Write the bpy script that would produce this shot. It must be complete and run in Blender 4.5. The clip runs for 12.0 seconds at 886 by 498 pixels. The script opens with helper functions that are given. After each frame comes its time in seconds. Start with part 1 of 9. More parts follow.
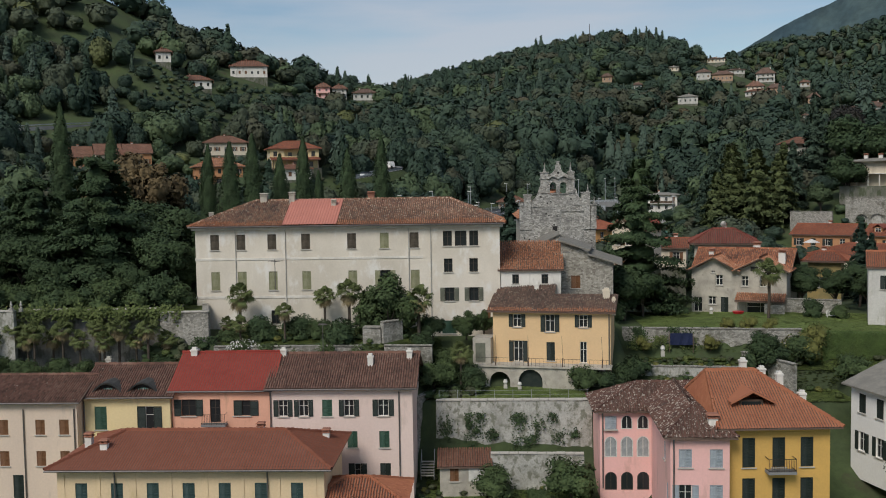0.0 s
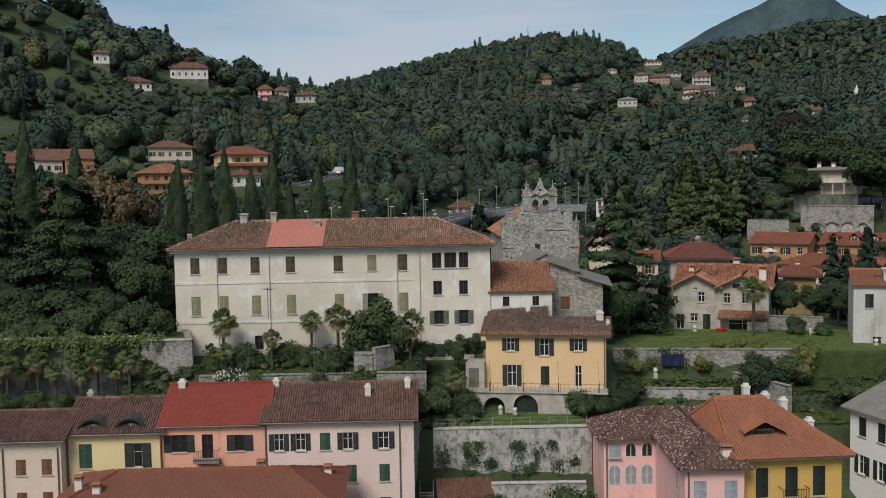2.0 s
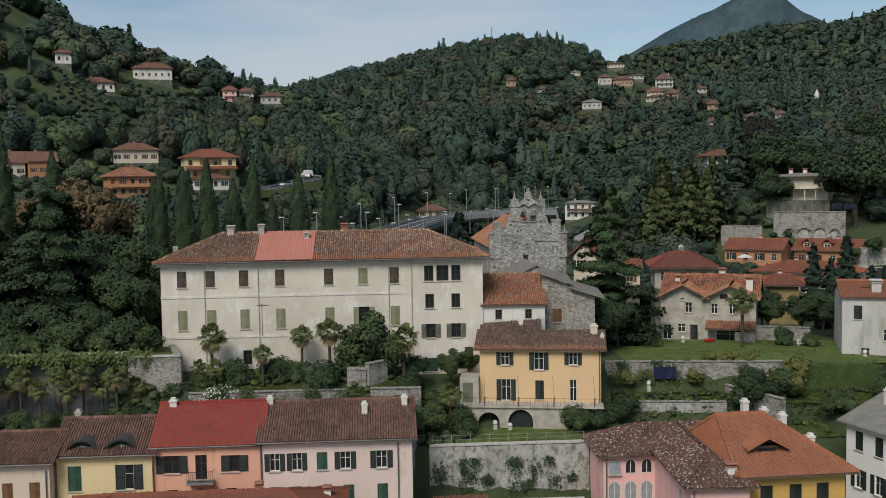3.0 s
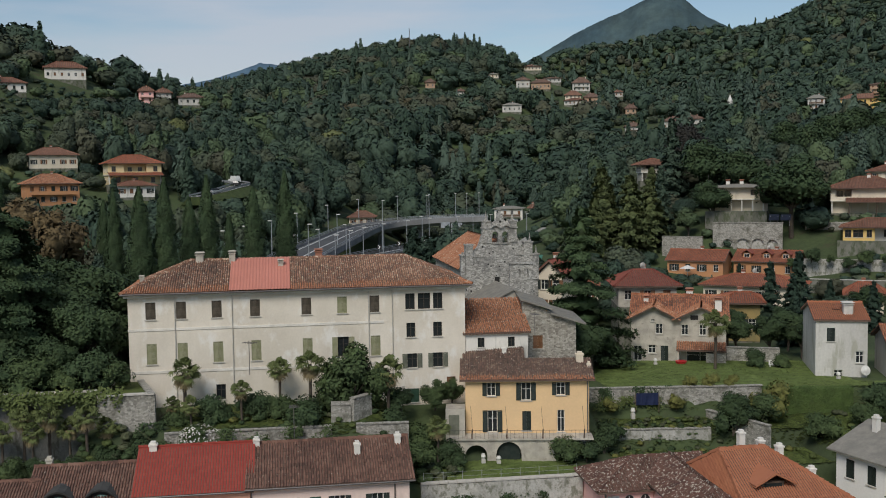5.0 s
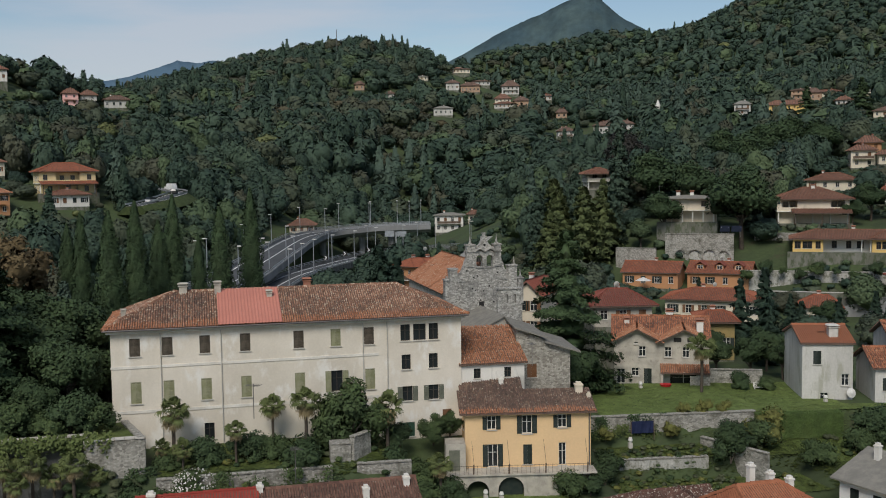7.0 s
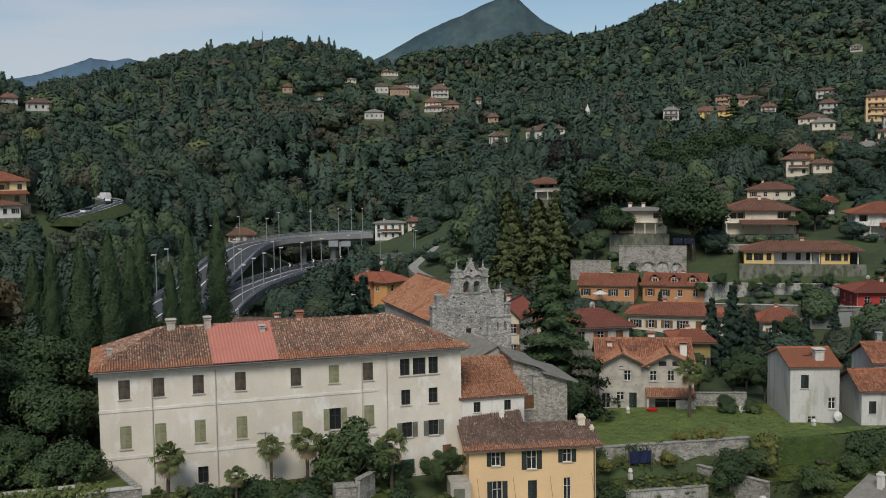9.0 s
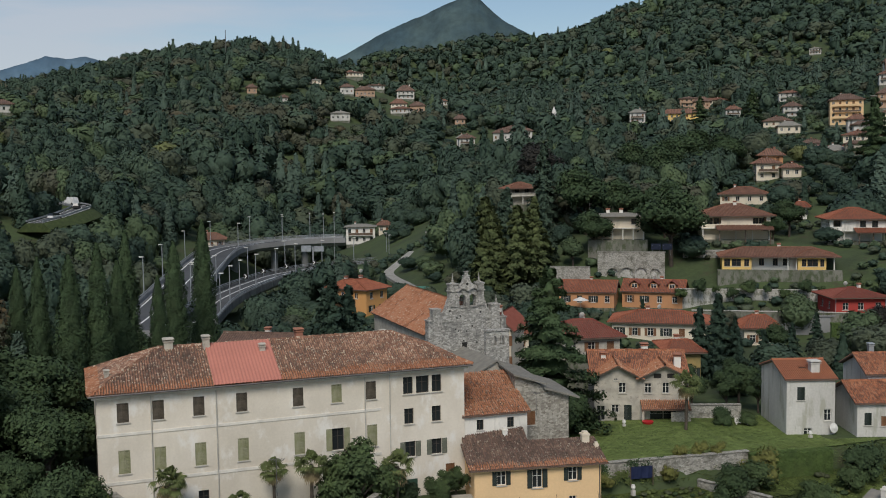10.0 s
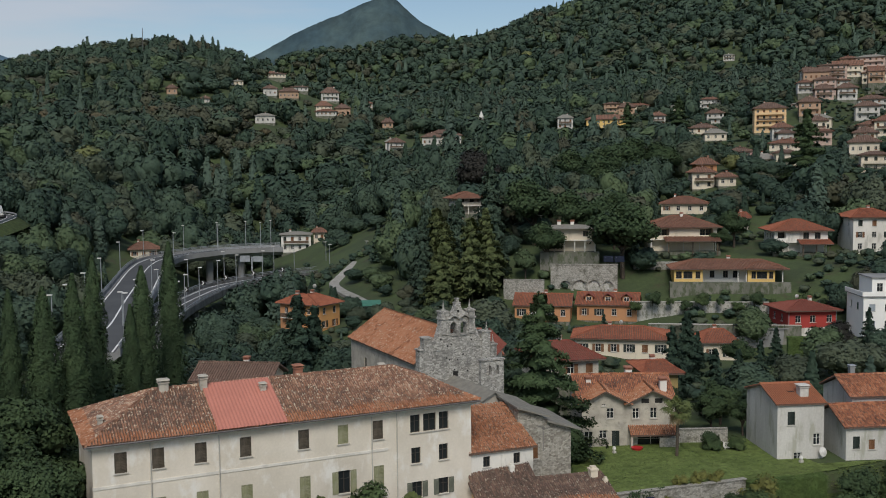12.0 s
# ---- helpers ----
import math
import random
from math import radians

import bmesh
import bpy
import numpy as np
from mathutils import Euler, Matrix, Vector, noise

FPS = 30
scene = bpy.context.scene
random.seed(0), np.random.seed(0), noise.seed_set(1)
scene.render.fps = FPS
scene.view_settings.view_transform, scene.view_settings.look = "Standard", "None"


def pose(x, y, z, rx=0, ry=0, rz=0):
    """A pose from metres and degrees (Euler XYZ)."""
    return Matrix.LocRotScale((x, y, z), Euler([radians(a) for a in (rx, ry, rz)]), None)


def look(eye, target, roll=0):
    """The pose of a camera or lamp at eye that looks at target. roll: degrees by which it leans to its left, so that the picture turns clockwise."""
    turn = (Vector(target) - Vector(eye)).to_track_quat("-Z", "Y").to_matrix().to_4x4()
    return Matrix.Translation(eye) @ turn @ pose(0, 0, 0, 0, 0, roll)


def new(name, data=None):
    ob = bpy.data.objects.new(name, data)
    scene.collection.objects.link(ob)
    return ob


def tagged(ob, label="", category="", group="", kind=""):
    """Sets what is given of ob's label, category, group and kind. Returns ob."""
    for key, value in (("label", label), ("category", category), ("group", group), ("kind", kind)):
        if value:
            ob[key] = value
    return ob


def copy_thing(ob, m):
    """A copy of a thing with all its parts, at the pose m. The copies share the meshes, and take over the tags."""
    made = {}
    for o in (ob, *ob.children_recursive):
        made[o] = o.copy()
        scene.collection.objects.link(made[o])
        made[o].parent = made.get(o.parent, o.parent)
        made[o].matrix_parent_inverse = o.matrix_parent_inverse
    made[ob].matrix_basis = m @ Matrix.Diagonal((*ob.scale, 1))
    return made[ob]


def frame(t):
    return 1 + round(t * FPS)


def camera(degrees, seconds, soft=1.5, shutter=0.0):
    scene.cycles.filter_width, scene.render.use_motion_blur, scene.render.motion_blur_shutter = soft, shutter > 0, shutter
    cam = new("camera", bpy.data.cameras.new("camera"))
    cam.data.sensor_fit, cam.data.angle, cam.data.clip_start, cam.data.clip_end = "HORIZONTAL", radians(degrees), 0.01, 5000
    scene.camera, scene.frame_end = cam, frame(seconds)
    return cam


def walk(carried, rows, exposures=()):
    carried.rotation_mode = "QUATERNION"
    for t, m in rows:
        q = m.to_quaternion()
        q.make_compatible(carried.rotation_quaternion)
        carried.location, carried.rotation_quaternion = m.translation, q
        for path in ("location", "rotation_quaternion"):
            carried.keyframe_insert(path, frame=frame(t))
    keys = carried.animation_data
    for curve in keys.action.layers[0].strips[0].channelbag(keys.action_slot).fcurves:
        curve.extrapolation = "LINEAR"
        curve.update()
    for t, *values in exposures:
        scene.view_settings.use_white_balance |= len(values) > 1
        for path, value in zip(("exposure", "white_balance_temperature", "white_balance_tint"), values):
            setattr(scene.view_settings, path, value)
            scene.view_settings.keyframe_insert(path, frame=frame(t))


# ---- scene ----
cam = camera(48.0, 12.0, soft=1.0)
PATH = [
    (0, (31.769, -105.707, 17.955), (31.684, -103.713, 17.829), -0.9),
    (0.5, (30.503, -105.185, 18.433), (30.45, -103.19, 18.307), -1.0),
    (1, (28.959, -104.507, 19.051), (28.941, -102.511, 18.923), -1.0),
    (1.5, (27.512, -103.986, 19.637), (27.525, -101.991, 19.508), -1.0),
    (2, (25.886, -103.32, 20.356), (25.935, -101.325, 20.225), -1.0),
    (2.5, (24.344, -102.635, 20.987), (24.428, -100.641, 20.855), -1.0),
    (3, (22.658, -101.823, 21.67), (22.787, -99.832, 21.537), -0.9),
    (5, (15.8, -97.917, 24.457), (16.109, -95.946, 24.318), -0.8),
    (5.5, (14.189, -97.002, 25.13), (14.533, -95.037, 24.99), -0.8),
    (6, (12.474, -95.79, 25.851), (12.857, -93.832, 25.71), -0.8),
    (6.5, (10.868, -94.717, 26.556), (11.292, -92.767, 26.413), -0.8),
    (7, (9.138, -93.562, 27.283), (9.604, -91.622, 27.14), -0.8),
    (9, (2.615, -88.7, 30.194), (3.236, -86.804, 30.048), -0.8),
    (9.5, (1.056, -87.403, 30.921), (1.713, -85.52, 30.773), -0.7),
    (10, (-0.593, -85.97, 31.68), (0.102, -84.101, 31.532), -0.8),
    (10.5, (-2.204, -84.507, 32.362), (-1.472, -82.652, 32.212), -0.7),
    (11, (-3.9, -82.884, 33.111), (-3.129, -81.045, 32.961), -0.7),
    (11.5, (-5.423, -81.289, 33.733), (-4.612, -79.467, 33.584), -0.7),
    (12, (-7.02, -79.506, 34.468), (-6.166, -77.704, 34.317), -0.6),
]
walk(cam, [(t, look(eye, target, roll)) for t, eye, target, roll in PATH])

# ---------------------------------------------------------------- world and light
SUN_AZ, SUN_EL = 207.0, 46.0      # degrees clockwise from +y, and above the horizon
world = bpy.data.worlds.new("sky")
scene.world = world
world.use_nodes = True
wn, wl = world.node_tree.nodes, world.node_tree.links
wn.clear()
sky = wn.new("ShaderNodeTexSky")
sky.sky_type = "NISHITA"
sky.sun_disc = False
sky.sun_elevation, sky.sun_rotation = radians(SUN_EL), radians(SUN_AZ)
sky.air_density, sky.dust_density = 1.1, 0.3
sky.ozone_density = 1.8
geo = wn.new("ShaderNodeTexCoord")
squash = wn.new("ShaderNodeMapping")
squash.inputs["Scale"].default_value = (1.0, 1.0, 6.0)
squash.inputs["Location"].default_value = (0.35, 0.1, 0.2)
cloud = wn.new("ShaderNodeTexNoise")
cloud.inputs["Scale"].default_value = 1.9
cloud.inputs["Detail"].default_value = 6.0
cloud.inputs["Roughness"].default_value = 0.5
cover = wn.new("ShaderNodeValToRGB")
cover.color_ramp.elements[0].position, cover.color_ramp.elements[1].position = 0.45, 0.60
cover.color_ramp.elements[0].color, cover.color_ramp.elements[1].color = (0.0, 0.0, 0.0, 1), (0.7, 0.7, 0.7, 1)
mixc = wn.new("ShaderNodeMixRGB")
mixc.inputs["Color2"].default_value = (6.0, 6.35, 7.1, 1)
bg = wn.new("ShaderNodeBackground")
bg.inputs["Strength"].default_value = 0.086
wout = wn.new("ShaderNodeOutputWorld")
wl.new(geo.outputs["Generated"], squash.inputs["Vector"])
wl.new(squash.outputs["Vector"], cloud.inputs["Vector"])
wl.new(cloud.outputs["Fac"], cover.inputs["Fac"])
wl.new(cover.outputs["Color"], mixc.inputs["Fac"])
wl.new(sky.outputs["Color"], mixc.inputs["Color1"])
wl.new(mixc.outputs["Color"], bg.inputs["Color"])
wl.new(bg.outputs["Background"], wout.inputs["Surface"])

sun_data = bpy.data.lights.new("sun", "SUN")
sun_data.energy, sun_data.angle, sun_data.color = 2.5, radians(26), (1.0, 0.945, 0.865)
sun = new("sun", sun_data)
sun.matrix_world = look((0, 0, 300), (300 * -math.sin(radians(SUN_AZ)), 300 * -math.cos(radians(SUN_AZ)), 300 - 300 * math.tan(radians(SUN_EL))))
scene.view_settings.exposure = 0.0

# ---------------------------------------------------------------- materials
MATS = {}


def material(name):
    m = bpy.data.materials.new(name)
    m.use_nodes = True
    n, l = m.node_tree.nodes, m.node_tree.links
    return m, n, l, n["Principled BSDF"]


def node(n, kind, **values):
    made = n.new(kind)
    for key, value in values.items():
        made.inputs[key.replace("_", " ")].default_value = value
    return made


def ramp(n, stops):
    made = n.new("ShaderNodeValToRGB")
    e = made.color_ramp.elements
    while len(e) < len(stops):
        e.new(0.5)
    for el, (p, c) in zip(e, stops):
        el.position, el.color = p, (*c, 1)
    return made


def shade(c, k):
    return tuple(min(1.0, v * k) for v in c)


def surface(name, base, second=None, scale=0.5, fine=6.0, rough=0.9, bump=0.3, amount=0.5, dirt=None, dirt_at=0.62, metal=0.0, streak=1.0, grain=0.06):
    """Two-scale mottled surface: large patches of a second colour, fine grain, and stains with edges of their own."""
    if name in MATS:
        return MATS[name]
    m, n, l, p = material(name)
    second = second or shade(base, 0.78)
    tc = n.new("ShaderNodeTexCoord")
    mp = n.new("ShaderNodeMapping")
    mp.inputs["Scale"].default_value = (1, 1, streak)
    l.new(tc.outputs["Object"], mp.inputs["Vector"])
    big = node(n, "ShaderNodeTexNoise", Scale=scale, Detail=5.0, Roughness=0.6)
    l.new(mp.outputs["Vector"], big.inputs["Vector"])
    r1 = ramp(n, [(0.38, base), (0.38 + 0.5 * max(amount, 0.1), second)])
    l.new(big.outputs["Fac"], r1.inputs["Fac"])
    small = node(n, "ShaderNodeTexNoise", Scale=fine, Detail=4.0, Roughness=0.7)
    l.new(tc.outputs["Object"], small.inputs["Vector"])
    r2 = ramp(n, [(0.3, (1 - grain,) * 3), (0.7, (1 + grain * 0.6,) * 3)])
    l.new(small.outputs["Fac"], r2.inputs["Fac"])
    mul = n.new("ShaderNodeMixRGB")
    mul.blend_type = "MULTIPLY"
    mul.inputs["Fac"].default_value = 1.0
    l.new(r1.outputs["Color"], mul.inputs["Color1"])
    l.new(r2.outputs["Color"], mul.inputs["Color2"])
    last = mul.outputs["Color"]
    if dirt:
        st = node(n, "ShaderNodeTexNoise", Scale=scale * 2.7, Detail=7.0, Roughness=0.65)
        l.new(mp.outputs["Vector"], st.inputs["Vector"])
        r3 = ramp(n, [(dirt_at - 0.05, (0, 0, 0)), (dirt_at + 0.05, (0.75,) * 3)])
        l.new(st.outputs["Fac"], r3.inputs["Fac"])
        mx = n.new("ShaderNodeMixRGB")
        mx.inputs["Color2"].default_value = (*dirt, 1)
        l.new(r3.outputs["Color"], mx.inputs["Fac"])
        l.new(last, mx.inputs["Color1"])
        last = mx.outputs["Color"]
    l.new(last, p.inputs["Base Color"])
    p.inputs["Roughness"].default_value = rough
    p.inputs["Metallic"].default_value = metal
    p.inputs["Specular IOR Level"].default_value = 0.25
    if bump:
        b = node(n, "ShaderNodeBump", Strength=bump, Distance=0.05)
        l.new(small.outputs["Fac"], b.inputs["Height"])
        l.new(b.outputs["Normal"], p.inputs["Normal"])
    MATS[name] = m
    return m


def masonry(name, stones, joint, size=2.6, moss=None, moss_at=0.62, flat=1.5):
    """Rubble masonry: stones of uneven size and tint with recessed mortar joints and stains."""
    m, n, l, p = material(name)
    tc = n.new("ShaderNodeTexCoord")
    mp = n.new("ShaderNodeMapping")
    mp.inputs["Scale"].default_value = (1, 1, flat)
    l.new(tc.outputs["Object"], mp.inputs["Vector"])
    warp = node(n, "ShaderNodeTexNoise", Scale=1.7, Detail=2.0)
    l.new(mp.outputs["Vector"], warp.inputs["Vector"])
    wv = n.new("ShaderNodeMixRGB")
    wv.blend_type = "ADD"
    wv.inputs["Fac"].default_value = 0.25
    l.new(mp.outputs["Vector"], wv.inputs["Color1"])
    l.new(warp.outputs["Color"], wv.inputs["Color2"])
    cell = node(n, "ShaderNodeTexVoronoi", Scale=size)
    edge = node(n, "ShaderNodeTexVoronoi", Scale=size)
    edge.feature = "DISTANCE_TO_EDGE"
    for v in (cell, edge):
        l.new(wv.outputs["Color"], v.inputs["Vector"])
    sep = n.new("ShaderNodeSeparateColor")
    l.new(cell.outputs["Color"], sep.inputs["Color"])
    r = ramp(n, [(i / (len(stones) - 1), c) for i, c in enumerate(stones)])
    l.new(sep.outputs[0], r.inputs["Fac"])
    re = ramp(n, [(0.0, (0.7, 0.7, 0.7)), (0.10, (0, 0, 0))])
    l.new(edge.outputs["Distance"], re.inputs["Fac"])
    mx = n.new("ShaderNodeMixRGB")
    mx.inputs["Color2"].default_value = (*joint, 1)
    l.new(re.outputs["Color"], mx.inputs["Fac"])
    l.new(r.outputs["Color"], mx.inputs["Color1"])
    last = mx.outputs["Color"]
    big = node(n, "ShaderNodeTexNoise", Scale=0.45, Detail=7.0, Roughness=0.68)
    l.new(tc.outputs["Object"], big.inputs["Vector"])
    if moss:
        r3 = ramp(n, [(moss_at - 0.06, (0, 0, 0)), (moss_at + 0.06, (0.8,) * 3)])
        l.new(big.outputs["Fac"], r3.inputs["Fac"])
        m2 = n.new("ShaderNodeMixRGB")
        m2.inputs["Color2"].default_value = (*moss, 1)
        l.new(r3.outputs["Color"], m2.inputs["Fac"])
        l.new(last, m2.inputs["Color1"])
        last = m2.outputs["Color"]
    l.new(last, p.inputs["Base Color"])
    p.inputs["Roughness"].default_value = 0.95
    p.inputs["Specular IOR Level"].default_value = 0.15
    b = node(n, "ShaderNodeBump", Strength=0.5, Distance=0.05)
    rb = ramp(n, [(0.0, (0, 0, 0)), (0.12, (1, 1, 1))])
    l.new(edge.outputs["Distance"], rb.inputs["Fac"])
    l.new(rb.outputs["Color"], b.inputs["Height"])
    l.new(b.outputs["Normal"], p.inputs["Normal"])
    MATS[name] = m
    return m


def tile_material(name, colours, lichen=None, lichen_at=0.6, lichen_scale=3.0, patch=0.35):
    """Clay tiles: each tile its own tint, weathered patches, pale lichen spots."""
    if name in MATS:
        return MATS[name]
    m, n, l, p = material(name)
    gi = n.new("ShaderNodeNewGeometry")
    tc = n.new("ShaderNodeTexCoord")
    r = ramp(n, [(i / (len(colours) - 1), c) for i, c in enumerate(colours)])
    big = node(n, "ShaderNodeTexNoise", Scale=patch, Detail=5.0, Roughness=0.65)
    l.new(tc.outputs["Object"], big.inputs["Vector"])
    add = n.new("ShaderNodeMath")
    add.operation = "MULTIPLY_ADD"
    add.inputs[1].default_value = 0.55
    l.new(gi.outputs["Random Per Island"], add.inputs[0])
    sc = n.new("ShaderNodeMath")
    sc.operation = "MULTIPLY_ADD"
    sc.inputs[1].default_value, sc.inputs[2].default_value = 1.6, -0.58
    l.new(big.outputs["Fac"], sc.inputs[0])
    l.new(sc.outputs[0], add.inputs[2])
    l.new(add.outputs[0], r.inputs["Fac"])
    last = r.outputs["Color"]
    fine = node(n, "ShaderNodeTexNoise", Scale=lichen_scale, Detail=3.0, Roughness=0.6)
    l.new(tc.outputs["Object"], fine.inputs["Vector"])
    if lichen:
        r3 = ramp(n, [(lichen_at, (0, 0, 0)), (lichen_at + 0.06, (0.8,) * 3)])
        l.new(fine.outputs["Fac"], r3.inputs["Fac"])
        mx = n.new("ShaderNodeMixRGB")
        mx.inputs["Color2"].default_value = (*lichen, 1)
        l.new(r3.outputs["Color"], mx.inputs["Fac"])
        l.new(last, mx.inputs["Color1"])
        last = mx.outputs["Color"]
    l.new(last, p.inputs["Base Color"])
    p.inputs["Roughness"].default_value = 0.92
    p.inputs["Specular IOR Level"].default_value = 0.2
    b = node(n, "ShaderNodeBump", Strength=0.3, Distance=0.03)
    l.new(fine.outputs["Fac"], b.inputs["Height"])
    l.new(b.outputs["Normal"], p.inputs["Normal"])
    MATS[name] = m
    return m


def leaf_material(name, c1, c2, c3=None, big=0.12):
    if name in MATS:
        return MATS[name]
    m, n, l, p = material(name)
    gi = n.new("ShaderNodeNewGeometry")
    tc = n.new("ShaderNodeTexCoord")
    nz = node(n, "ShaderNodeTexNoise", Scale=big, Detail=4.0, Roughness=0.6)
    l.new(tc.outputs["Object"], nz.inputs["Vector"])
    mixv = n.new("ShaderNodeMath")
    mixv.operation = "MULTIPLY_ADD"
    mixv.inputs[1].default_value = 0.22
    l.new(gi.outputs["Random Per Island"], mixv.inputs[0])
    off = n.new("ShaderNodeMath")
    off.operation = "MULTIPLY_ADD"
    off.inputs[1].default_value, off.inputs[2].default_value = 1.5, -0.36
    l.new(nz.outputs["Fac"], off.inputs[0])
    l.new(off.outputs[0], mixv.inputs[2])
    r = ramp(n, [(0.1, c1), (0.55, c2), (0.95, c3 or shade(c2, 1.35))])
    l.new(mixv.outputs[0], r.inputs["Fac"])
    fine = node(n, "ShaderNodeTexNoise", Scale=1.1, Detail=5.0, Roughness=0.75)
    l.new(tc.outputs["Object"], fine.inputs["Vector"])
    r2 = ramp(n, [(0.34, (0.7,) * 3), (0.66, (1.3,) * 3)])
    l.new(fine.outputs["Fac"], r2.inputs["Fac"])
    mul = n.new("ShaderNodeMixRGB")
    mul.blend_type = "MULTIPLY"
    mul.inputs["Fac"].default_value = 1.0
    l.new(r.outputs["Color"], mul.inputs["Color1"])
    l.new(r2.outputs["Color"], mul.inputs["Color2"])
    l.new(mul.outputs["Color"], p.inputs["Base Color"])
    bmp = node(n, "ShaderNodeBump", Strength=0.35, Distance=0.5)
    l.new(fine.outputs["Fac"], bmp.inputs["Height"])
    l.new(bmp.outputs["Normal"], p.inputs["Normal"])
    p.inputs["Roughness"].default_value = 0.75
    p.inputs["Specular IOR Level"].default_value = 0.2
    MATS[name] = m
    return m


def glass_material():
    m, n, l, p = material("window_glass")
    p.inputs["Base Color"].default_value = (0.02, 0.024, 0.026, 1)
    p.inputs["Roughness"].default_value = 0.12
    p.inputs["Specular IOR Level"].default_value = 0.5
    return m


GLASS = glass_material()
M_MANSION = surface("mansion_plaster", (0.74, 0.675, 0.57), (0.60, 0.54, 0.445), 0.16, 5.0, dirt=(0.78, 0.755, 0.70), dirt_at=0.585, bump=0.15, amount=0.5, streak=0.6)
M_BAND = surface("string_course", (0.74, 0.70, 0.62), None, 0.6, 8.0, bump=0.1)
M_PINKPALE = surface("pale_pink_plaster", (0.80, 0.64, 0.565), (0.73, 0.575, 0.505), 0.2, 5.0, bump=0.12, dirt=(0.56, 0.44, 0.38), dirt_at=0.62, streak=0.3)
M_SALMON = surface("salmon_plaster", (0.80, 0.43, 0.29), (0.74, 0.40, 0.28), 0.25, 5.0, bump=0.12, dirt=(0.55, 0.3, 0.2), dirt_at=0.62, streak=0.3)
M_CREAMYEL = surface("cream_yellow_plaster", (0.79, 0.64, 0.35), (0.73, 0.59, 0.33), 0.25, 5.0, bump=0.12, dirt=(0.56, 0.46, 0.28), dirt_at=0.62, streak=0.3)
M_CREAM = surface("cream_plaster", (0.72, 0.64, 0.50), (0.64, 0.56, 0.44), 0.2, 5.0, bump=0.12, dirt=(0.5, 0.44, 0.34), dirt_at=0.62, streak=0.3)
M_ROSYCREAM = surface("rosy_cream_plaster", (0.74, 0.60, 0.47), (0.66, 0.53, 0.42), 0.2, 5.0, bump=0.12, dirt=(0.52, 0.43, 0.35), dirt_at=0.62, streak=0.3)
M_YELLOW = surface("apricot_plaster", (0.76, 0.53, 0.29), (0.69, 0.48, 0.27), 0.22, 5.0, dirt=(0.55, 0.45, 0.30), dirt_at=0.68, bump=0.12)
M_PINK = surface("rose_plaster", (0.86, 0.50, 0.46), (0.80, 0.48, 0.43), 0.25, 5.0, bump=0.12, dirt=(0.62, 0.36, 0.31), dirt_at=0.62, streak=0.3)
M_OCHRE = surface("ochre_plaster", (0.68, 0.41, 0.115), (0.60, 0.37, 0.11), 0.3, 5.0, dirt=(0.42, 0.30, 0.10), dirt_at=0.68, bump=0.12)
M_WHITE = surface("white_plaster", (0.76, 0.73, 0.66), (0.66, 0.63, 0.57), 0.2, 5.0, bump=0.12, dirt=(0.42, 0.40, 0.35), dirt_at=0.60, streak=0.3)
M_OLDWHITE = surface("old_whitewash", (0.60, 0.58, 0.53), (0.48, 0.46, 0.42), 0.3, 4.0, bump=0.2, dirt=(0.34, 0.33, 0.26), dirt_at=0.585, streak=0.22, grain=0.12)
M_CLEANWHITE = surface("clean_white_plaster", (0.86, 0.84, 0.79), (0.80, 0.78, 0.73), 0.25, 5.0, bump=0.1)
M_LONGYEL = surface("straw_plaster", (0.76, 0.58, 0.36), (0.69, 0.53, 0.34), 0.2, 5.0, bump=0.12, dirt=(0.56, 0.43, 0.24), dirt_at=0.62, streak=0.3)
M_STONE = masonry("rubble_stone", [(0.20, 0.18, 0.15), (0.34, 0.32, 0.27), (0.46, 0.43, 0.37)], (0.30, 0.28, 0.24), 3.8, (0.16, 0.15, 0.12), 0.63)
M_CHURCH = masonry("church_stone", [(0.20, 0.19, 0.17), (0.36, 0.345, 0.31), (0.56, 0.54, 0.49)], (0.30, 0.29, 0.265), 4.6, (0.15, 0.148, 0.138), 0.57)
M_STONEPLASTER = surface("worn_plaster_on_stone", (0.52, 0.48, 0.40), (0.36, 0.33, 0.28), 0.7, 8.0, bump=0.6, dirt=(0.25, 0.23, 0.20), dirt_at=0.62)
M_WALLSTONE = masonry("terrace_wall_stone", [(0.20, 0.19, 0.165), (0.33, 0.315, 0.275), (0.44, 0.42, 0.37)], (0.27, 0.26, 0.225), 4.2, (0.095, 0.092, 0.068), 0.56)
M_PALEWALL = surface("lime_washed_wall", (0.50, 0.485, 0.44), (0.36, 0.35, 0.31), 0.6, 5.0, bump=0.6, dirt=(0.13, 0.135, 0.09), dirt_at=0.54, streak=0.7, grain=0.28)
M_OLDPALE = surface("grey_weathered_wall", (0.27, 0.265, 0.245), (0.17, 0.165, 0.15), 0.5, 5.0, bump=0.6, dirt=(0.08, 0.082, 0.06), dirt_at=0.56, streak=0.4, grain=0.25)
M_CONC = surface("concrete", (0.27, 0.27, 0.265), (0.20, 0.20, 0.195), 0.15, 4.0, bump=0.1)
M_MOSSWALL = surface("mossy_terrace_wall", (0.215, 0.21, 0.175), (0.13, 0.13, 0.10), 0.4, 5.0, bump=0.5, dirt=(0.06, 0.08, 0.035), dirt_at=0.53, streak=0.5)
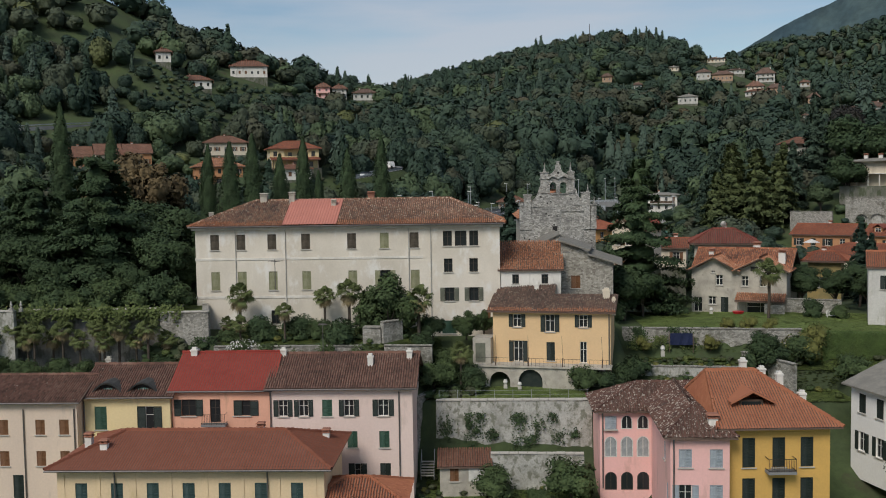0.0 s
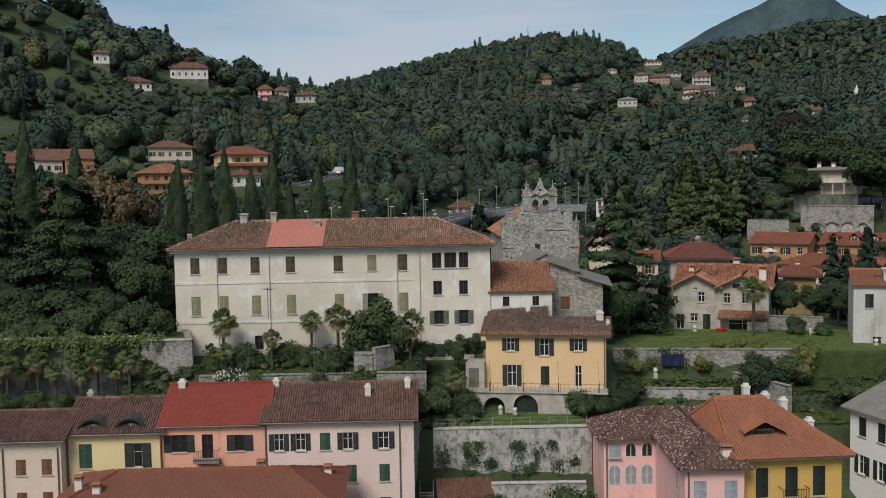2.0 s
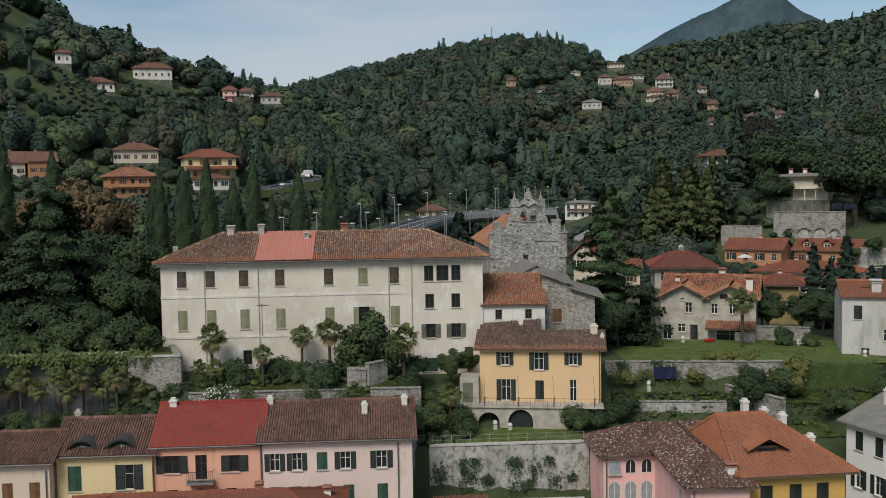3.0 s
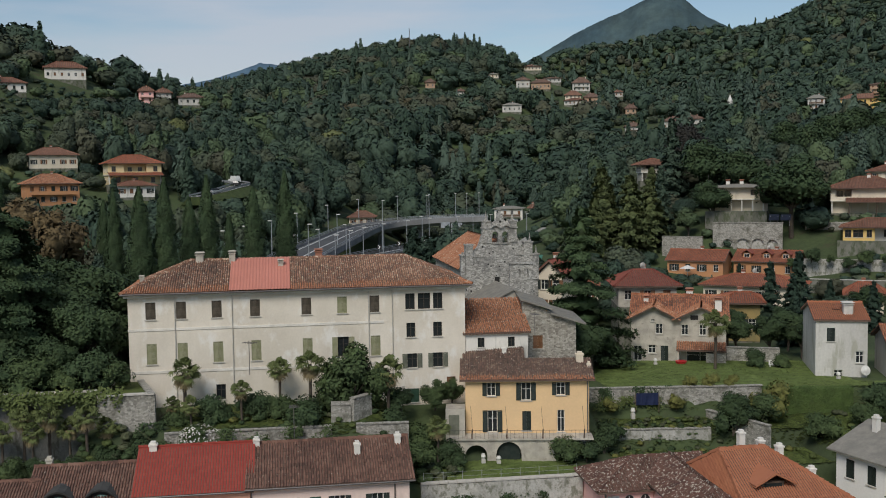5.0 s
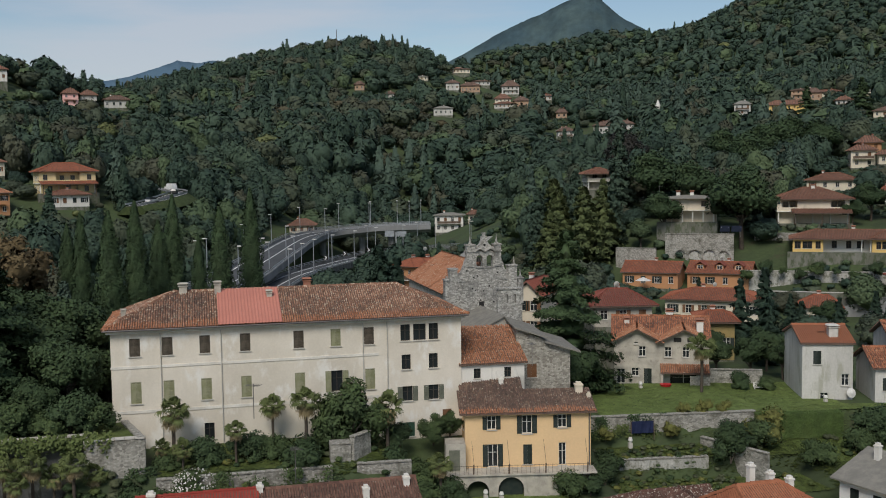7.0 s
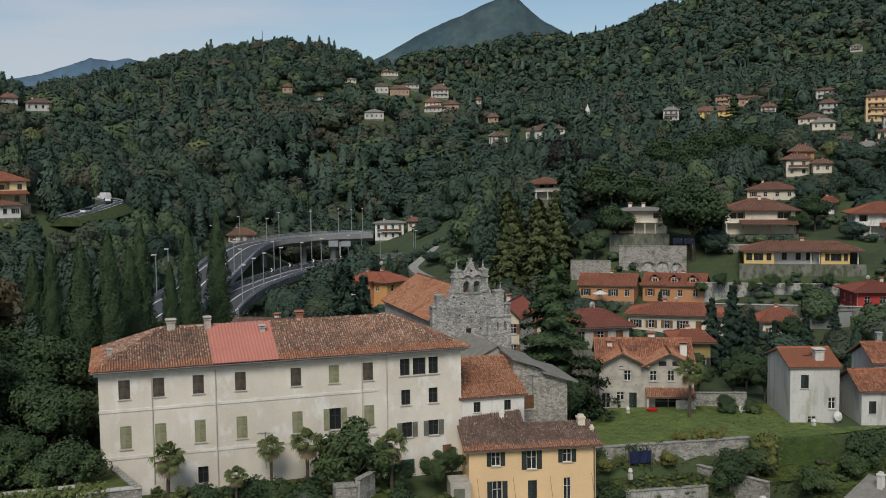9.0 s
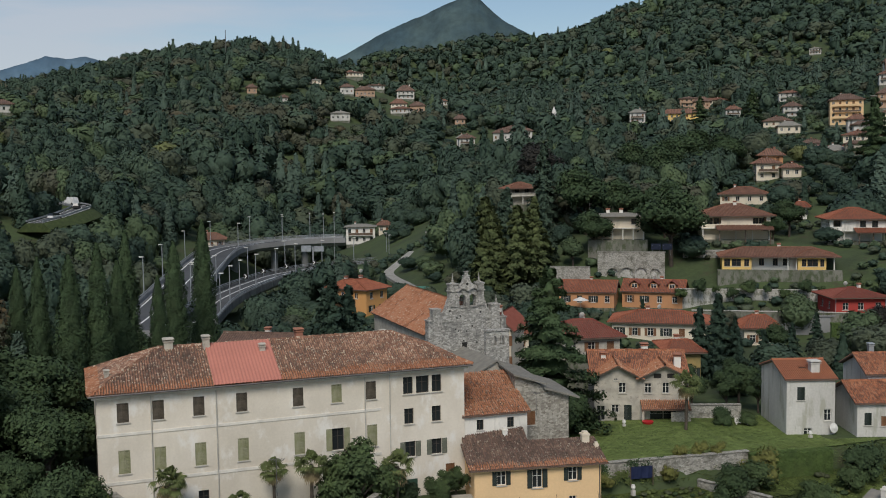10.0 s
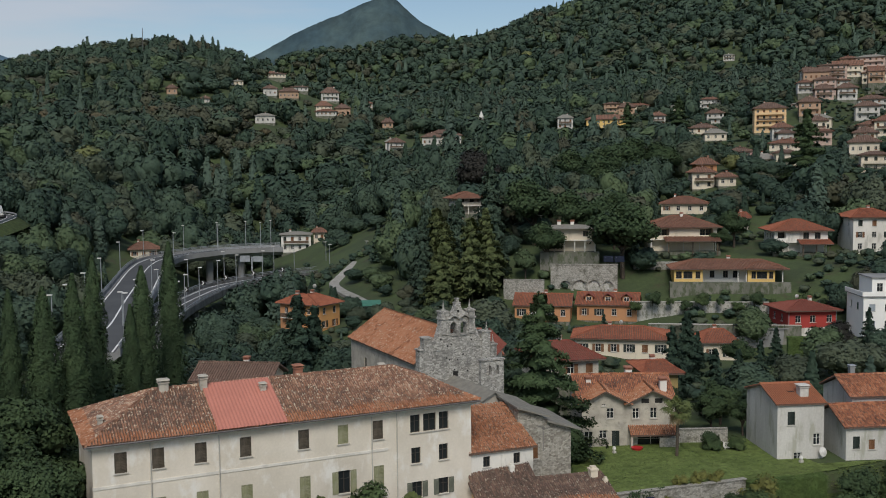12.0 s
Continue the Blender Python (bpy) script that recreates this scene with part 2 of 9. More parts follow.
M_DARKCONC = surface("weathered_dark_concrete", (0.13, 0.13, 0.125), (0.20, 0.20, 0.19), 0.3, 4.0, bump=0.2, dirt=(0.06, 0.06, 0.055), dirt_at=0.58, streak=0.3)
M_ASPHALT = surface("asphalt", (0.066, 0.069, 0.071), (0.085, 0.088, 0.09), 0.1, 5.0, bump=0.05)
M_PAINT = surface("road_paint", (0.75, 0.75, 0.73), None, 0.5, 9.0, bump=0.0)
M_SHUT_G = surface("green_shutter", (0.035, 0.085, 0.055), (0.05, 0.10, 0.07), 2.0, 9.0, rough=0.6, bump=0.1)
M_SHUT_D = surface("dark_shutter", (0.018, 0.028, 0.024), (0.03, 0.038, 0.032), 2.0, 9.0, rough=0.6, bump=0.1)
M_SHUT_F = surface("faded_olive_shutter", (0.22, 0.225, 0.12), (0.30, 0.29, 0.19), 1.2, 9.0, rough=0.8, bump=0.1)
M_SHUT_T = surface("teal_grey_shutter", (0.030, 0.062, 0.060), (0.055, 0.085, 0.080), 2.0, 9.0, rough=0.6, bump=0.1)
M_SHUT_O = surface("bare_brown_shutter", (0.06, 0.05, 0.038), (0.12, 0.10, 0.075), 1.5, 9.0, rough=0.8, bump=0.1)
M_SHUT_B = surface("brown_shutter", (0.20, 0.10, 0.05), None, 2.0, 9.0, rough=0.6, bump=0.1)
M_SHUT_GREY = surface("grey_olive_shutter", (0.16, 0.165, 0.125), (0.10, 0.105, 0.08), 1.2, 9.0, rough=0.8, bump=0.1)
M_SHUT_L = surface("grey_blue_shutter", (0.36, 0.40, 0.43), None, 2.0, 9.0, rough=0.6, bump=0.1)
M_FRAME = surface("white_window_frame", (0.70, 0.68, 0.63), None, 2.0, 9.0, rough=0.5, bump=0.0)
M_FRAME_D = surface("dark_window_frame", (0.06, 0.05, 0.04), None, 2.0, 9.0, rough=0.6, bump=0.0)
M_SILL = surface("stone_sill", (0.55, 0.52, 0.46), None, 1.0, 9.0, bump=0.1)
M_METAL = surface("zinc", (0.20, 0.19, 0.18), None, 1.0, 6.0, rough=0.5, bump=0.0, metal=0.6)
# dark iron; its colour also serves as the shade inside holes
M_DARKMETAL = surface("dark_iron_and_hole_shade", (0.03, 0.028, 0.026), None, 1.0, 6.0, rough=0.6, bump=0.0)
M_GALV = surface("galvanised_steel", (0.42, 0.44, 0.45), None, 1.0, 6.0, rough=0.45, bump=0.0, metal=0.5)
M_WOODDARK = surface("old_wood", (0.10, 0.07, 0.05), (0.16, 0.12, 0.09), 1.5, 10.0, bump=0.3)
M_SLAB = surface("roof_underside", (0.16, 0.11, 0.085), None, 1.0, 6.0, bump=0.2)
M_GREYROOF = surface("grey_slate_roof", (0.19, 0.18, 0.155), (0.25, 0.235, 0.20), 1.2, 7.0, bump=0.4)
M_TRUNK = surface("bark", (0.10, 0.08, 0.06), (0.06, 0.05, 0.04), 2.0, 9.0, bump=0.6)
M_HOOD = surface("dark_sheet_hood", (0.045, 0.047, 0.045), (0.07, 0.07, 0.065), 1.5, 8.0, rough=0.6, bump=0.1)
M_TEALGLASS = surface("green_tinted_glass", (0.16, 0.30, 0.26), (0.12, 0.24, 0.21), 1.0, 6.0, rough=0.15, bump=0.0)
M_CURTAIN = surface("curtained_glass", (0.36, 0.385, 0.38), (0.24, 0.26, 0.26), 1.6, 6.0, rough=0.2, bump=0.0)
M_BRICK = surface("chimney_brick", (0.36, 0.16, 0.10), (0.28, 0.13, 0.09), 3.0, 12.0, bump=0.4)

T_OLD = tile_material("old_clay_tiles", [(0.105, 0.072, 0.058), (0.205, 0.116, 0.081), (0.316, 0.165, 0.108), (0.50, 0.31, 0.21)], (0.68, 0.58, 0.44), 0.565, 4.0)
T_OLDORANGE = tile_material("orange_clay_tiles", [(0.17, 0.08, 0.048), (0.32, 0.135, 0.07), (0.42, 0.19, 0.105), (0.36, 0.21, 0.13)], (0.58, 0.47, 0.35), 0.59, 4.0)
T_RUST = tile_material("rust_clay_tiles", [(0.22, 0.080, 0.05), (0.30, 0.105, 0.06), (0.36, 0.135, 0.078)], (0.45, 0.30, 0.2), 0.70, 3.0)
T_DARK = tile_material("dark_brown_tiles", [(0.073, 0.044, 0.037), (0.134, 0.073, 0.056), (0.195, 0.104, 0.076), (0.244, 0.146, 0.110)], (0.415, 0.354, 0.281), 0.66, 3.0)
T_LICHEN = tile_material("lichen_spotted_tiles", [(0.07, 0.04, 0.034), (0.12, 0.065, 0.05), (0.17, 0.09, 0.07)], (0.55, 0.50, 0.42), 0.565, 4.2)
T_NEWORANGE = tile_material("new_orange_tiles", [(0.31, 0.115, 0.065), (0.36, 0.14, 0.075), (0.40, 0.165, 0.09)], None)
T_FAR = tile_material("faded_brown_clay_tiles", [(0.19, 0.100, 0.070), (0.245, 0.128, 0.088), (0.29, 0.16, 0.11)], (0.40, 0.31, 0.23), 0.66, 2.0)
T_LONG = tile_material("smooth_brown_red_tiles", [(0.225, 0.082, 0.050), (0.245, 0.092, 0.057), (0.265, 0.104, 0.066)], None)
T_RED = tile_material("bright_red_tiles", [(0.25, 0.045, 0.034), (0.29, 0.054, 0.040), (0.32, 0.065, 0.048)], None)
T_BROWNRED = tile_material("brown_red_tiles", [(0.19, 0.060, 0.045), (0.22, 0.072, 0.052), (0.25, 0.088, 0.064)], None)
T_DARKRUST = tile_material("weathered_brown_tiles", [(0.16, 0.075, 0.05), (0.22, 0.105, 0.07), (0.27, 0.14, 0.095)], (0.34, 0.26, 0.19), 0.68, 2.0)
M_MOSSOCHRE = surface("mossy_ochre_plaster", (0.34, 0.25, 0.10), (0.22, 0.19, 0.09), 0.5, 5.0, bump=0.1)
M_ORANGEBROWN = surface("orange_brown_plaster", (0.52, 0.26, 0.12), (0.46, 0.23, 0.12), 0.3, 5.0, bump=0.1)
M_ORANGE = surface("orange_plaster", (0.66, 0.34, 0.12), (0.58, 0.30, 0.12), 0.3, 5.0, bump=0.1)
M_CRIMSON = surface("crimson_plaster", (0.40, 0.055, 0.045), (0.35, 0.055, 0.045), 0.3, 5.0, bump=0.1)
M_BRIGHTYEL = surface("warm_yellow_plaster", (0.74, 0.50, 0.17), (0.66, 0.46, 0.18), 0.3, 5.0, bump=0.1)
T_DARKOLD = tile_material("grey_brown_old_tiles", [(0.072, 0.054, 0.046), (0.132, 0.090, 0.072), (0.192, 0.120, 0.090), (0.288, 0.204, 0.150)], (0.504, 0.444, 0.348), 0.60, 4.0)
T_MIX = tile_material("mixed_clay_tiles", [(0.119, 0.061, 0.046), (0.302, 0.121, 0.069), (0.454, 0.187, 0.098), (0.497, 0.264, 0.161)], (0.486, 0.407, 0.299), 0.63, 4.0)
M_SHEET = surface("pink_red_sheet", (0.52, 0.205, 0.15), (0.47, 0.185, 0.135), 0.3, 4.0, rough=0.6, bump=0.05)

M_DULLTAN = surface("dull_tan_plaster", (0.46, 0.30, 0.20), (0.38, 0.26, 0.18), 0.3, 5.0, bump=0.1)
M_DULLROSE = surface("dull_rose_plaster", (0.56, 0.41, 0.34), (0.47, 0.35, 0.29), 0.3, 5.0, bump=0.1)
T_TOWN = tile_material("grey_brown_clay_tiles", [(0.13, 0.088, 0.070), (0.18, 0.115, 0.088), (0.225, 0.145, 0.11)], (0.30, 0.25, 0.20), 0.64, 2.0)
# woods greens with the blue tint of distance haze put into their base colours
HAZY_GREENS = [
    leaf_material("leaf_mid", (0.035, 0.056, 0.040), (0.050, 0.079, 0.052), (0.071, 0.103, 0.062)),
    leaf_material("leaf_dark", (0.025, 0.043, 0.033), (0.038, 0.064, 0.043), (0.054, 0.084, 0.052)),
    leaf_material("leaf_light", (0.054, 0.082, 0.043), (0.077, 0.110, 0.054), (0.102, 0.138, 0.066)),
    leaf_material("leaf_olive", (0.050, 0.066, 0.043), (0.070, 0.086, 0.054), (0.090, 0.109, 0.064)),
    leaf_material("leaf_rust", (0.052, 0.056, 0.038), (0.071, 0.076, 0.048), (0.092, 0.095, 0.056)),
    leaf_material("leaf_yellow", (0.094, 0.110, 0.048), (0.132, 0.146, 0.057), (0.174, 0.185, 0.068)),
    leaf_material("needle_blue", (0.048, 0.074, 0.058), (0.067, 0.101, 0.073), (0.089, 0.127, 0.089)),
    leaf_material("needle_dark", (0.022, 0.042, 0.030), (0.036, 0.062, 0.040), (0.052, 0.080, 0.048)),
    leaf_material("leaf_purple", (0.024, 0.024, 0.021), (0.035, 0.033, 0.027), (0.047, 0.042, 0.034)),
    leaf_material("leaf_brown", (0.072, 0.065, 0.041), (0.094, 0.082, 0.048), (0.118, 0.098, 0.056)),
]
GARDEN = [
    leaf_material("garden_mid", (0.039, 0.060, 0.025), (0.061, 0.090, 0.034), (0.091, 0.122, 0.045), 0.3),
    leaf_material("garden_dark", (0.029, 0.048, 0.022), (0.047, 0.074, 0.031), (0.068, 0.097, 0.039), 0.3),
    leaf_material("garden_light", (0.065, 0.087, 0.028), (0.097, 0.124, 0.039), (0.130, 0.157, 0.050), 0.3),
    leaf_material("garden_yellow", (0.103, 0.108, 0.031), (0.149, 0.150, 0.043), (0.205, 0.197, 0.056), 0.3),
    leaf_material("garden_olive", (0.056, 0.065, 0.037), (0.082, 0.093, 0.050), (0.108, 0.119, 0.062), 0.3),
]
M_FIR = leaf_material("fir_needles", (0.040, 0.066, 0.046), (0.058, 0.090, 0.060), (0.078, 0.112, 0.072), 0.3)
M_LARCH = leaf_material("larch_needles", (0.064, 0.084, 0.035), (0.090, 0.112, 0.043), (0.122, 0.144, 0.053), 0.3)
M_HEDGE = leaf_material("hedge_green", (0.058, 0.094, 0.028), (0.082, 0.124, 0.036), (0.108, 0.150, 0.046), 0.3)
M_AUTUMN = leaf_material("autumn_brown", (0.085, 0.066, 0.036), (0.125, 0.092, 0.046), (0.17, 0.120, 0.056), 0.3)
N_DEEP = leaf_material("needle_deep", (0.024, 0.044, 0.020), (0.040, 0.066, 0.028), (0.060, 0.088, 0.038), 0.3)
L_MID, L_DARK, L_LIGHT, L_OLIVE, L_RUST, L_YEL, N_BLUE, N_DARK, L_PURPLE, L_BROWN = range(10)
M_BANK = leaf_material("bank_grass", (0.034, 0.050, 0.018), (0.052, 0.070, 0.024), (0.074, 0.092, 0.032), big=0.6)
M_CEDAR = leaf_material("cedar_green", (0.034, 0.058, 0.026), (0.054, 0.086, 0.036), (0.080, 0.114, 0.048), 0.3)
M_GRASS = leaf_material("grass", (0.058, 0.080, 0.022), (0.090, 0.118, 0.032), (0.128, 0.150, 0.046), big=0.6)

# ---------------------------------------------------------------- building blocks


def part(name, bm, mat, parent, label=""):
    """Links a bmesh, or a mesh, as one object under a thing or a part."""
    if isinstance(bm, bmesh.types.BMesh):
        me = bpy.data.meshes.new(name)
        bm.to_mesh(me)
        bm.free()
        me.materials.append(mat)
    else:
        me = bm
    ob = new(name, me)
    ob.parent = parent
    if label:
        ob["label"] = label
    return ob


def thing(name, label, category, at=(0, 0, 0), turn=0.0, group="", kind=""):
    ob = new(name)
    ob.empty_display_size = 0.5
    ob.matrix_basis = pose(*at, 0, 0, turn)
    return tagged(ob, label, category, group, kind)


def box(bm, x0, x1, y0, y1, z0, z1, taper=0.0):
    cx, cy = (x0 + x1) / 2, (y0 + y1) / 2
    k = 1 - taper
    lo = [bm.verts.new(p) for p in ((x0, y0, z0), (x1, y0, z0), (x1, y1, z0), (x0, y1, z0))]
    hi = [bm.verts.new((cx + (x - cx) * k, cy + (y - cy) * k, z1)) for x, y in ((x0, y0), (x1, y0), (x1, y1), (x0, y1))]
    bm.faces.new(lo[::-1])
    bm.faces.new(hi)
    for i in range(4):
        bm.faces.new((lo[i], lo[(i + 1) % 4], hi[(i + 1) % 4], hi[i]))


def boxes(*dims):
    bm = bmesh.new()
    for d in dims:
        box(bm, *d)
    return bm


def tube(bm, a, b, r0, r1=None, n=6):
    r1 = r0 if r1 is None else r1
    a, b = Vector(a), Vector(b)
    d = (b - a).normalized()
    s = d.orthogonal().normalized()
    q = d.cross(s)
    rings = []
    for c, r in ((a, r0), (b, r1)):
        rings.append([bm.verts.new(c + r * (math.cos(2 * math.pi * i / n) * s + math.sin(2 * math.pi * i / n) * q)) for i in range(n)])
    for i in range(n):
        bm.faces.new((rings[0][i], rings[0][(i + 1) % n], rings[1][(i + 1) % n], rings[1][i]))
    bm.faces.new(rings[0][::-1])
    bm.faces.new(rings[1])


def quads(name, verts, faces, mats, index=None, smooth=False, normals=None):
    """A mesh from arrays: verts (n, 3), faces (m, 4)."""
    me = bpy.data.meshes.new(name)
    verts, faces = np.asarray(verts, np.float32), np.asarray(faces, np.int32)
    me.vertices.add(len(verts))
    me.vertices.foreach_set("co", verts.ravel())
    k = faces.shape[1]
    me.loops.add(faces.size)
    me.loops.foreach_set("vertex_index", faces.ravel())
    me.polygons.add(len(faces))
    me.polygons.foreach_set("loop_start", np.arange(0, faces.size, k, dtype=np.int32))
    for m in mats:
        me.materials.append(m)
    if index is not None:
        me.polygons.foreach_set("material_index", np.asarray(index, np.int32))
    me.polygons.foreach_set("use_smooth", np.full(len(faces), smooth))
    me.update(calc_edges=True)
    if normals is not None:
        soft = me.attributes.new("custom_normal", "FLOAT_VECTOR", "POINT")
        soft.data.foreach_set("vector", np.asarray(normals, np.float32).ravel())
    return me


def unit(v):
    return v / (np.linalg.norm(v, axis=-1, keepdims=True) + 1e-9)


def facing(v, f, centre, squash, share=0.5):
    """Soft leaf normals: each leaf's own face turned outward, blended with the rounding of the whole crown."""
    own = unit(np.cross(v[f[:, 1]] - v[f[:, 0]], v[f[:, 2]] - v[f[:, 0]]))
    out = unit((v - centre) / np.square(squash) + 1e-6)
    n = np.zeros_like(v)
    n[f.ravel()] = np.repeat(own, f.shape[1], axis=0)
    n *= np.where((n * out).sum(1) < 0, -1.0, 1.0)[:, None]
    return unit(n * (1 - share) + out * share + (0, 0, 0.12))


def wall_sheet(bm, p0, u, width, z0, z1, holes, inward, deep=0.2):
    """An upright wall face with real openings and reveals. holes: (u0, u1, z0, z1)."""
    p0, u, inward = Vector(p0), Vector(u), Vector(inward) * deep
    us = sorted({0.0, width, *[h for q in holes for h in q[:2]]})
    zs = sorted({z0, z1, *[h for q in holes for h in q[2:]]})

    def at(a, z, back=0):
        return p0 + u * a + Vector((0, 0, z)) + inward * back

    for a, b in zip(us, us[1:]):
        for c, d in zip(zs, zs[1:]):
            m, k = (a + b) / 2, (c + d) / 2
            if any(q[0] < m < q[1] and q[2] < k < q[3] for q in holes):
                continue
            bm.faces.new([bm.verts.new(at(*q)) for q in ((a, c), (b, c), (b, d), (a, d))])
    for a, b, c, d in holes:
        ring = ((a, c), (b, c), (b, d), (a, d))
        for i in range(4):
            q, r = ring[i], ring[(i + 1) % 4]
            bm.faces.new([bm.verts.new(at(*q)), bm.verts.new(at(*q, 1)), bm.verts.new(at(*r, 1)), bm.verts.new(at(*r))])


SHARED = {}


def leaf_panel(w, h):
    """A slatted shutter leaf, hinged at x = 0, facing -y."""
    bm = bmesh.new()
    for d in ((0, 0.07, -0.02, 0.02, 0, h), (w - 0.07, w, -0.02, 0.02, 0, h), (0.07, w - 0.07, -0.02, 0.02, 0, 0.09),
              (0.07, w - 0.07, -0.02, 0.02, h - 0.09, h), (0.07, w - 0.07, -0.02, 0.02, h * 0.5 - 0.04, h * 0.5 + 0.04)):
        box(bm, *d)
    k = max(4, int(h / 0.13))
    t = (h - 0.2) / k
    rows = []
    for i in range(k):
        z = 0.1 + t * i
        rows += [(-0.016, z), (0.012, z + t * 0.92)]
    rows = [[bm.verts.new((x, y, z)) for x in (0.07, w - 0.07)] for y, z in rows]
    for p, q in zip(rows, rows[1:]):
        bm.faces.new((p[0], p[1], q[1], q[0]))
    return bm


def shared_mesh(key, build, mat):
    if key not in SHARED:
        me = bpy.data.meshes.new(key[0])
        bm = build()
        bm.to_mesh(me)
        bm.free()
        me.materials.append(mat)
        SHARED[key] = me
    return SHARED[key]


def frame_bm(w, h, cross=True):
    bm = bmesh.new()
    f = 0.06
    for d in ((-w / 2, -w / 2 + f, 0, 0.06, 0, h), (w / 2 - f, w / 2, 0, 0.06, 0, h), (-w / 2 + f, w / 2 - f, 0, 0.06, 0, f), (-w / 2 + f, w / 2 - f, 0, 0.06, h - f, h)):
        box(bm, *d)
    if cross:
        box(bm, -0.035, 0.035, -0.003, 0.06, f, h - f)
        box(bm, -w / 2 + f, -0.035, 0.004, 0.056, h * 0.62, h * 0.62 + 0.04)
        box(bm, 0.035, w / 2 - f, 0.004, 0.056, h * 0.62, h * 0.62 + 0.04)
    return bm


def window(parent, u, z, w, h, kind="g", shut=None, fmat=None, m=None, sill=True, deep=0.2):
    """A window in an opening whose sill middle is (u, z) on a wall with frame m (x along it, -y outward).
    kinds: g glazed, s shutters closed, o shutters folded back on the wall, h one leaf open."""
    fmat, shut = fmat or M_FRAME, shut or M_SHUT_G
    m = m or Matrix()
    key = (round(w, 2), round(h, 2))
    place = m @ Matrix.Translation((u, deep - 0.07, z))
    fr = part("window", shared_mesh(("window", *key, fmat.name), lambda: frame_bm(w, h), fmat), None, parent)
    fr.matrix_basis = place
    pane = part("pane", shared_mesh(("pane", *key), lambda: boxes((-w / 2 + 0.05, w / 2 - 0.05, 0.025, 0.04, 0.05, h - 0.05)), GLASS), None, fr)
    if sill:
        part("sill", shared_mesh(("sill", round(w, 2), deep), lambda: boxes((-w / 2 - 0.1, w / 2 + 0.1, -deep - 0.03, -0.01, -0.09, -0.004)), M_SILL), None, fr)
    leaf = ("shutter", round(w / 2, 2), key[1], shut.name)
    build = lambda: leaf_panel(w / 2 - 0.01, h - 0.02)
    out = -(deep - 0.07)
    if kind in "sh":
        part("shutter", shared_mesh(leaf, build, shut), None, fr).matrix_basis = pose(-w / 2 + 0.005, out + 0.05, 0.01)
    if kind == "s":
        part("shutter", shared_mesh(leaf, build, shut), None, fr).matrix_basis = pose(w / 2 - 0.005, out + 0.05, 0.01, 0, 0, 180)
    if kind == "o":
        part("shutter", shared_mesh(leaf, build, shut), None, fr).matrix_basis = pose(-w - 0.0, out - 0.035, 0.01)
    if kind in "oh":
        part("shutter", shared_mesh(leaf, build, shut), None, fr).matrix_basis = pose(w / 2 + 0.005, out - 0.035, 0.01)
    return fr


def tiles_on(poly, pitch=0.22, row=0.40, high=0.06, seed=0, jitter=0.012, gap=0.0):
    """Curved clay tiles over a flat convex slope. poly: corners, the first two the eave from left to right seen from outside."""
    rng = np.random.default_rng(seed)
    p = np.array(poly, float)
    u = p[1] - p[0]
    u /= np.linalg.norm(u)
    nrm = np.cross(p[1] - p[0], p[-1] - p[0])
    nrm /= np.linalg.norm(nrm)
    v = np.cross(nrm, u)
    q = np.stack([(p - p[0]) @ u, (p - p[0]) @ v], 1)
    a = np.arange(q[:, 0].min() + pitch / 2, q[:, 0].max(), pitch)
    b = np.arange(q[:, 1].min(), q[:, 1].max(), row)
    ca, cb = [g.ravel() for g in np.meshgrid(a, b)]
    mid = cb + row * 0.4
    ok = np.ones(len(ca), bool)
    for i in range(len(q)):
        e, f = q[i], q[(i + 1) % len(q)]
        ok &= (f[0] - e[0]) * (mid - e[1]) - (f[1] - e[1]) * (ca - e[0]) > -1e-6
    if gap:
        ok &= rng.random(len(ok)) > gap
    ca, cb = ca[ok], cb[ok]
    k = len(ca)
    if not k:
        return np.zeros((0, 3)), np.zeros((0, 4), int)
    ja, jb, jh = rng.normal(0, jitter, k), rng.normal(0, jitter * 2, k), rng.normal(0, jitter * 0.7, k)
    tw = rng.normal(0, jitter * 1.2, k)
    prof = np.array([(-0.41, -0.1), (-0.2, 1.0), (0.2, 1.0), (0.41, -0.1)])
    verts = np.zeros((k, 8, 3))
    for j, (pu, ph) in enumerate(prof):
        for s, (dv, lift, wide) in enumerate(((-0.03, 0.034, 1.0), (row * 1.04, 0.008, 0.88))):
            aa = ca + ja + pu * pitch * wide + (tw if s else -tw)
            bb = cb + jb + dv
            hh = lift + ph * high * 1.25 + jh + 0.012
            verts[:, s * 4 + j] = p[0] + aa[:, None] * u + bb[:, None] * v + hh[:, None] * nrm
    f = np.array([(0, 1, 5, 4), (1, 2, 6, 5), (2, 3, 7, 6)])
    faces = (np.arange(k)[:, None, None] * 8 + f[None]).reshape(-1, 4)
    return verts.reshape(-1, 3), faces


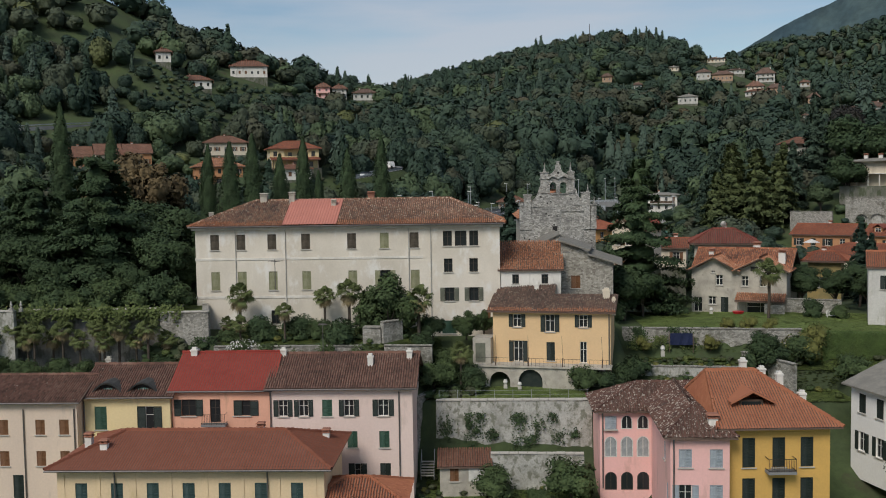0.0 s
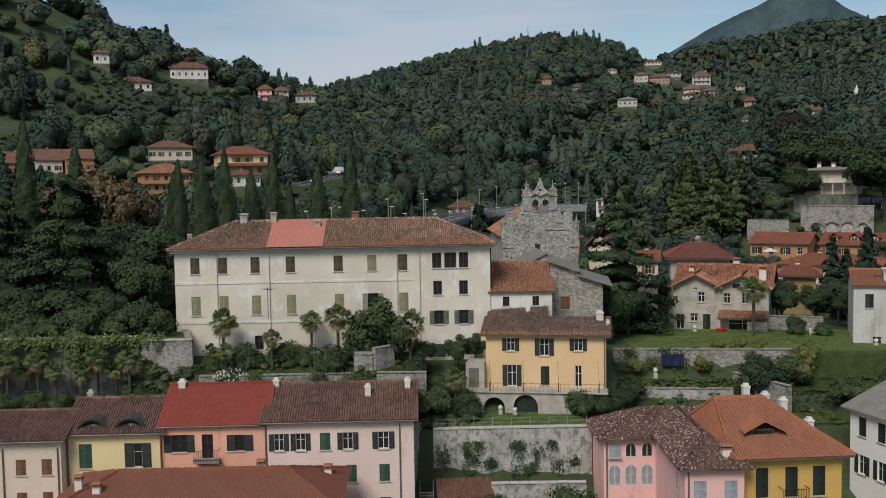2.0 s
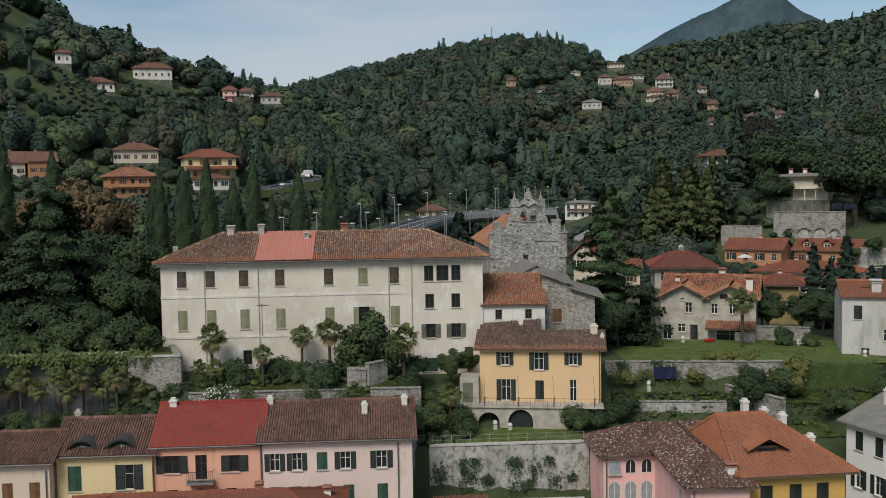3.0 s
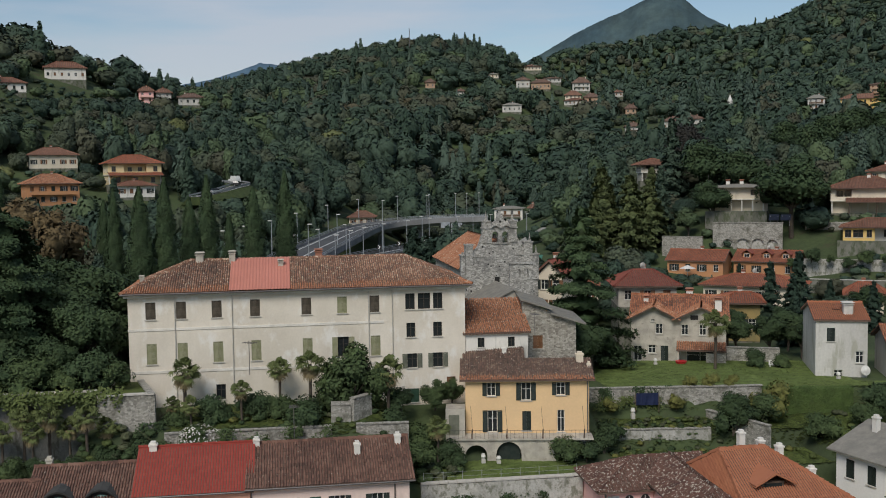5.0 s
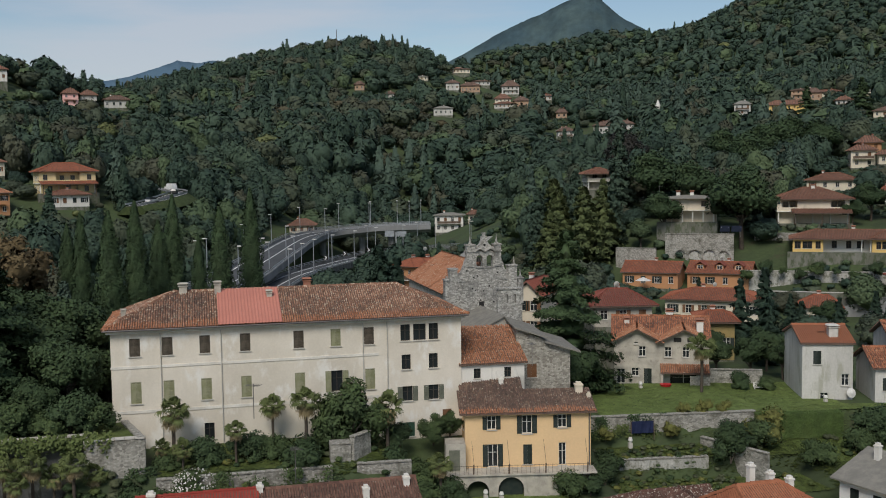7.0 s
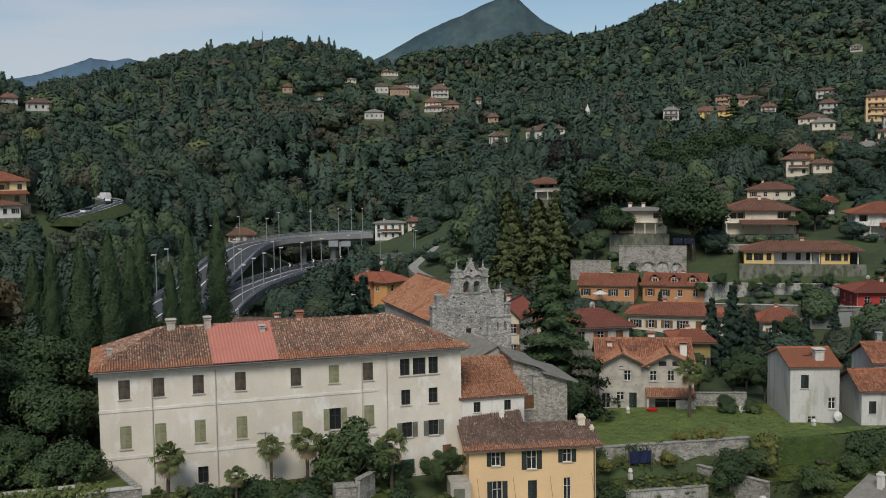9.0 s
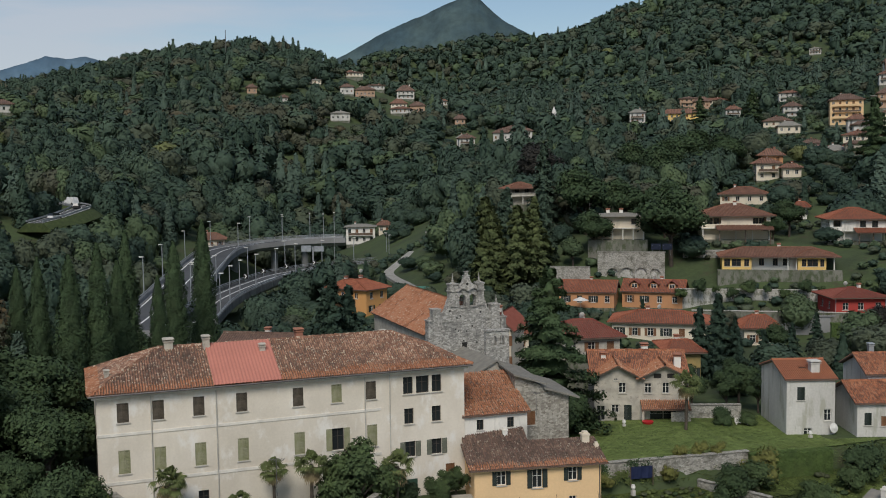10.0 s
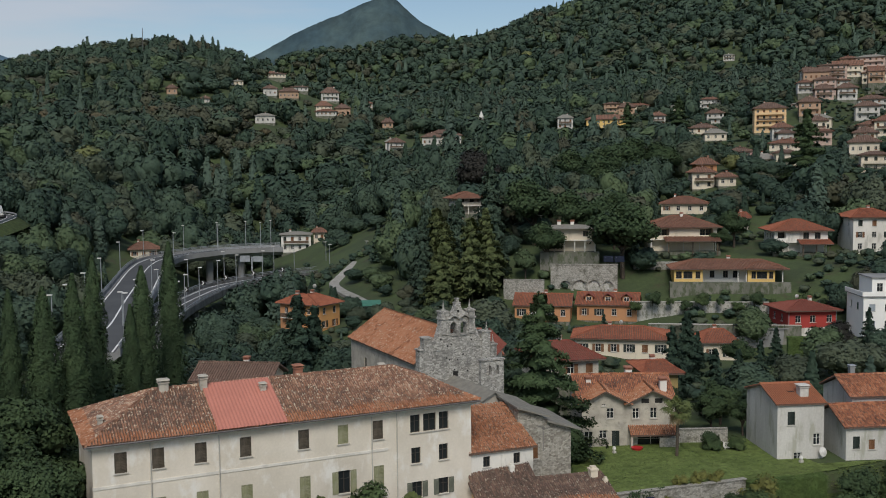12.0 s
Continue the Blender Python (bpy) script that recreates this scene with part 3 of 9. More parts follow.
def caps_on(a, b, r=0.13, step=0.42, seed=0):
    """A line of half-round ridge tiles from a to b."""
    rng = np.random.default_rng(seed + 99)
    a, b = np.array(a, float), np.array(b, float)
    d = b - a
    n = max(1, int(np.linalg.norm(d) / step))
    d /= np.linalg.norm(d)
    s = np.cross(d, (0, 0, 1.0))
    s /= np.linalg.norm(s)
    up = np.cross(s, d)
    verts, faces = [], []
    for i in range(n):
        c0 = a + (b - a) * i / n
        c1 = a + (b - a) * (i + 1.08) / n
        o = len(verts)
        j = rng.normal(0, 0.012, 2)
        for c, rr, up0 in ((c0, r, 0.05), (c1, r * 0.85, 0.02)):
            for g in (-1.0, -0.6, 0.6, 1.0):
                verts.append(c + s * (rr * g + j[0]) + up * (up0 + rr * 0.8 * (1 - abs(g)) / 0.4 * (1 if abs(g) > 0.5 else 0) + (rr * 0.0)) + up * j[1] + up * (rr * 0.55 if abs(g) < 0.7 else -0.06))
        for q in range(3):
            faces.append((o + q, o + q + 1, o + 5 + q, o + 4 + q))
    return np.array(verts), np.array(faces)


def merge(pieces):
    vs, fs, o = [], [], 0
    for v, f in pieces:
        if len(v):
            vs.append(v)
            fs.append(f + o)
            o += len(v)
    return np.concatenate(vs), np.concatenate(fs)


def roof(parent, w, d, h, rise, kind="gable", over=0.6, tile=None, tiles=True, hip=(1, 1), ridge_at=0.5, hip_run=None, seed=1, pitch=0.22, row=0.4, high=0.06, jitter=0.012, x0=0.0, y0=0.0, slab=None, name="roof", strip=0.0, strip_tile=None):
    """A tiled roof over x0..x0+w, y0..y0+d with eaves at height h. kinds: gable and hip (ridge along x), cross (ridge along y), shed (rising to the back)."""
    tile = tile or T_OLD
    xa, xb, ya, yb = x0 - over, x0 + w + over, y0 - over, y0 + d + over
    z, t = h, h + rise
    slopes, ridges = [], []
    if kind == "gable" or kind == "hip":
        ym = ya + (yb - ya) * ridge_at
        run = hip_run if hip_run is not None else (ym - ya)
        xl = xa + (run * hip[0] if kind == "hip" else 0)
        xr = xb - (run * hip[1] if kind == "hip" else 0)
        slopes = [[(xa, ya, z), (xb, ya, z), (xr, ym, t), (xl, ym, t)], [(xb, yb, z), (xa, yb, z), (xl, ym, t), (xr, ym, t)]]
        ridges = [((xl, ym, t), (xr, ym, t))]
        if xl > xa:
            slopes.append([(xa, yb, z), (xa, ya, z), (xl, ym, t)])
            ridges += [((xa, ya, z), (xl, ym, t)), ((xa, yb, z), (xl, ym, t))]
        if xr < xb:
            slopes.append([(xb, ya, z), (xb, yb, z), (xr, ym, t)])
            ridges += [((xb, ya, z), (xr, ym, t)), ((xb, yb, z), (xr, ym, t))]
    elif kind == "cross":
        xm = xa + (xb - xa) * ridge_at
        slopes = [[(xa, yb, z), (xa, ya, z), (xm, ya, t), (xm, yb, t)], [(xb, ya, z), (xb, yb, z), (xm, yb, t), (xm, ya, t)]]
        ridges = [((xm, ya, t), (xm, yb, t))]
    elif kind == "crosship":
        xm = xa + (xb - xa) * ridge_at
        ym = ya + (hip_run or (xm - xa))
        slopes = [[(xa, yb, z), (xa, ya, z), (xm, ym, t), (xm, yb, t)], [(xb, ya, z), (xb, yb, z), (xm, yb, t), (xm, ym, t)], [(xa, ya, z), (xb, ya, z), (xm, ym, t)]]
        ridges = [((xm, ym, t), (xm, yb, t)), ((xa, ya, z), (xm, ym, t)), ((xb, ya, z), (xm, ym, t))]
    elif kind == "shed":
        slopes = [[(xa, ya, z), (xb, ya, z), (xb, yb, t), (xa, yb, t)]]
    bm = bmesh.new()
    for s in slopes:
        top = [bm.verts.new(q) for q in s]
        low = [bm.verts.new((q[0], q[1], q[2] - 0.14)) for q in s]
        bm.faces.new(top)
        bm.faces.new(low[::-1])
        for i in range(len(s)):
            bm.faces.new((top[i], low[i], low[(i + 1) % len(s)], top[(i + 1) % len(s)]))
    body = part(name, bm, slab or (M_SLAB if tiles else tile), parent)
    if tiles:
        pieces = [tiles_on(s, pitch, row, high, seed + i, jitter) for i, s in enumerate(slopes)] + [caps_on(a, b, seed=seed + i) for i, (a, b) in enumerate(ridges)]
        v, f = merge(pieces)
        low = v[f[:, 0], 2] < h + strip * (0.9 + 0.2 * np.sin(v[f[:, 0], 0] * 0.9)) if strip else np.zeros(len(f), bool)
        ob = part("roof_tiles", quads("roof_tiles", v, f, [tile, strip_tile or tile], low.astype(int)), None, body)
        ob["kind"] = "stuff"
    return body


def chimney(parent, x, y, z0, z1, w=0.6, mat=None, cap="slab", d=None):
    mat = mat or M_WHITE
    d = d or w
    ob = part("chimney", boxes((x - w / 2, x + w / 2, y - d / 2, y + d / 2, z0, z1 - 0.35)), mat, parent)
    if cap == "slab":
        bm = boxes((x - w * 0.62, x + w * 0.62, y - d * 0.62, y + d * 0.62, z1 - 0.35, z1 - 0.27))
        for sx in (-1, 1):
            for sy in (-1, 1):
                box(bm, x + sx * w * 0.4 - 0.06, x + sx * w * 0.4 + 0.06, y + sy * d * 0.4 - 0.06, y + sy * d * 0.4 + 0.06, z1 - 0.27, z1 - 0.1)
        box(bm, x - w * 0.3, x + w * 0.3, y - d * 0.3, y + d * 0.3, z1 - 0.27, z1 - 0.12)
        box(bm, x - w * 0.7, x + w * 0.7, y - d * 0.7, y + d * 0.7, z1 - 0.1, z1, 0.25)
        part("chimney_cap", bm, M_BRICK if mat is M_WHITE else mat, ob)
    else:
        part("chimney_cap", boxes((x - w * 0.6, x + w * 0.6, y - d * 0.6, y + d * 0.6, z1 - 0.35, z1 - 0.2), (x - w * 0.35, x + w * 0.35, y - d * 0.35, y + d * 0.35, z1 - 0.2, z1)), mat, ob)
    return ob


def pipe(parent, x, y, z0, z1, r=0.06, name="downpipe", mat=None):
    bm = bmesh.new()
    tube(bm, (x, y, z0), (x, y, z1), r)
    return part(name, bm, mat or M_METAL, parent)


SIDES = {"front": (lambda w, d: (Matrix(), w)), "left": (lambda w, d: (Matrix.Translation((0, d, 0)) @ pose(0, 0, 0, 0, 0, -90), d)),
         "right": (lambda w, d: (Matrix.Translation((w, 0, 0)) @ pose(0, 0, 0, 0, 0, 90), d)), "back": (lambda w, d: (Matrix.Translation((w, d, 0)) @ pose(0, 0, 0, 0, 0, 180), w))}


def walls(parent, w, d, h, mat, wins=None, gables=(), rise=0.0, below=1.5, over=0.0, shut=None, fmat=None, deep=0.2, ridge_at=0.5):
    """Four walls with openings. wins: side -> list of (u, sill, w, h, kind)."""
    wins = wins or {}
    bm = bmesh.new()
    for side, get in SIDES.items():
        m, width = get(w, d)
        u, inward = m.to_3x3() @ Vector((1, 0, 0)), m.to_3x3() @ Vector((0, 1, 0))
        holes = [(q[0] - q[2] / 2, q[0] + q[2] / 2, q[1], q[1] + q[3]) for q in wins.get(side, ())]
        wall_sheet(bm, m.translation, u, width, -below, h, holes, inward, deep)
        if side in gables:
            at = ridge_at if side in ("front", "right") else 1 - ridge_at
            o = m.translation
            bm.faces.new([bm.verts.new(q) for q in (o + Vector((0, 0, h)), o + u * width + Vector((0, 0, h)), o + u * width * at + Vector((0, 0, h + rise)))])
    ob = part("wall", bm, mat, parent)
    for side, rows in wins.items():
        m, _ = SIDES[side](w, d)
        for q in rows:
            window(parent, q[0], q[1], q[2], q[3], q[4] if len(q) > 4 else "g", q[5] if len(q) > 5 else shut, fmat, m, deep=deep)
    return ob

# ---------------------------------------------------------------- the ground


def smooth(x, a, b):
    t = np.clip((x - a) / (b - a), 0, 1)
    return t * t * (3 - 2 * t)


FRONT = [(-300, -16), (-60, -13), (-22, -10.8), (-14, -8.6)]
PROFILES = [
    (-3.0, FRONT + [(-12.5, -1.4), (-5.35, -0.3), (-4.95, 5.7), (12, 6.2), (40, 7), (100, 4)]),
    (25.0, FRONT + [(-12.5, -0.8), (-8.6, 1.0), (-7.4, 2.3), (0, 2.9), (14, 3.0), (25, 2.0), (60, -2), (100, -4)]),
    (46.2, [(-300, -16), (-60, -13), (-22, -11.4), (-16, -9.9), (-13.1, -8.6), (-12.3, -2.5), (-6, -2.3), (-4.5, -0.5), (2, 3), (14, 3), (25, 2.0), (60, -2), (100, -4)]),
    (67.0, [(-300, -16), (-60, -13), (-22, -11.4), (-13, -6.0), (-12, -2.8), (-4.9, -2.8), (-4.3, -1.0), (-0.3, -0.6), (0.25, 2.2), (14, 2.2), (30, 1.0), (50, -1), (75, 2), (100, 4)]),
    (999.0, [(-300, -16), (-60, -12), (-30, -8), (-9, -1.5), (-1.5, -0.4), (-0.3, 0.0), (0.25, 2.2), (20, 2.4), (50, 0), (75, 2), (100, 5)]),
]


# swells of the slopes: x, y, rise, radius
KNOLLS = [(-182, 398, 21, 34), (-62, 424, 6, 34), (95, 492, 7, 38), (330, 1330, 14, 60), (430, 1310, 28, 75), (545, 1280, 14, 50), (690, 1226, -16, 50), (280, 1000, 8, 60)]


def regional(x, y):
    d = (x - 20) * 0.92 - (y - 100) * 0.39
    al = np.maximum((x - 20) * 0.39 + (y - 100) * 0.92, -60)
    floor = 1 - (1 - smooth(d, -8, 48)) * (1 - smooth(al, 215, 380))
    right = (0.10 * np.maximum(d, 0) + 0.115 * al - 3.5) * np.where(d > -8, floor, 1)
    lat = np.maximum(-d - 12, 0)
    left = 0.185 * np.minimum(lat, 250) * (1 - smooth(al, 230, 460)) + 0.115 * np.maximum(al - 10, 0) * smooth(lat, 0, 60) - 3.5
    wet = 0.115 * al * smooth(al, 215, 380) - 3.5
    h = np.where(d > -8, right, np.maximum(left, wet))
    h = h + 40 * np.exp(-((x + 195) ** 2 + (y - 365) ** 2) / (2 * 75.0**2))
    side = np.where(x < 160, 165.0, 74.0)
    h = h + 62 * np.exp(-((x - 150) / side) ** 2 / 2 - ((y - 795) / 165.0) ** 2 / 2)
    q = 0.9 * x + 0.44 * y
    h = h + 0.30 * np.maximum(q - 880, 0)
    for cx, cy, up, rad in KNOLLS:
        h = h + up * np.exp(-((x - cx) ** 2 + (y - cy) ** 2) / (2 * rad * rad))
    r = np.hypot(x - 10, y + 95)
    return h - 0.45 * np.maximum(r - 1480, 0)


SITES = []      # house plots that lie above or below the even slope: x, y, rise, radius
CLEAR = []      # discs (x, y, r) that the woods leave free
MEADOWS = [(-158, 372, 13), (-140, 366, 12), (-128, 330, 14), (-112, 318, 10), (-60, 385, 12), (-45, 392, 12), (-150, 315, 12), (-120, 285, 10), (-105, 262, 9), (362, 470, 16), (378, 462, 14)]      # open grass on the slopes
LOWS = []       # discs before the hillside houses where only young trees stand
YARDS = []      # discs in front of the houses, with low bushes only


def even_height(x, y):
    x, y = np.asarray(x, float), np.asarray(y, float)
    z = np.interp(y, *zip(*PROFILES[0][1]))
    ys = y - (1.0 - 0.132 * (np.clip(x, 44, 74) - 46.3)) * smooth(y, -13, -8) * (1 - smooth(y, 6, 16))
    for (edge, _), (_, prof) in zip(PROFILES, PROFILES[1:]):
        y = ys if edge > 40 else y
        k = smooth(x, edge - 0.6, edge + 0.6)
        z = z * (1 - k) + np.interp(y, *zip(*prof)) * k
    far = np.maximum.reduce([smooth(y, 48, 98), smooth(-x, 22, 60) * smooth(y, 0, 60), smooth(x, 88, 120) * smooth(y, 20, 70)])
    return z * (1 - far) + regional(x, y) * far


def settle():
    """Weights of the plots, so that the ground meets every house at its own level."""
    p = np.array([(s[0], s[1]) for s in SITES])
    rad = np.array([s[3] for s in SITES])
    w = np.exp(-((p[:, None] - p[None]) ** 2).sum(-1) / (2 * rad[None] ** 2))
    return np.linalg.solve(w + 0.06 * np.eye(len(p)), [s[2] for s in SITES])


LEVEL = []


def ground_height(x, y):
    x, y = np.asarray(x, float), np.asarray(y, float)
    z = even_height(x, y)
    if not LEVEL:
        LEVEL.extend(settle())
    for (sx, sy, _, rad), c in zip(SITES, LEVEL):
        z = z + c * np.exp(-((x - sx) ** 2 + (y - sy) ** 2) / (2 * rad * rad))
    return z


def gz(x, y):
    return float(ground_height(x, y))



# ---------------------------------------------------------------- houses up the valley


def far_house(name, label, x, y, z, turn, w, d, h, rise, kind, wall, tile):
    """A hillside house: openings on the front and one side, broad eaves, a chimney; it levels its plot and keeps it free of trees."""
    rng = random.Random(round(x * 7 + y * 3))
    # houses beyond these distances take duller, greyer plaster and tile tints
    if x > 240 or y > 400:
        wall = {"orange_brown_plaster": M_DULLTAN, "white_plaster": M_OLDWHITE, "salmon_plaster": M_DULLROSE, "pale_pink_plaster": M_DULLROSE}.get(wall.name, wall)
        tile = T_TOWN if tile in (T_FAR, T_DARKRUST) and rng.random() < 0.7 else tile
    ob = thing(name, label, "house", (x, y, z), turn)
    levels, cols = max(1, int(h / 2.5)), max(2, int(w / 2.6))
    storey = h / levels
    near = y < 260 and x < 190
    front = [((c + 0.5) * w / cols, f * storey + storey * 0.28, 1.0, min(1.4, storey * 0.5), rng.choice("gsoo" if near else "gs"), rng.choice((M_SHUT_B, M_SHUT_D))) for c in range(cols) for f in range(levels)]
    side = [(d * 0.3, (levels - 1) * storey + storey * 0.28, 0.9, 1.2, "g"), (d * 0.7, (levels - 1) * storey + storey * 0.28, 0.9, 1.2, "g")]
    walls(ob, w, d, h, wall, {"front": front, "left": side}, ("left", "right") if kind == "gable" else ("front", "back") if kind == "cross" else (), rise * 0.9, 0.3)
    part("foundation", boxes((0.05, w - 0.05, 0.05, d - 0.05, -max(5.0, z - float(even_height(x, y)) + 1.5) if y < 58 else -6.0, -0.29)), M_MOSSWALL, ob)
    if kind == "flat":
        part("roof", boxes((-0.3, w + 0.3, -0.3, d + 0.3, h + 0.004, h + 0.25)), tile, ob)
        part("parapet", boxes((-0.3, w + 0.3, -0.3, -0.1, h + 0.25, h + 0.7), (-0.3, -0.1, -0.1, d + 0.3, h + 0.25, h + 0.7)), wall, ob)
    else:
        grey = tile is M_GREYROOF
        roof(ob, w, d, h + 0.03, rise, kind, 0.75 if kind == "hip" else 0.5, tile, tiles=not grey, seed=int(abs(x) + y) + 500, pitch=0.30 if near else 0.8, row=0.5 if near else 1.0, high=0.07 if near else 0.14, hip_run=min(d * 0.5 + 0.7, w * 0.42) if kind == "hip" else None)
        chimney(ob, w * rng.uniform(0.25, 0.75), d * 0.55, h, h + rise + 0.8, 0.6, M_WHITE)
    if (y > 165 or x > 200) and name in ("house", "villa", "farmhouse"):
        for f in range(1, levels):
            b = part("balcony", boxes((w * 0.08, w * 0.92, -1.2, 0, f * storey - 0.14, f * storey + 0.02)), wall, ob)
            part("parapet", boxes((w * 0.08, w * 0.92, -1.2, -1.08, f * storey + 0.02, f * storey + 0.85)), rng.choice((wall, M_WOODDARK)), b)
    a = radians(turn)
    cx, cy = x + math.cos(a) * w / 2 - math.sin(a) * d / 2, y + math.sin(a) * w / 2 + math.cos(a) * d / 2
    if y > 58:
        SITES.append((cx, cy, z + 0.15 - float(even_height(cx, cy)), 12.0 if near else 16.0))
    away = Vector((10 - cx, -95 - cy)).normalized()
    r = max(w, d) * 0.56 + (2.0 if near else 3.5)
    CLEAR.append((cx, cy, r))
    YARDS.append((cx + away.x * (r + 3), cy + away.y * (r + 3), r * 0.95))
    if y < 200 and x < 200:
        for k in (6, 16):
            LOWS.append((cx + away.x * (r + k), cy + away.y * (r + k), 9 + w * 0.3))
    if y > 200 or x > 200:
        for k in (12, 30, 44):
            LOWS.append((cx + away.x * (r + k), cy + away.y * (r + k), 13 + 0.12 * k + w * 0.3))
    if y > 58:
        YARDS.append((cx + away.x * (2.3 * r + 3), cy + away.y * (2.3 * r + 3), r * 0.95))
    return ob


dormer_row = far_house("row_house", "orange-brown row house with three roof dormers", 107.4, 96.4, 3.7, -40, 12.4, 9, 3.0, 2.1, "gable", M_ORANGEBROWN, T_RUST)
far_house("row_house", "orange-brown row house with a long rust roof", 94.2, 99.6, 4.1, -36, 11.4, 9, 2.9, 2.0, "gable", M_ORANGEBROWN, T_RUST)
far_house("long_house", "cream house with a long orange hip roof", 88.0, 67.2, 2.2, -36, 16.1, 9, 3.2, 1.6, "hip", M_CREAM, T_RUST)
far_house("garden_house", "cream house with an orange hip roof", 112.5, 62.3, -0.3, -31, 5.9, 8, 3.6, 1.9, "hip", M_CREAM, T_RUST)
far_house("villa", "cream villa with a low brown hip roof", 172.5, 152.4, 22.5, -39, 12.8, 10, 2.6, 2.0, "hip", M_CREAM, T_DARKRUST)
far_house("cottage", "small white cottage with an orange roof", 172.0, 120.6, 19.6, -42, 3.0, 8, 2.6, 1.3, "hip", M_WHITE, T_RUST)
far_house("villa", "white three-storey villa with an orange roof", 179.1, 89.2, 15.1, -29, 9.6, 11, 8.1, 1.9, "hip", M_WHITE, T_RUST)
far_house("villa", "cream house with an orange roof among trees", 205.6, 179.0, 28.8, -30, 7.1, 9, 5.1, 1.8, "hip", M_CREAM, T_FAR)
far_house("villa", "orange-roofed house above a cream house", 216.9, 190.5, 34.1, -30, 6.7, 9, 2.6, 2.2, "hip", M_ORANGEBROWN, T_FAR)
far_house("cottage", "low cream wing with an orange roof", 209.8, 171.3, 29.8, -31, 5.5, 7, 2.6, 1.4, "hip", M_CREAM, T_FAR)
far_house("orange_house", "orange house with a terracotta hip roof beside the church", 56.0, 112.4, 2.6, 33, 6.7, 9.4, 5.4, 1.8, "hip", M_ORANGE, T_RUST)
rear_wing = far_house("orange_house", "rear wing of the orange house with a balcony and hip roof", 52.85, 114.9, 2.8, 33, 5.8, 5.4, 5.4, 1.6, "hip", M_ORANGEBROWN, T_RUST)
part("balcony", boxes((-1.1, 0.0, 0.8, 4.4, 2.5, 2.65)), M_WHITE, rear_wing)
part("parapet", boxes((-1.1, -1.0, 0.8, 4.4, 2.653, 3.5)), M_WOODDARK, rear_wing)
for fx, fy, fr in ((92, 252, 9), (90, 240, 9), (99, 254, 9)):
    CLEAR.append((fx, fy, fr))
far_house("farmhouse", "white three-storey house beyond the viaduct", 91.6, 262.0, 7.5, -17, 10.4, 9, 6.0, 0.9, "hip", M_WHITE, M_GREYROOF)
far_house("cottage", "small house beyond the viaduct", 108.2, 276.3, 7.1, -18, 4.2, 8, 5.9, 1.5, "hip", M_CREAM, T_FAR)
far_house("low_house", "low house with a dark brown roof behind the mansion", 14.7, 32.0, 9.0, -33, 8.6, 6, 2.6, 1.5, "gable", M_CREAM, T_TOWN)
far_house("cottage", "cottage with a rust roof beyond the road", 36.5, 236.0, 9.6, -9, 8.0, 9, 2.6, 2.0, "hip", M_CREAM, T_FAR)
far_house("villa", "cream house with an orange hip roof", -63.3, 230.6, 30.0, 19, 14.4, 10, 3.9, 2.5, "hip", M_CREAM, T_FAR)
far_house("villa", "brick-red house with an ochre roof", -54.1, 188.5, 19.1, 22, 13.8, 10, 5.7, 2.7, "hip", M_ORANGEBROWN, T_OLDORANGE)
far_house("terrace_house", "orange-roofed terraced house on the hillside", -83.2, 210.0, 25.6, 26, 8.2, 9, 4.4, 3.1, "gable", M_ORANGEBROWN, T_FAR)
far_house("terrace_house", "orange-roofed terraced house on the hillside", -91.8, 207.8, 25.4, 28, 7.9, 9, 4.2, 3.6, "gable", M_CREAM, T_FAR)
far_house("terrace_house", "orange-roofed terraced house on the hillside", -101.2, 206.0, 24.8, 29, 8.4, 9, 4.1, 3.6, "gable", M_ORANGEBROWN, T_FAR)
far_house("villa", "white villa on the wooded hill", -104.4, 307.7, 71.8, 17, 6.1, 9, 3.8, 1.9, "hip", M_WHITE, T_FAR)
far_house("villa", "long white villa with terrace on the hill", -99.7, 319.6, 61.8, 15, 14.7, 10, 3.3, 2.6, "hip", M_WHITE, T_DARKRUST)
far_house("villa", "white hillside villa with brown roof and terraces", -87.5, 364.2, 71.2, 12, 17.2, 10, 4.7, 3.2, "hip", M_WHITE, T_DARKRUST)
far_house("villa", "pink hillside villa with brown roof", -52.3, 396.5, 63.0, 8, 6.8, 9, 5.5, 2.4, "hip", M_PINK, T_FAR)
far_house("villa", "white hillside villa with brown roof", -45.2, 402.6, 63.1, 7, 7.2, 9, 5.1, 2.4, "hip", M_WHITE, T_FAR)
far_house("villa", "pale hillside villa with brown roof", -35.3, 408.9, 63.1, 6, 11.9, 9, 3.4, 2.4, "hip", M_WHITE, T_FAR)
far_house("cottage", "orange cottage on the hill", 117.4, 621.4, 91.1, -8, 6.9, 9, 3.7, 2.5, "hip", M_ORANGEBROWN, T_FAR)
far_house("villa", "white villa high in the woods", 184.4, 619.9, 91.3, -13, 9.7, 9, 4.9, 2.5, "hip", M_WHITE, T_FAR)
far_house("villa", "long villa with brown roof high in the woods", 195.0, 617.5, 89.6, -14, 14.0, 9, 4.5, 2.9, "hip", M_ORANGEBROWN, T_FAR)
far_house("villa", "white villa high in the woods", 222.6, 605.2, 87.2, -16, 12.5, 9, 5.6, 4.4, "hip", M_WHITE, T_DARKRUST)
far_house("villa", "cream terraced villa on the hill", 207.7, 572.9, 73.6, -16, 10.8, 9, 7.6, 3.5, "hip", M_CREAM, T_FAR)
far_house("villa", "cream terraced villa on the hill", 220.3, 569.4, 74.7, -17, 10.3, 9, 4.9, 3.0, "hip", M_ORANGEBROWN, T_FAR)
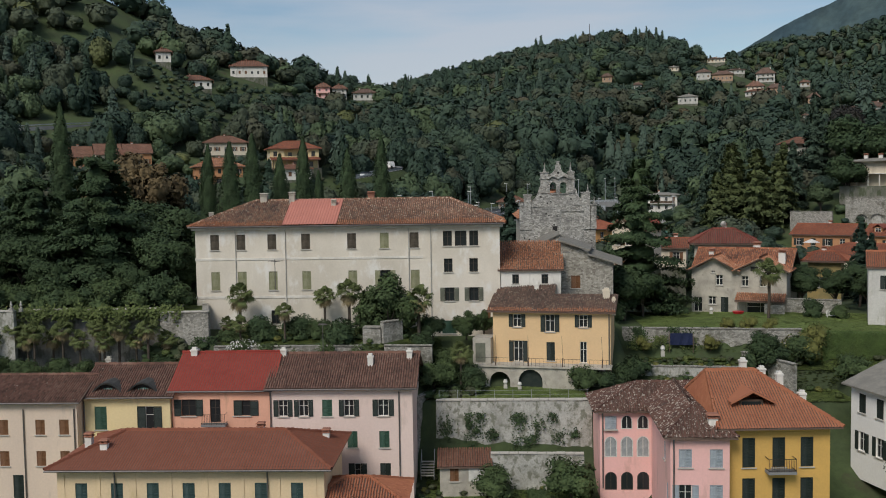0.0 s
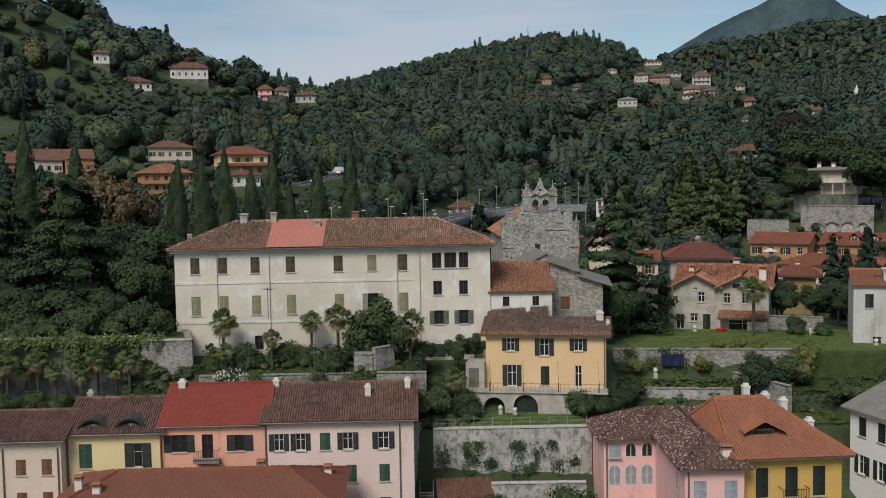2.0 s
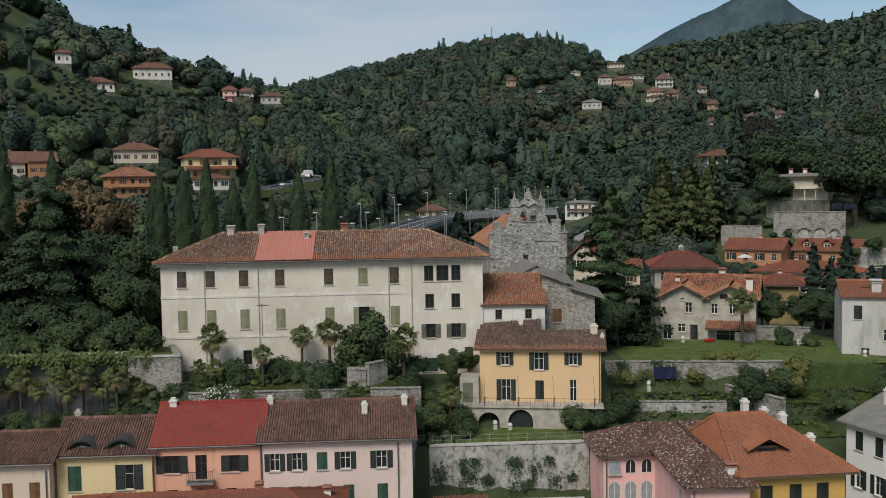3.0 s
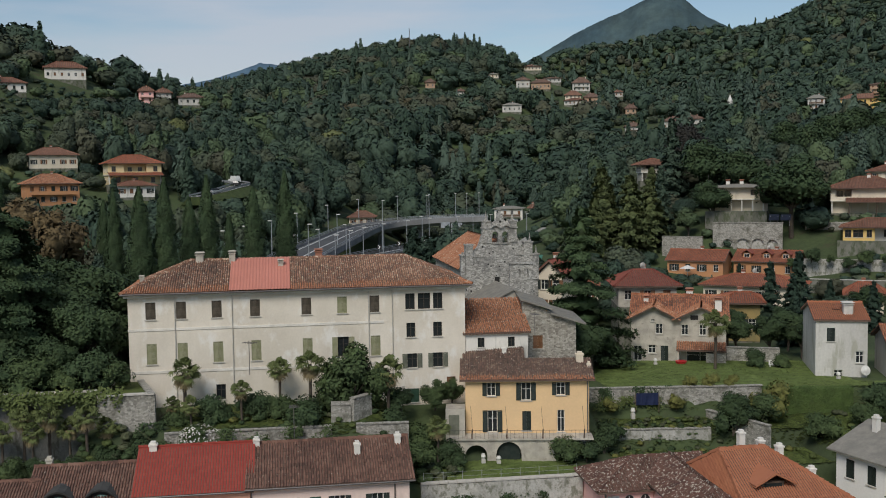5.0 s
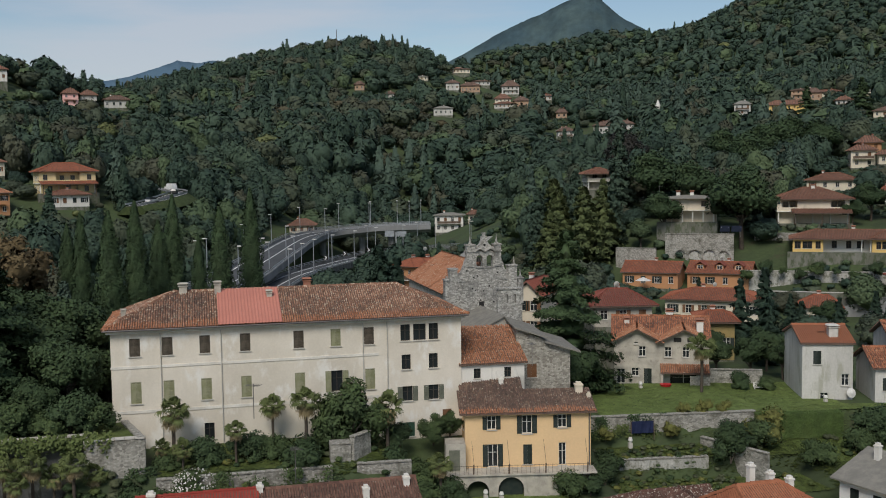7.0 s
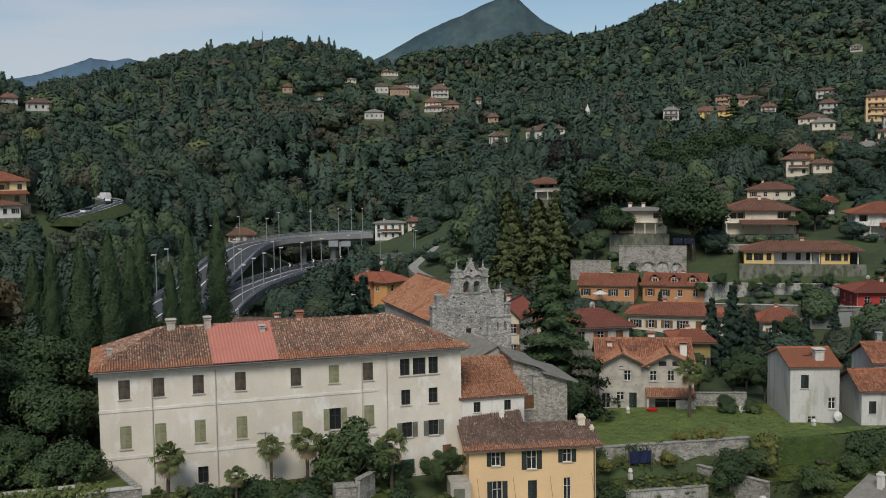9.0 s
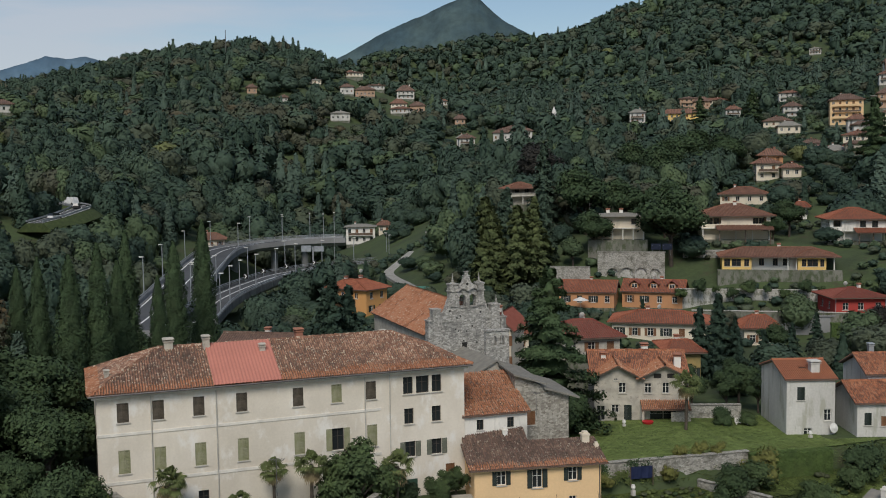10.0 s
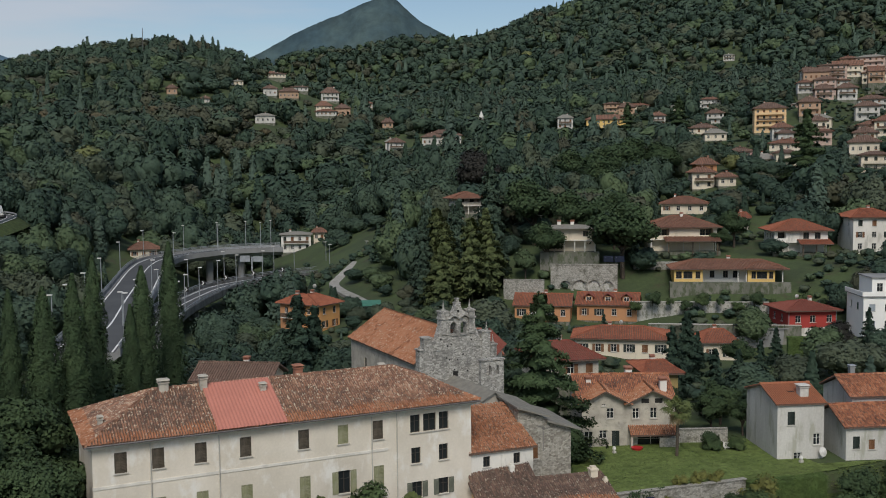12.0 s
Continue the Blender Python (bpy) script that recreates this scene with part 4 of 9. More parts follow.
far_house("villa", "white villa half hidden in the woods", 152.8, 524.4, 66.9, -12, 12.1, 9, 4.2, 1.8, "hip", M_WHITE, M_GREYROOF)
far_house("villa", "white villa half hidden in the woods", 216.7, 725.3, 112.1, -13, 8.0, 9, 4.6, 3.3, "hip", M_CREAM, T_FAR)
far_house("cottage", "small white cottage on the hill", 137.9, 608.4, 84.4, -9, 5.6, 8, 2.8, 2.0, "hip", M_WHITE, T_FAR)
far_house("cottage", "rust-roofed cottage on a hill meadow", 217.5, 476.9, 62.3, -22, 6.2, 8, 3.0, 2.6, "hip", M_ORANGEBROWN, T_FAR)
far_house("villa", "white house stepping down the slope", 203.9, 439.3, 48.5, -22, 7.0, 9, 4.1, 2.0, "hip", M_WHITE, M_GREYROOF)
far_house("villa", "white house stepping down the slope", 201.2, 429.6, 43.3, -23, 10.0, 9, 4.0, 1.7, "hip", M_WHITE, T_FAR)
far_house("long_house", "long white house with a red-brown roof", 222.8, 431.2, 50.5, -25, 11.1, 9, 4.4, 2.4, "hip", M_WHITE, T_FAR)
far_house("long_house", "long white house with a red-brown roof", 234.0, 426.0, 50.7, -26, 9.5, 9, 5.0, 2.1, "hip", M_WHITE, T_FAR)
far_house("villa", "white villa with grey roof on the hill", 289.4, 395.6, 58.7, -32, 8.4, 9, 5.9, 2.1, "hip", M_WHITE, M_GREYROOF)
far_house("long_house", "long ochre house among trees", 302.8, 387.1, 58.3, -35, 21.6, 9, 5.0, 2.7, "hip", M_BRIGHTYEL, T_FAR)
far_house("villa", "brick house on the upper slope", 351.9, 426.1, 69.5, -36, 9.6, 9, 4.1, 3.0, "hip", M_ORANGEBROWN, T_FAR)
far_house("villa", "large yellow villa above the town", 318.1, 272.8, 51.8, -39, 13.8, 14, 10.7, 3.0, "hip", M_YELLOW, T_DARKRUST)
far_house("house", "white house of the hillside town", 305.1, 244.3, 45.8, -39, 6.3, 9, 4.3, 1.6, "hip", M_WHITE, T_DARKRUST)
far_house("house", "orange house of the hillside town", 346.2, 273.8, 59.8, -41, 9.5, 9, 6.3, 2.7, "hip", M_ORANGEBROWN, T_FAR)
far_house("house", "pale house of the hillside town", 327.3, 250.4, 49.5, -41, 8.4, 9, 6.4, 2.4, "hip", M_CREAM, T_FAR)
far_house("house", "salmon house of the hillside town", 372.5, 289.9, 69.1, -41, 8.7, 9, 5.0, 2.6, "hip", M_SALMON, T_FAR)
far_house("house", "white house of the hillside town", 379.7, 282.4, 68.7, -42, 9.1, 9, 5.5, 2.5, "hip", M_WHITE, T_FAR)
far_house("house", "rust-roofed house of the hillside town", 411.1, 336.0, 83.7, -41, 13.4, 9, 4.3, 2.9, "gable", M_ORANGEBROWN, T_FAR)
far_house("house", "rust-roofed house of the hillside town", 428.8, 332.0, 85.7, -42, 15.7, 9, 5.9, 3.2, "gable", M_CREAM, T_FAR)
far_house("house", "rust-roofed house of the hillside town", 426.4, 305.4, 80.3, -44, 7.9, 9, 5.9, 2.8, "gable", M_ORANGEBROWN, T_FAR)
far_house("house", "white house of the hillside town", 355.7, 249.3, 56.7, -43, 10.1, 9, 6.1, 2.3, "hip", M_WHITE, T_FAR)
far_house("house", "grey-roofed house of the hillside town", 330.9, 217.0, 48.2, -44, 10.5, 9, 6.0, 2.3, "hip", M_CREAM, T_DARKRUST)
far_house("house", "pale house of the hillside town", 290.7, 230.1, 39.3, -40, 11.8, 9, 5.5, 2.4, "hip", M_CREAM, T_DARKRUST)
far_house("house", "red-roofed house of the hillside town", 272.5, 233.5, 35.8, -37, 8.6, 9, 4.1, 2.3, "hip", M_CREAM, T_BROWNRED)
far_house("house", "orange-roofed house of the hillside town", 266.1, 212.3, 33.5, -39, 9.0, 9, 4.3, 2.2, "hip", M_WHITE, T_FAR)
far_house("house", "brown-roofed house of the hillside town", 260.7, 160.5, 30.7, -44, 10.8, 9, 4.8, 2.7, "hip", M_CREAM, T_DARKRUST)
far_house("house", "brown-roofed house of the hillside town", 287.7, 190.3, 40.3, -43, 10.4, 9, 4.1, 2.6, "hip", M_CREAM, T_FAR)
far_house("house", "cream house of the hillside town", 295.4, 279.8, 48.4, -36, 9.5, 9, 3.1, 2.2, "hip", M_CREAM, M_GREYROOF)
far_house("red_roof_house", "house with a red hip roof and white satellite dishes", 60.6, 32.7, 6.9, -12, 7.9, 9, 2.6, 1.8, "hip", M_STONEPLASTER, T_BROWNRED)
far_house("ochre_cottage", "mossy ochre cottage with an orange hip roof", 74.8, 28.9, 2.3, -22, 4.2, 8, 4.9, 1.0, "hip", M_MOSSOCHRE, T_RUST)
far_house("cottage", "cottage with an orange roof behind the cedar", 56.6, 48.8, 5.3, -13, 6.0, 8, 2.6, 1.3, "gable", M_CREAM, T_RUST)
far_house("cottage", "cottage with a red-brown roof beside the church", 49.3, 32.7, 6.0, -37, 3.4, 8, 5.4, 2.0, "cross", M_CREAM, T_BROWNRED)


def porch_villa(name, label, x, y, z, turn, w, d, h1, h2, rise, wall, tile, loggias=(), over=1.1, kind="hip", lower=None, base=None, columns=5, wins=(), set_back=1.8):
    """A two-storey villa: a ground floor set back behind columns, an upper floor with loggias, broad eaves."""
    ob = thing(name, label, "house", (x, y, z), turn)
    base = base or wall
    part("ground_floor", boxes((0.25, w - 0.25, set_back, d - 0.2, -5, h1 - 0.2)), base, ob)
    part("terrace", boxes((-0.6, w + 0.6, -1.4, set_back - 0.004, -5, -0.02)), M_MOSSWALL, ob)
    part("floor_slab", boxes((-0.1, w + 0.1, -0.15, d, h1 - 0.2, h1 + 0.004)), M_WHITE, ob)
    t = h1 + h2
    dims = [(0, w, 1.7, d - 0.1, h1 + 0.004, t)]
    at = 0.0
    for a, b in (*loggias, (w, w)):
        if a - at > 0.1:
            dims.append((at, a, 0, 1.7, h1 + 0.004, t))
        at = b
    part("upper_floor", boxes(*dims), wall, ob)
    for a, b in loggias:
        part("parapet", boxes((a - 0.02, b + 0.02, -0.04, 0.1, h1 - 0.1, h1 + 0.85)), wall, ob)
        for u in (a + (b - a) * 0.3, a + (b - a) * 0.75):
            window(ob, u, h1 + 0.05, 1.2, 2.1, "g", fmat=M_WOODDARK, m=Matrix.Translation((0, 1.66, 0)), deep=0.05, sill=False)
    for u, v, ww, hh, k in wins:
        window(ob, u, v, ww, hh, k, M_SHUT_B, M_WOODDARK, Matrix.Translation((0, 0 if v > h1 - 0.3 else set_back, 0)), deep=0.04)
    for i in range(4):
        window(ob, d * (i + 0.7) / 4.4, h1 + 0.7, 0.9, 1.3, "g", m=Matrix.Translation((0, d, 0)) @ Matrix.Rotation(radians(-90), 4, "Z"), deep=0.04)
        window(ob, d * (i + 0.7) / 4.4, 0.7, 0.9, 1.3, "g", m=Matrix.Translation((0.25, d, 0)) @ Matrix.Rotation(radians(-90), 4, "Z"), deep=0.04)
    for i in range(columns):
        u = 0.3 + (w - 0.6) * i / (columns - 1)
        bm = bmesh.new()
        tube(bm, (u, 0.15, -1), (u, 0.15, h1 - 0.2), 0.14, 0.12, 8)
        part("column", bm, M_WHITE, ob)
    roof(ob, w, d, t + 0.02, rise, kind, over, tile, tiles=tile is not M_GREYROOF, seed=int(abs(x) + y), pitch=0.3, row=0.5, high=0.07)
    if lower:
        a, b = lower
        roof(ob, b - a, 3.4, h1 - 0.35, 1.1, "shed", 0.5, tile, seed=int(abs(x)), pitch=0.3, row=0.5, high=0.07, x0=a, y0=-3.0, name="porch_roof")
        for u in (a + 0.2, (a + b) / 2, b - 0.2):
            bm = bmesh.new()
            tube(bm, (u, -2.8, -1), (u, -2.8, h1 - 0.35), 0.13, 0.12, 8)
            part("column", bm, M_WOODDARK, ob)
    c = math.cos(radians(turn)), math.sin(radians(turn))
    cx, cy = x + c[0] * w / 2 - c[1] * d / 2, y + c[1] * w / 2 + c[0] * d / 2
    SITES.append((cx, cy, z - 0.2 - float(even_height(cx, cy)), 14.0))
    CLEAR.append((cx, cy, w * 0.58 + 2))
    for k in (6, 14):
        YARDS.append((cx + c[1] * (d * 0.5 + k), cy - c[0] * (d * 0.5 + k), w * 0.55))
    return ob


villa = porch_villa("villa", "cream villa with broad eaves, loggias and brown hip roof", 138.0, 111.9, 15.6, -29, 15.6, 12, 2.9, 2.7, 2.6, M_CREAM, T_DARKRUST, ((1.0, 4.4), (11.6, 14.6)), lower=(3.6, 15.4))
chimney(villa, 8.2, 5.5, 6.5, 9.0, 0.7, M_WHITE)
greyvilla = porch_villa("villa", "cream villa with flat grey roof and columned porch", 109.6, 113.8, 16.6, -33, 12.0, 9, 2.7, 2.6, 0.7, M_CREAM, M_GREYROOF, (), over=1.3, columns=6, wins=((2.2, 3.5, 1.2, 1.2, "s"), (9.6, 3.5, 1.2, 1.2, "s")), set_back=2.2)
for u in (3.6, 6.6):
    chimney(greyvilla, u, 4.0, 5.4, 7.0, 0.8, M_WHITE)
porch_villa("villa", "cream house with a brown cross-gabled roof and shuttered windows", 161.6, 96.2, 15.3, -30, 12.1, 10, 2.5, 2.6, 2.4, M_WHITE, T_RUST, ((0.8, 2.6),), lower=(5.6, 12.0), wins=((7.2, 3.2, 1.3, 1.5, "s"), (9.8, 3.2, 1.3, 1.5, "s")))
porch_villa("pavilion", "open garden pavilion with a brown tiled roof", 111.5, 162.1, 23.4, -7, 7.2, 6, 2.4, 1.9, 1.7, M_STONEPLASTER, T_DARKRUST, ((0.5, 6.7),), over=1.2, columns=3)

porch_villa("villa", "yellow villa with tiered brown roofs and balconies", -35.6, 206.6, 24.4, 18, 15.4, 10, 2.9, 3.2, 2.6, M_CREAMYEL, T_RUST, ((4.5, 11.0),), over=0.9, lower=(0.4, 15.0), columns=4, wins=((1.6, 3.8, 1.2, 1.5, "s"), (13.6, 3.8, 1.2, 1.5, "s"), (3.0, 0.5, 1.2, 1.6, "g"), (8.0, 0.2, 1.4, 2.0, "g"), (13.0, 0.5, 1.2, 1.6, "g")), set_back=0.8)
far_house("cottage", "white house with a low brown gable roof below the yellow villa", -32.0, 199.5, 20.9, 18, 10.5, 7, 3.0, 1.4, "hip", M_WHITE, T_DARKRUST)

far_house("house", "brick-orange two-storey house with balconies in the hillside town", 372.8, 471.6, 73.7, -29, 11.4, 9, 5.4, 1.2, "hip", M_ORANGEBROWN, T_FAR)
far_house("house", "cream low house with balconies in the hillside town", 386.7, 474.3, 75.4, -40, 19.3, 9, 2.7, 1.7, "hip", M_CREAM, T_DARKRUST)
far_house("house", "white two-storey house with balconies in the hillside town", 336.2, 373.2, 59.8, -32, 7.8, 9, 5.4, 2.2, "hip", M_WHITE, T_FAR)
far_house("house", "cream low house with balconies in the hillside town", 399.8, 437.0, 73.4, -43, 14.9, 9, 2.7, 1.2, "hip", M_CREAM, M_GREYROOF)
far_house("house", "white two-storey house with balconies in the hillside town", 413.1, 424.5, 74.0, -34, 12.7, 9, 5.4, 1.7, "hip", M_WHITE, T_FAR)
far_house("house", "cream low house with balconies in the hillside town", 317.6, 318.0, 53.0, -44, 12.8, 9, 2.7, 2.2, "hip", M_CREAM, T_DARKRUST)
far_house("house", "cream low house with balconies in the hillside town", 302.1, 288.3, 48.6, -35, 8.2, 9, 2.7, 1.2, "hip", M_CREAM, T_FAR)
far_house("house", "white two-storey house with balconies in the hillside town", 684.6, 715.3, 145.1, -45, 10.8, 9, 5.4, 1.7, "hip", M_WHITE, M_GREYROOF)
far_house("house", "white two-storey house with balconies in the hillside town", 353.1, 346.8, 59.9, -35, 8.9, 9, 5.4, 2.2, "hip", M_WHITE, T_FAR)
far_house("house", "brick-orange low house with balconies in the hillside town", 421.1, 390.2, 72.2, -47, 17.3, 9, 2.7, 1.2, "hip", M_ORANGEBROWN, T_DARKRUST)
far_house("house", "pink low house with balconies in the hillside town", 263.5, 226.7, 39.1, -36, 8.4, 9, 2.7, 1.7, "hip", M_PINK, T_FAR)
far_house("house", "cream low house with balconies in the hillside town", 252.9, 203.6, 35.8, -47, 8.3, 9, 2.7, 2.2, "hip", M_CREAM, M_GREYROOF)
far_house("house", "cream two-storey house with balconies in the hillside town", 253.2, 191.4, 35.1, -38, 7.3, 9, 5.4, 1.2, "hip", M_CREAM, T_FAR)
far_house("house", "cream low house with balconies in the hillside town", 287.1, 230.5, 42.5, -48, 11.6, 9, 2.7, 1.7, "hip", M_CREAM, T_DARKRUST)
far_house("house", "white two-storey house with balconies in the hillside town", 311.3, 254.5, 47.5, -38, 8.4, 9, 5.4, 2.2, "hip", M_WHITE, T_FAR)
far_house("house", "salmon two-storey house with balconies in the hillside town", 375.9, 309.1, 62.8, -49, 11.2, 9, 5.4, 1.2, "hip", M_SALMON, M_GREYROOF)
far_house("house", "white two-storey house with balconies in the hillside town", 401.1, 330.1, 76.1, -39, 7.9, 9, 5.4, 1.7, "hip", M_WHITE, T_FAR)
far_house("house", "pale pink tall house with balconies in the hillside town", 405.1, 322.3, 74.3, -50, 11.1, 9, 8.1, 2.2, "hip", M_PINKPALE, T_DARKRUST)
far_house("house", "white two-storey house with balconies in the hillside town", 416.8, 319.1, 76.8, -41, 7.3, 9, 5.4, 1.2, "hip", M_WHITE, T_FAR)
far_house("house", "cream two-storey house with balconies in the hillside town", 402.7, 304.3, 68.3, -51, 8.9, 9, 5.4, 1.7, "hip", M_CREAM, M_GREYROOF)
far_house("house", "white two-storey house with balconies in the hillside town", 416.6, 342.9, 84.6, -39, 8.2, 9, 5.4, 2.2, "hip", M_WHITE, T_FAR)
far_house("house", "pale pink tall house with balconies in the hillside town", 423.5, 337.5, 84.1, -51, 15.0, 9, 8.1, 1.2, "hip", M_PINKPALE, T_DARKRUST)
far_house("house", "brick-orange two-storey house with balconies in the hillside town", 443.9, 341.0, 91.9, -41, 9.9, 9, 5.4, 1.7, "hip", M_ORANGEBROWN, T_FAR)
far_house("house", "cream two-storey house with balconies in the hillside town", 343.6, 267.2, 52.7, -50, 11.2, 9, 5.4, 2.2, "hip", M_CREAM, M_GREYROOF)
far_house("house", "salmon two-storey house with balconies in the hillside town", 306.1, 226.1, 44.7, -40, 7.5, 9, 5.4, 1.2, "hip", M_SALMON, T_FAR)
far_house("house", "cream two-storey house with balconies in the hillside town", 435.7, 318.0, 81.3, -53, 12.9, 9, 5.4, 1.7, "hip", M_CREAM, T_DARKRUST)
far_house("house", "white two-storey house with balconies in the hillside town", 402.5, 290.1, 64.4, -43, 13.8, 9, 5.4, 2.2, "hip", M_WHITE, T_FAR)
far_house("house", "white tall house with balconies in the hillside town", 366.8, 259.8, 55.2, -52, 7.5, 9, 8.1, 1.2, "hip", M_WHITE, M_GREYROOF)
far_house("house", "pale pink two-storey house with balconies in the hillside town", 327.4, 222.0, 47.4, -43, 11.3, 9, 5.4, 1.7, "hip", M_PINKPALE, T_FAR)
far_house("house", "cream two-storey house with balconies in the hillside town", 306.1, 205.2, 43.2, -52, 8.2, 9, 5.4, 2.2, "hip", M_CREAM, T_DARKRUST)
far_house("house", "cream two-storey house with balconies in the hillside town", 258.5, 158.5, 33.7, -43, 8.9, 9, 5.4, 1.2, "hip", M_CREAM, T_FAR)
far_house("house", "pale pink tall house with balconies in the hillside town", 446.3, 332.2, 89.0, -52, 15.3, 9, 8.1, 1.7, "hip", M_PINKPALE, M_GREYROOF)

far_house("house", "cream low house with balconies high on the wooded hill", 206.0, 684.0, 110.7, -10, 13.6, 9, 2.7, 1.2, "hip", M_CREAM, T_FAR)
far_house("house", "white low house with balconies high on the wooded hill", 204.2, 563.1, 74.1, -23, 13.8, 9, 2.7, 1.7, "hip", M_WHITE, T_DARKRUST)
far_house("house", "white two-storey house with balconies high on the wooded hill", 194.7, 412.2, 45.8, -17, 8.5, 9, 5.4, 2.2, "hip", M_WHITE, T_FAR)
far_house("house", "cream low house with balconies high on the wooded hill", 168.6, 649.0, 100.9, -18, 8.5, 9, 2.7, 1.2, "hip", M_CREAM, M_GREYROOF)
far_house("house", "white low house with balconies high on the wooded hill", 245.6, 581.0, 81.3, -15, 6.4, 9, 2.7, 1.7, "hip", M_WHITE, T_FAR)
far_house("house", "pale pink low house with balconies high on the wooded hill", 234.2, 444.8, 54.9, -29, 13.1, 9, 2.7, 2.2, "hip", M_PINKPALE, T_DARKRUST)
far_house("house", "white low house with balconies high on the wooded hill", 209.8, 637.2, 96.6, -11, 12.8, 9, 2.7, 1.2, "hip", M_WHITE, T_FAR)

# the long bungalow
bung = thing("bungalow", "long low yellow bungalow with a brown tiled roof", "house", (129.0, 91.6, 10.9), -33)
part("wing", boxes((0, 6.0, 0, 8, -5, 2.6)), M_BRIGHTYEL, bung)
part("middle", boxes((6.0, 15.4, 2.0, 8, -5, 2.6)), M_WHITE, bung)
part("wing", boxes((15.4, 21.0, 0.2, 8, -5, 2.6)), M_BRIGHTYEL, bung)
for u, yy, ww in ((1.0, 0, 1.2), (2.9, 0, 1.9), (5.0, 0, 1.0), (8.2, 2.0, 1.0), (11.0, 2.0, 1.0), (13.2, 2.0, 1.3), (16.6, 0.2, 0.9), (18.3, 0.2, 2.1), (20.2, 0.2, 0.8)):
    window(bung, u, 0.6, ww, 1.5, "g", fmat=M_WOODDARK, m=Matrix.Translation((0, yy, 0)), deep=0.04)
for u in (13.4, 15.1, 22.6):
    bm = bmesh.new()
    tube(bm, (u, 0.4, -1), (u, 0.4, 2.55), 0.13, n=8)
    part("column", bm, M_WHITE, bung)
roof(bung, 23.0, 8.6, 2.62, 1.7, "hip", 0.8, T_DARKRUST, seed=71, pitch=0.3, row=0.5, high=0.07)
roof(bung, 6.2, 4.0, 2.75, 1.2, "hip", 0.5, T_DARKRUST, seed=72, pitch=0.3, row=0.5, high=0.07, x0=15.2, y0=-0.3, name="wing_roof")
chimney(bung, 12, 5, 3.6, 5.2, 0.7, M_WHITE)
part("terrace", boxes((-1, 24, -1.6, 0, -5, -0.1)), M_MOSSWALL, bung)
SITES.append((140, 89, 10.7 - float(even_height(140, 89)), 13))
CLEAR.append((135, 92, 8))
CLEAR.append((144, 86.5, 8))
for yx, yy in ((133, 84), (142, 78), (124, 88), (130, 76), (139, 70), (148, 75), (122, 80)):
    YARDS.append((yx, yy, 7))

# the red house on its white ground floor
redh = thing("red_house", "crimson house with a white ground floor and red hip roof", "house", (134.2, 63.7, 2.2), -21)
walls(redh, 9.6, 9, 5.2, M_CRIMSON, {"front": [(u, 2.9, 1.1, 1.4, "g", M_SHUT_B) for u in (2.0, 4.9, 8.2)], "left": [(2.5, 2.9, 1.0, 1.4, "g"), (6.0, 2.9, 1.0, 1.4, "g")]}, below=0.0)
part("ground_floor", boxes((-0.04, 9.64, -0.04, 9.04, -4, 1.9)), M_WHITE, redh)
for u in (2.0, 4.9, 8.2):
    window(redh, u, 0.3, 1.0, 1.1, "g", m=Matrix.Translation((0, -0.04, 0)), deep=0.04)
for u in (0.1, 9.5):
    pipe_bm = bmesh.new()
    tube(pipe_bm, (u, -0.1, -1), (u, -0.1, 5.2), 0.06, n=5)
    part("downpipe", pipe_bm, M_GALV, redh)
roof(redh, 9.6, 9, 5.23, 1.5, "hip", 0.9, T_BROWNRED, seed=73, pitch=0.3, row=0.5, high=0.07)
chimney(redh, 6.0, 4.0, 5.8, 7.6, 0.6, M_WHITE)
SITES.append((139, 66.4, 2.0 - float(even_height(139, 66.4)), 13))
CLEAR.append((139, 66.4, 8.5))
YARDS.append((134.5, 57, 8))
YARDS.append((131, 50, 7))
CLEAR.extend([(129, 60, 6), (124, 60, 6), (127, 52, 7), (133, 49, 7), (121, 55, 6), (117, 52, 5), (118, 45, 7), (124, 44, 6), (112, 47, 5), (130, 42, 6),
              (150.7, 95.5, 6), (156, 101, 6), (145, 91, 6), (151.4, 84.3, 6), (147, 80, 5), (156, 89, 5), (160, 102, 6)])
terrace = thing("ramp_wall", "pale concrete ramp wall with a terrace beside the crimson house", "wall", (134.2, 63.7, 2.2), -21)
bm = bmesh.new()
ends = [[bm.verts.new((x, y, z)) for x, z in ((-10.5, -5.0), (-10.5, 0.2), (-4.4, 1.75), (-0.1, 1.75), (-0.1, -5.0))] for y in (-0.2, 0.15)]
bm.faces.new(ends[0])
bm.faces.new(ends[1][::-1])
for i in range(5):
    bm.faces.new((ends[0][i], ends[1][i], ends[1][(i + 1) % 5], ends[0][(i + 1) % 5]))
bmesh.ops.recalc_face_normals(bm, faces=bm.faces[:])
part("wall", bm, M_CONC, terrace)
part("terrace_slab", boxes((-4.5, -0.06, -0.45, 6.0, 1.754, 1.95)), M_CONC, terrace)
for k in range(7):
    part("railing_post", boxes((-4.4 + k * 0.7, -4.36 + k * 0.7, -0.38, -0.34, 1.95, 2.95)), M_DARKMETAL, terrace)
part("handrail", boxes((-4.45, -0.1, -0.39, -0.33, 2.953, 3.0)), M_DARKMETAL, terrace)

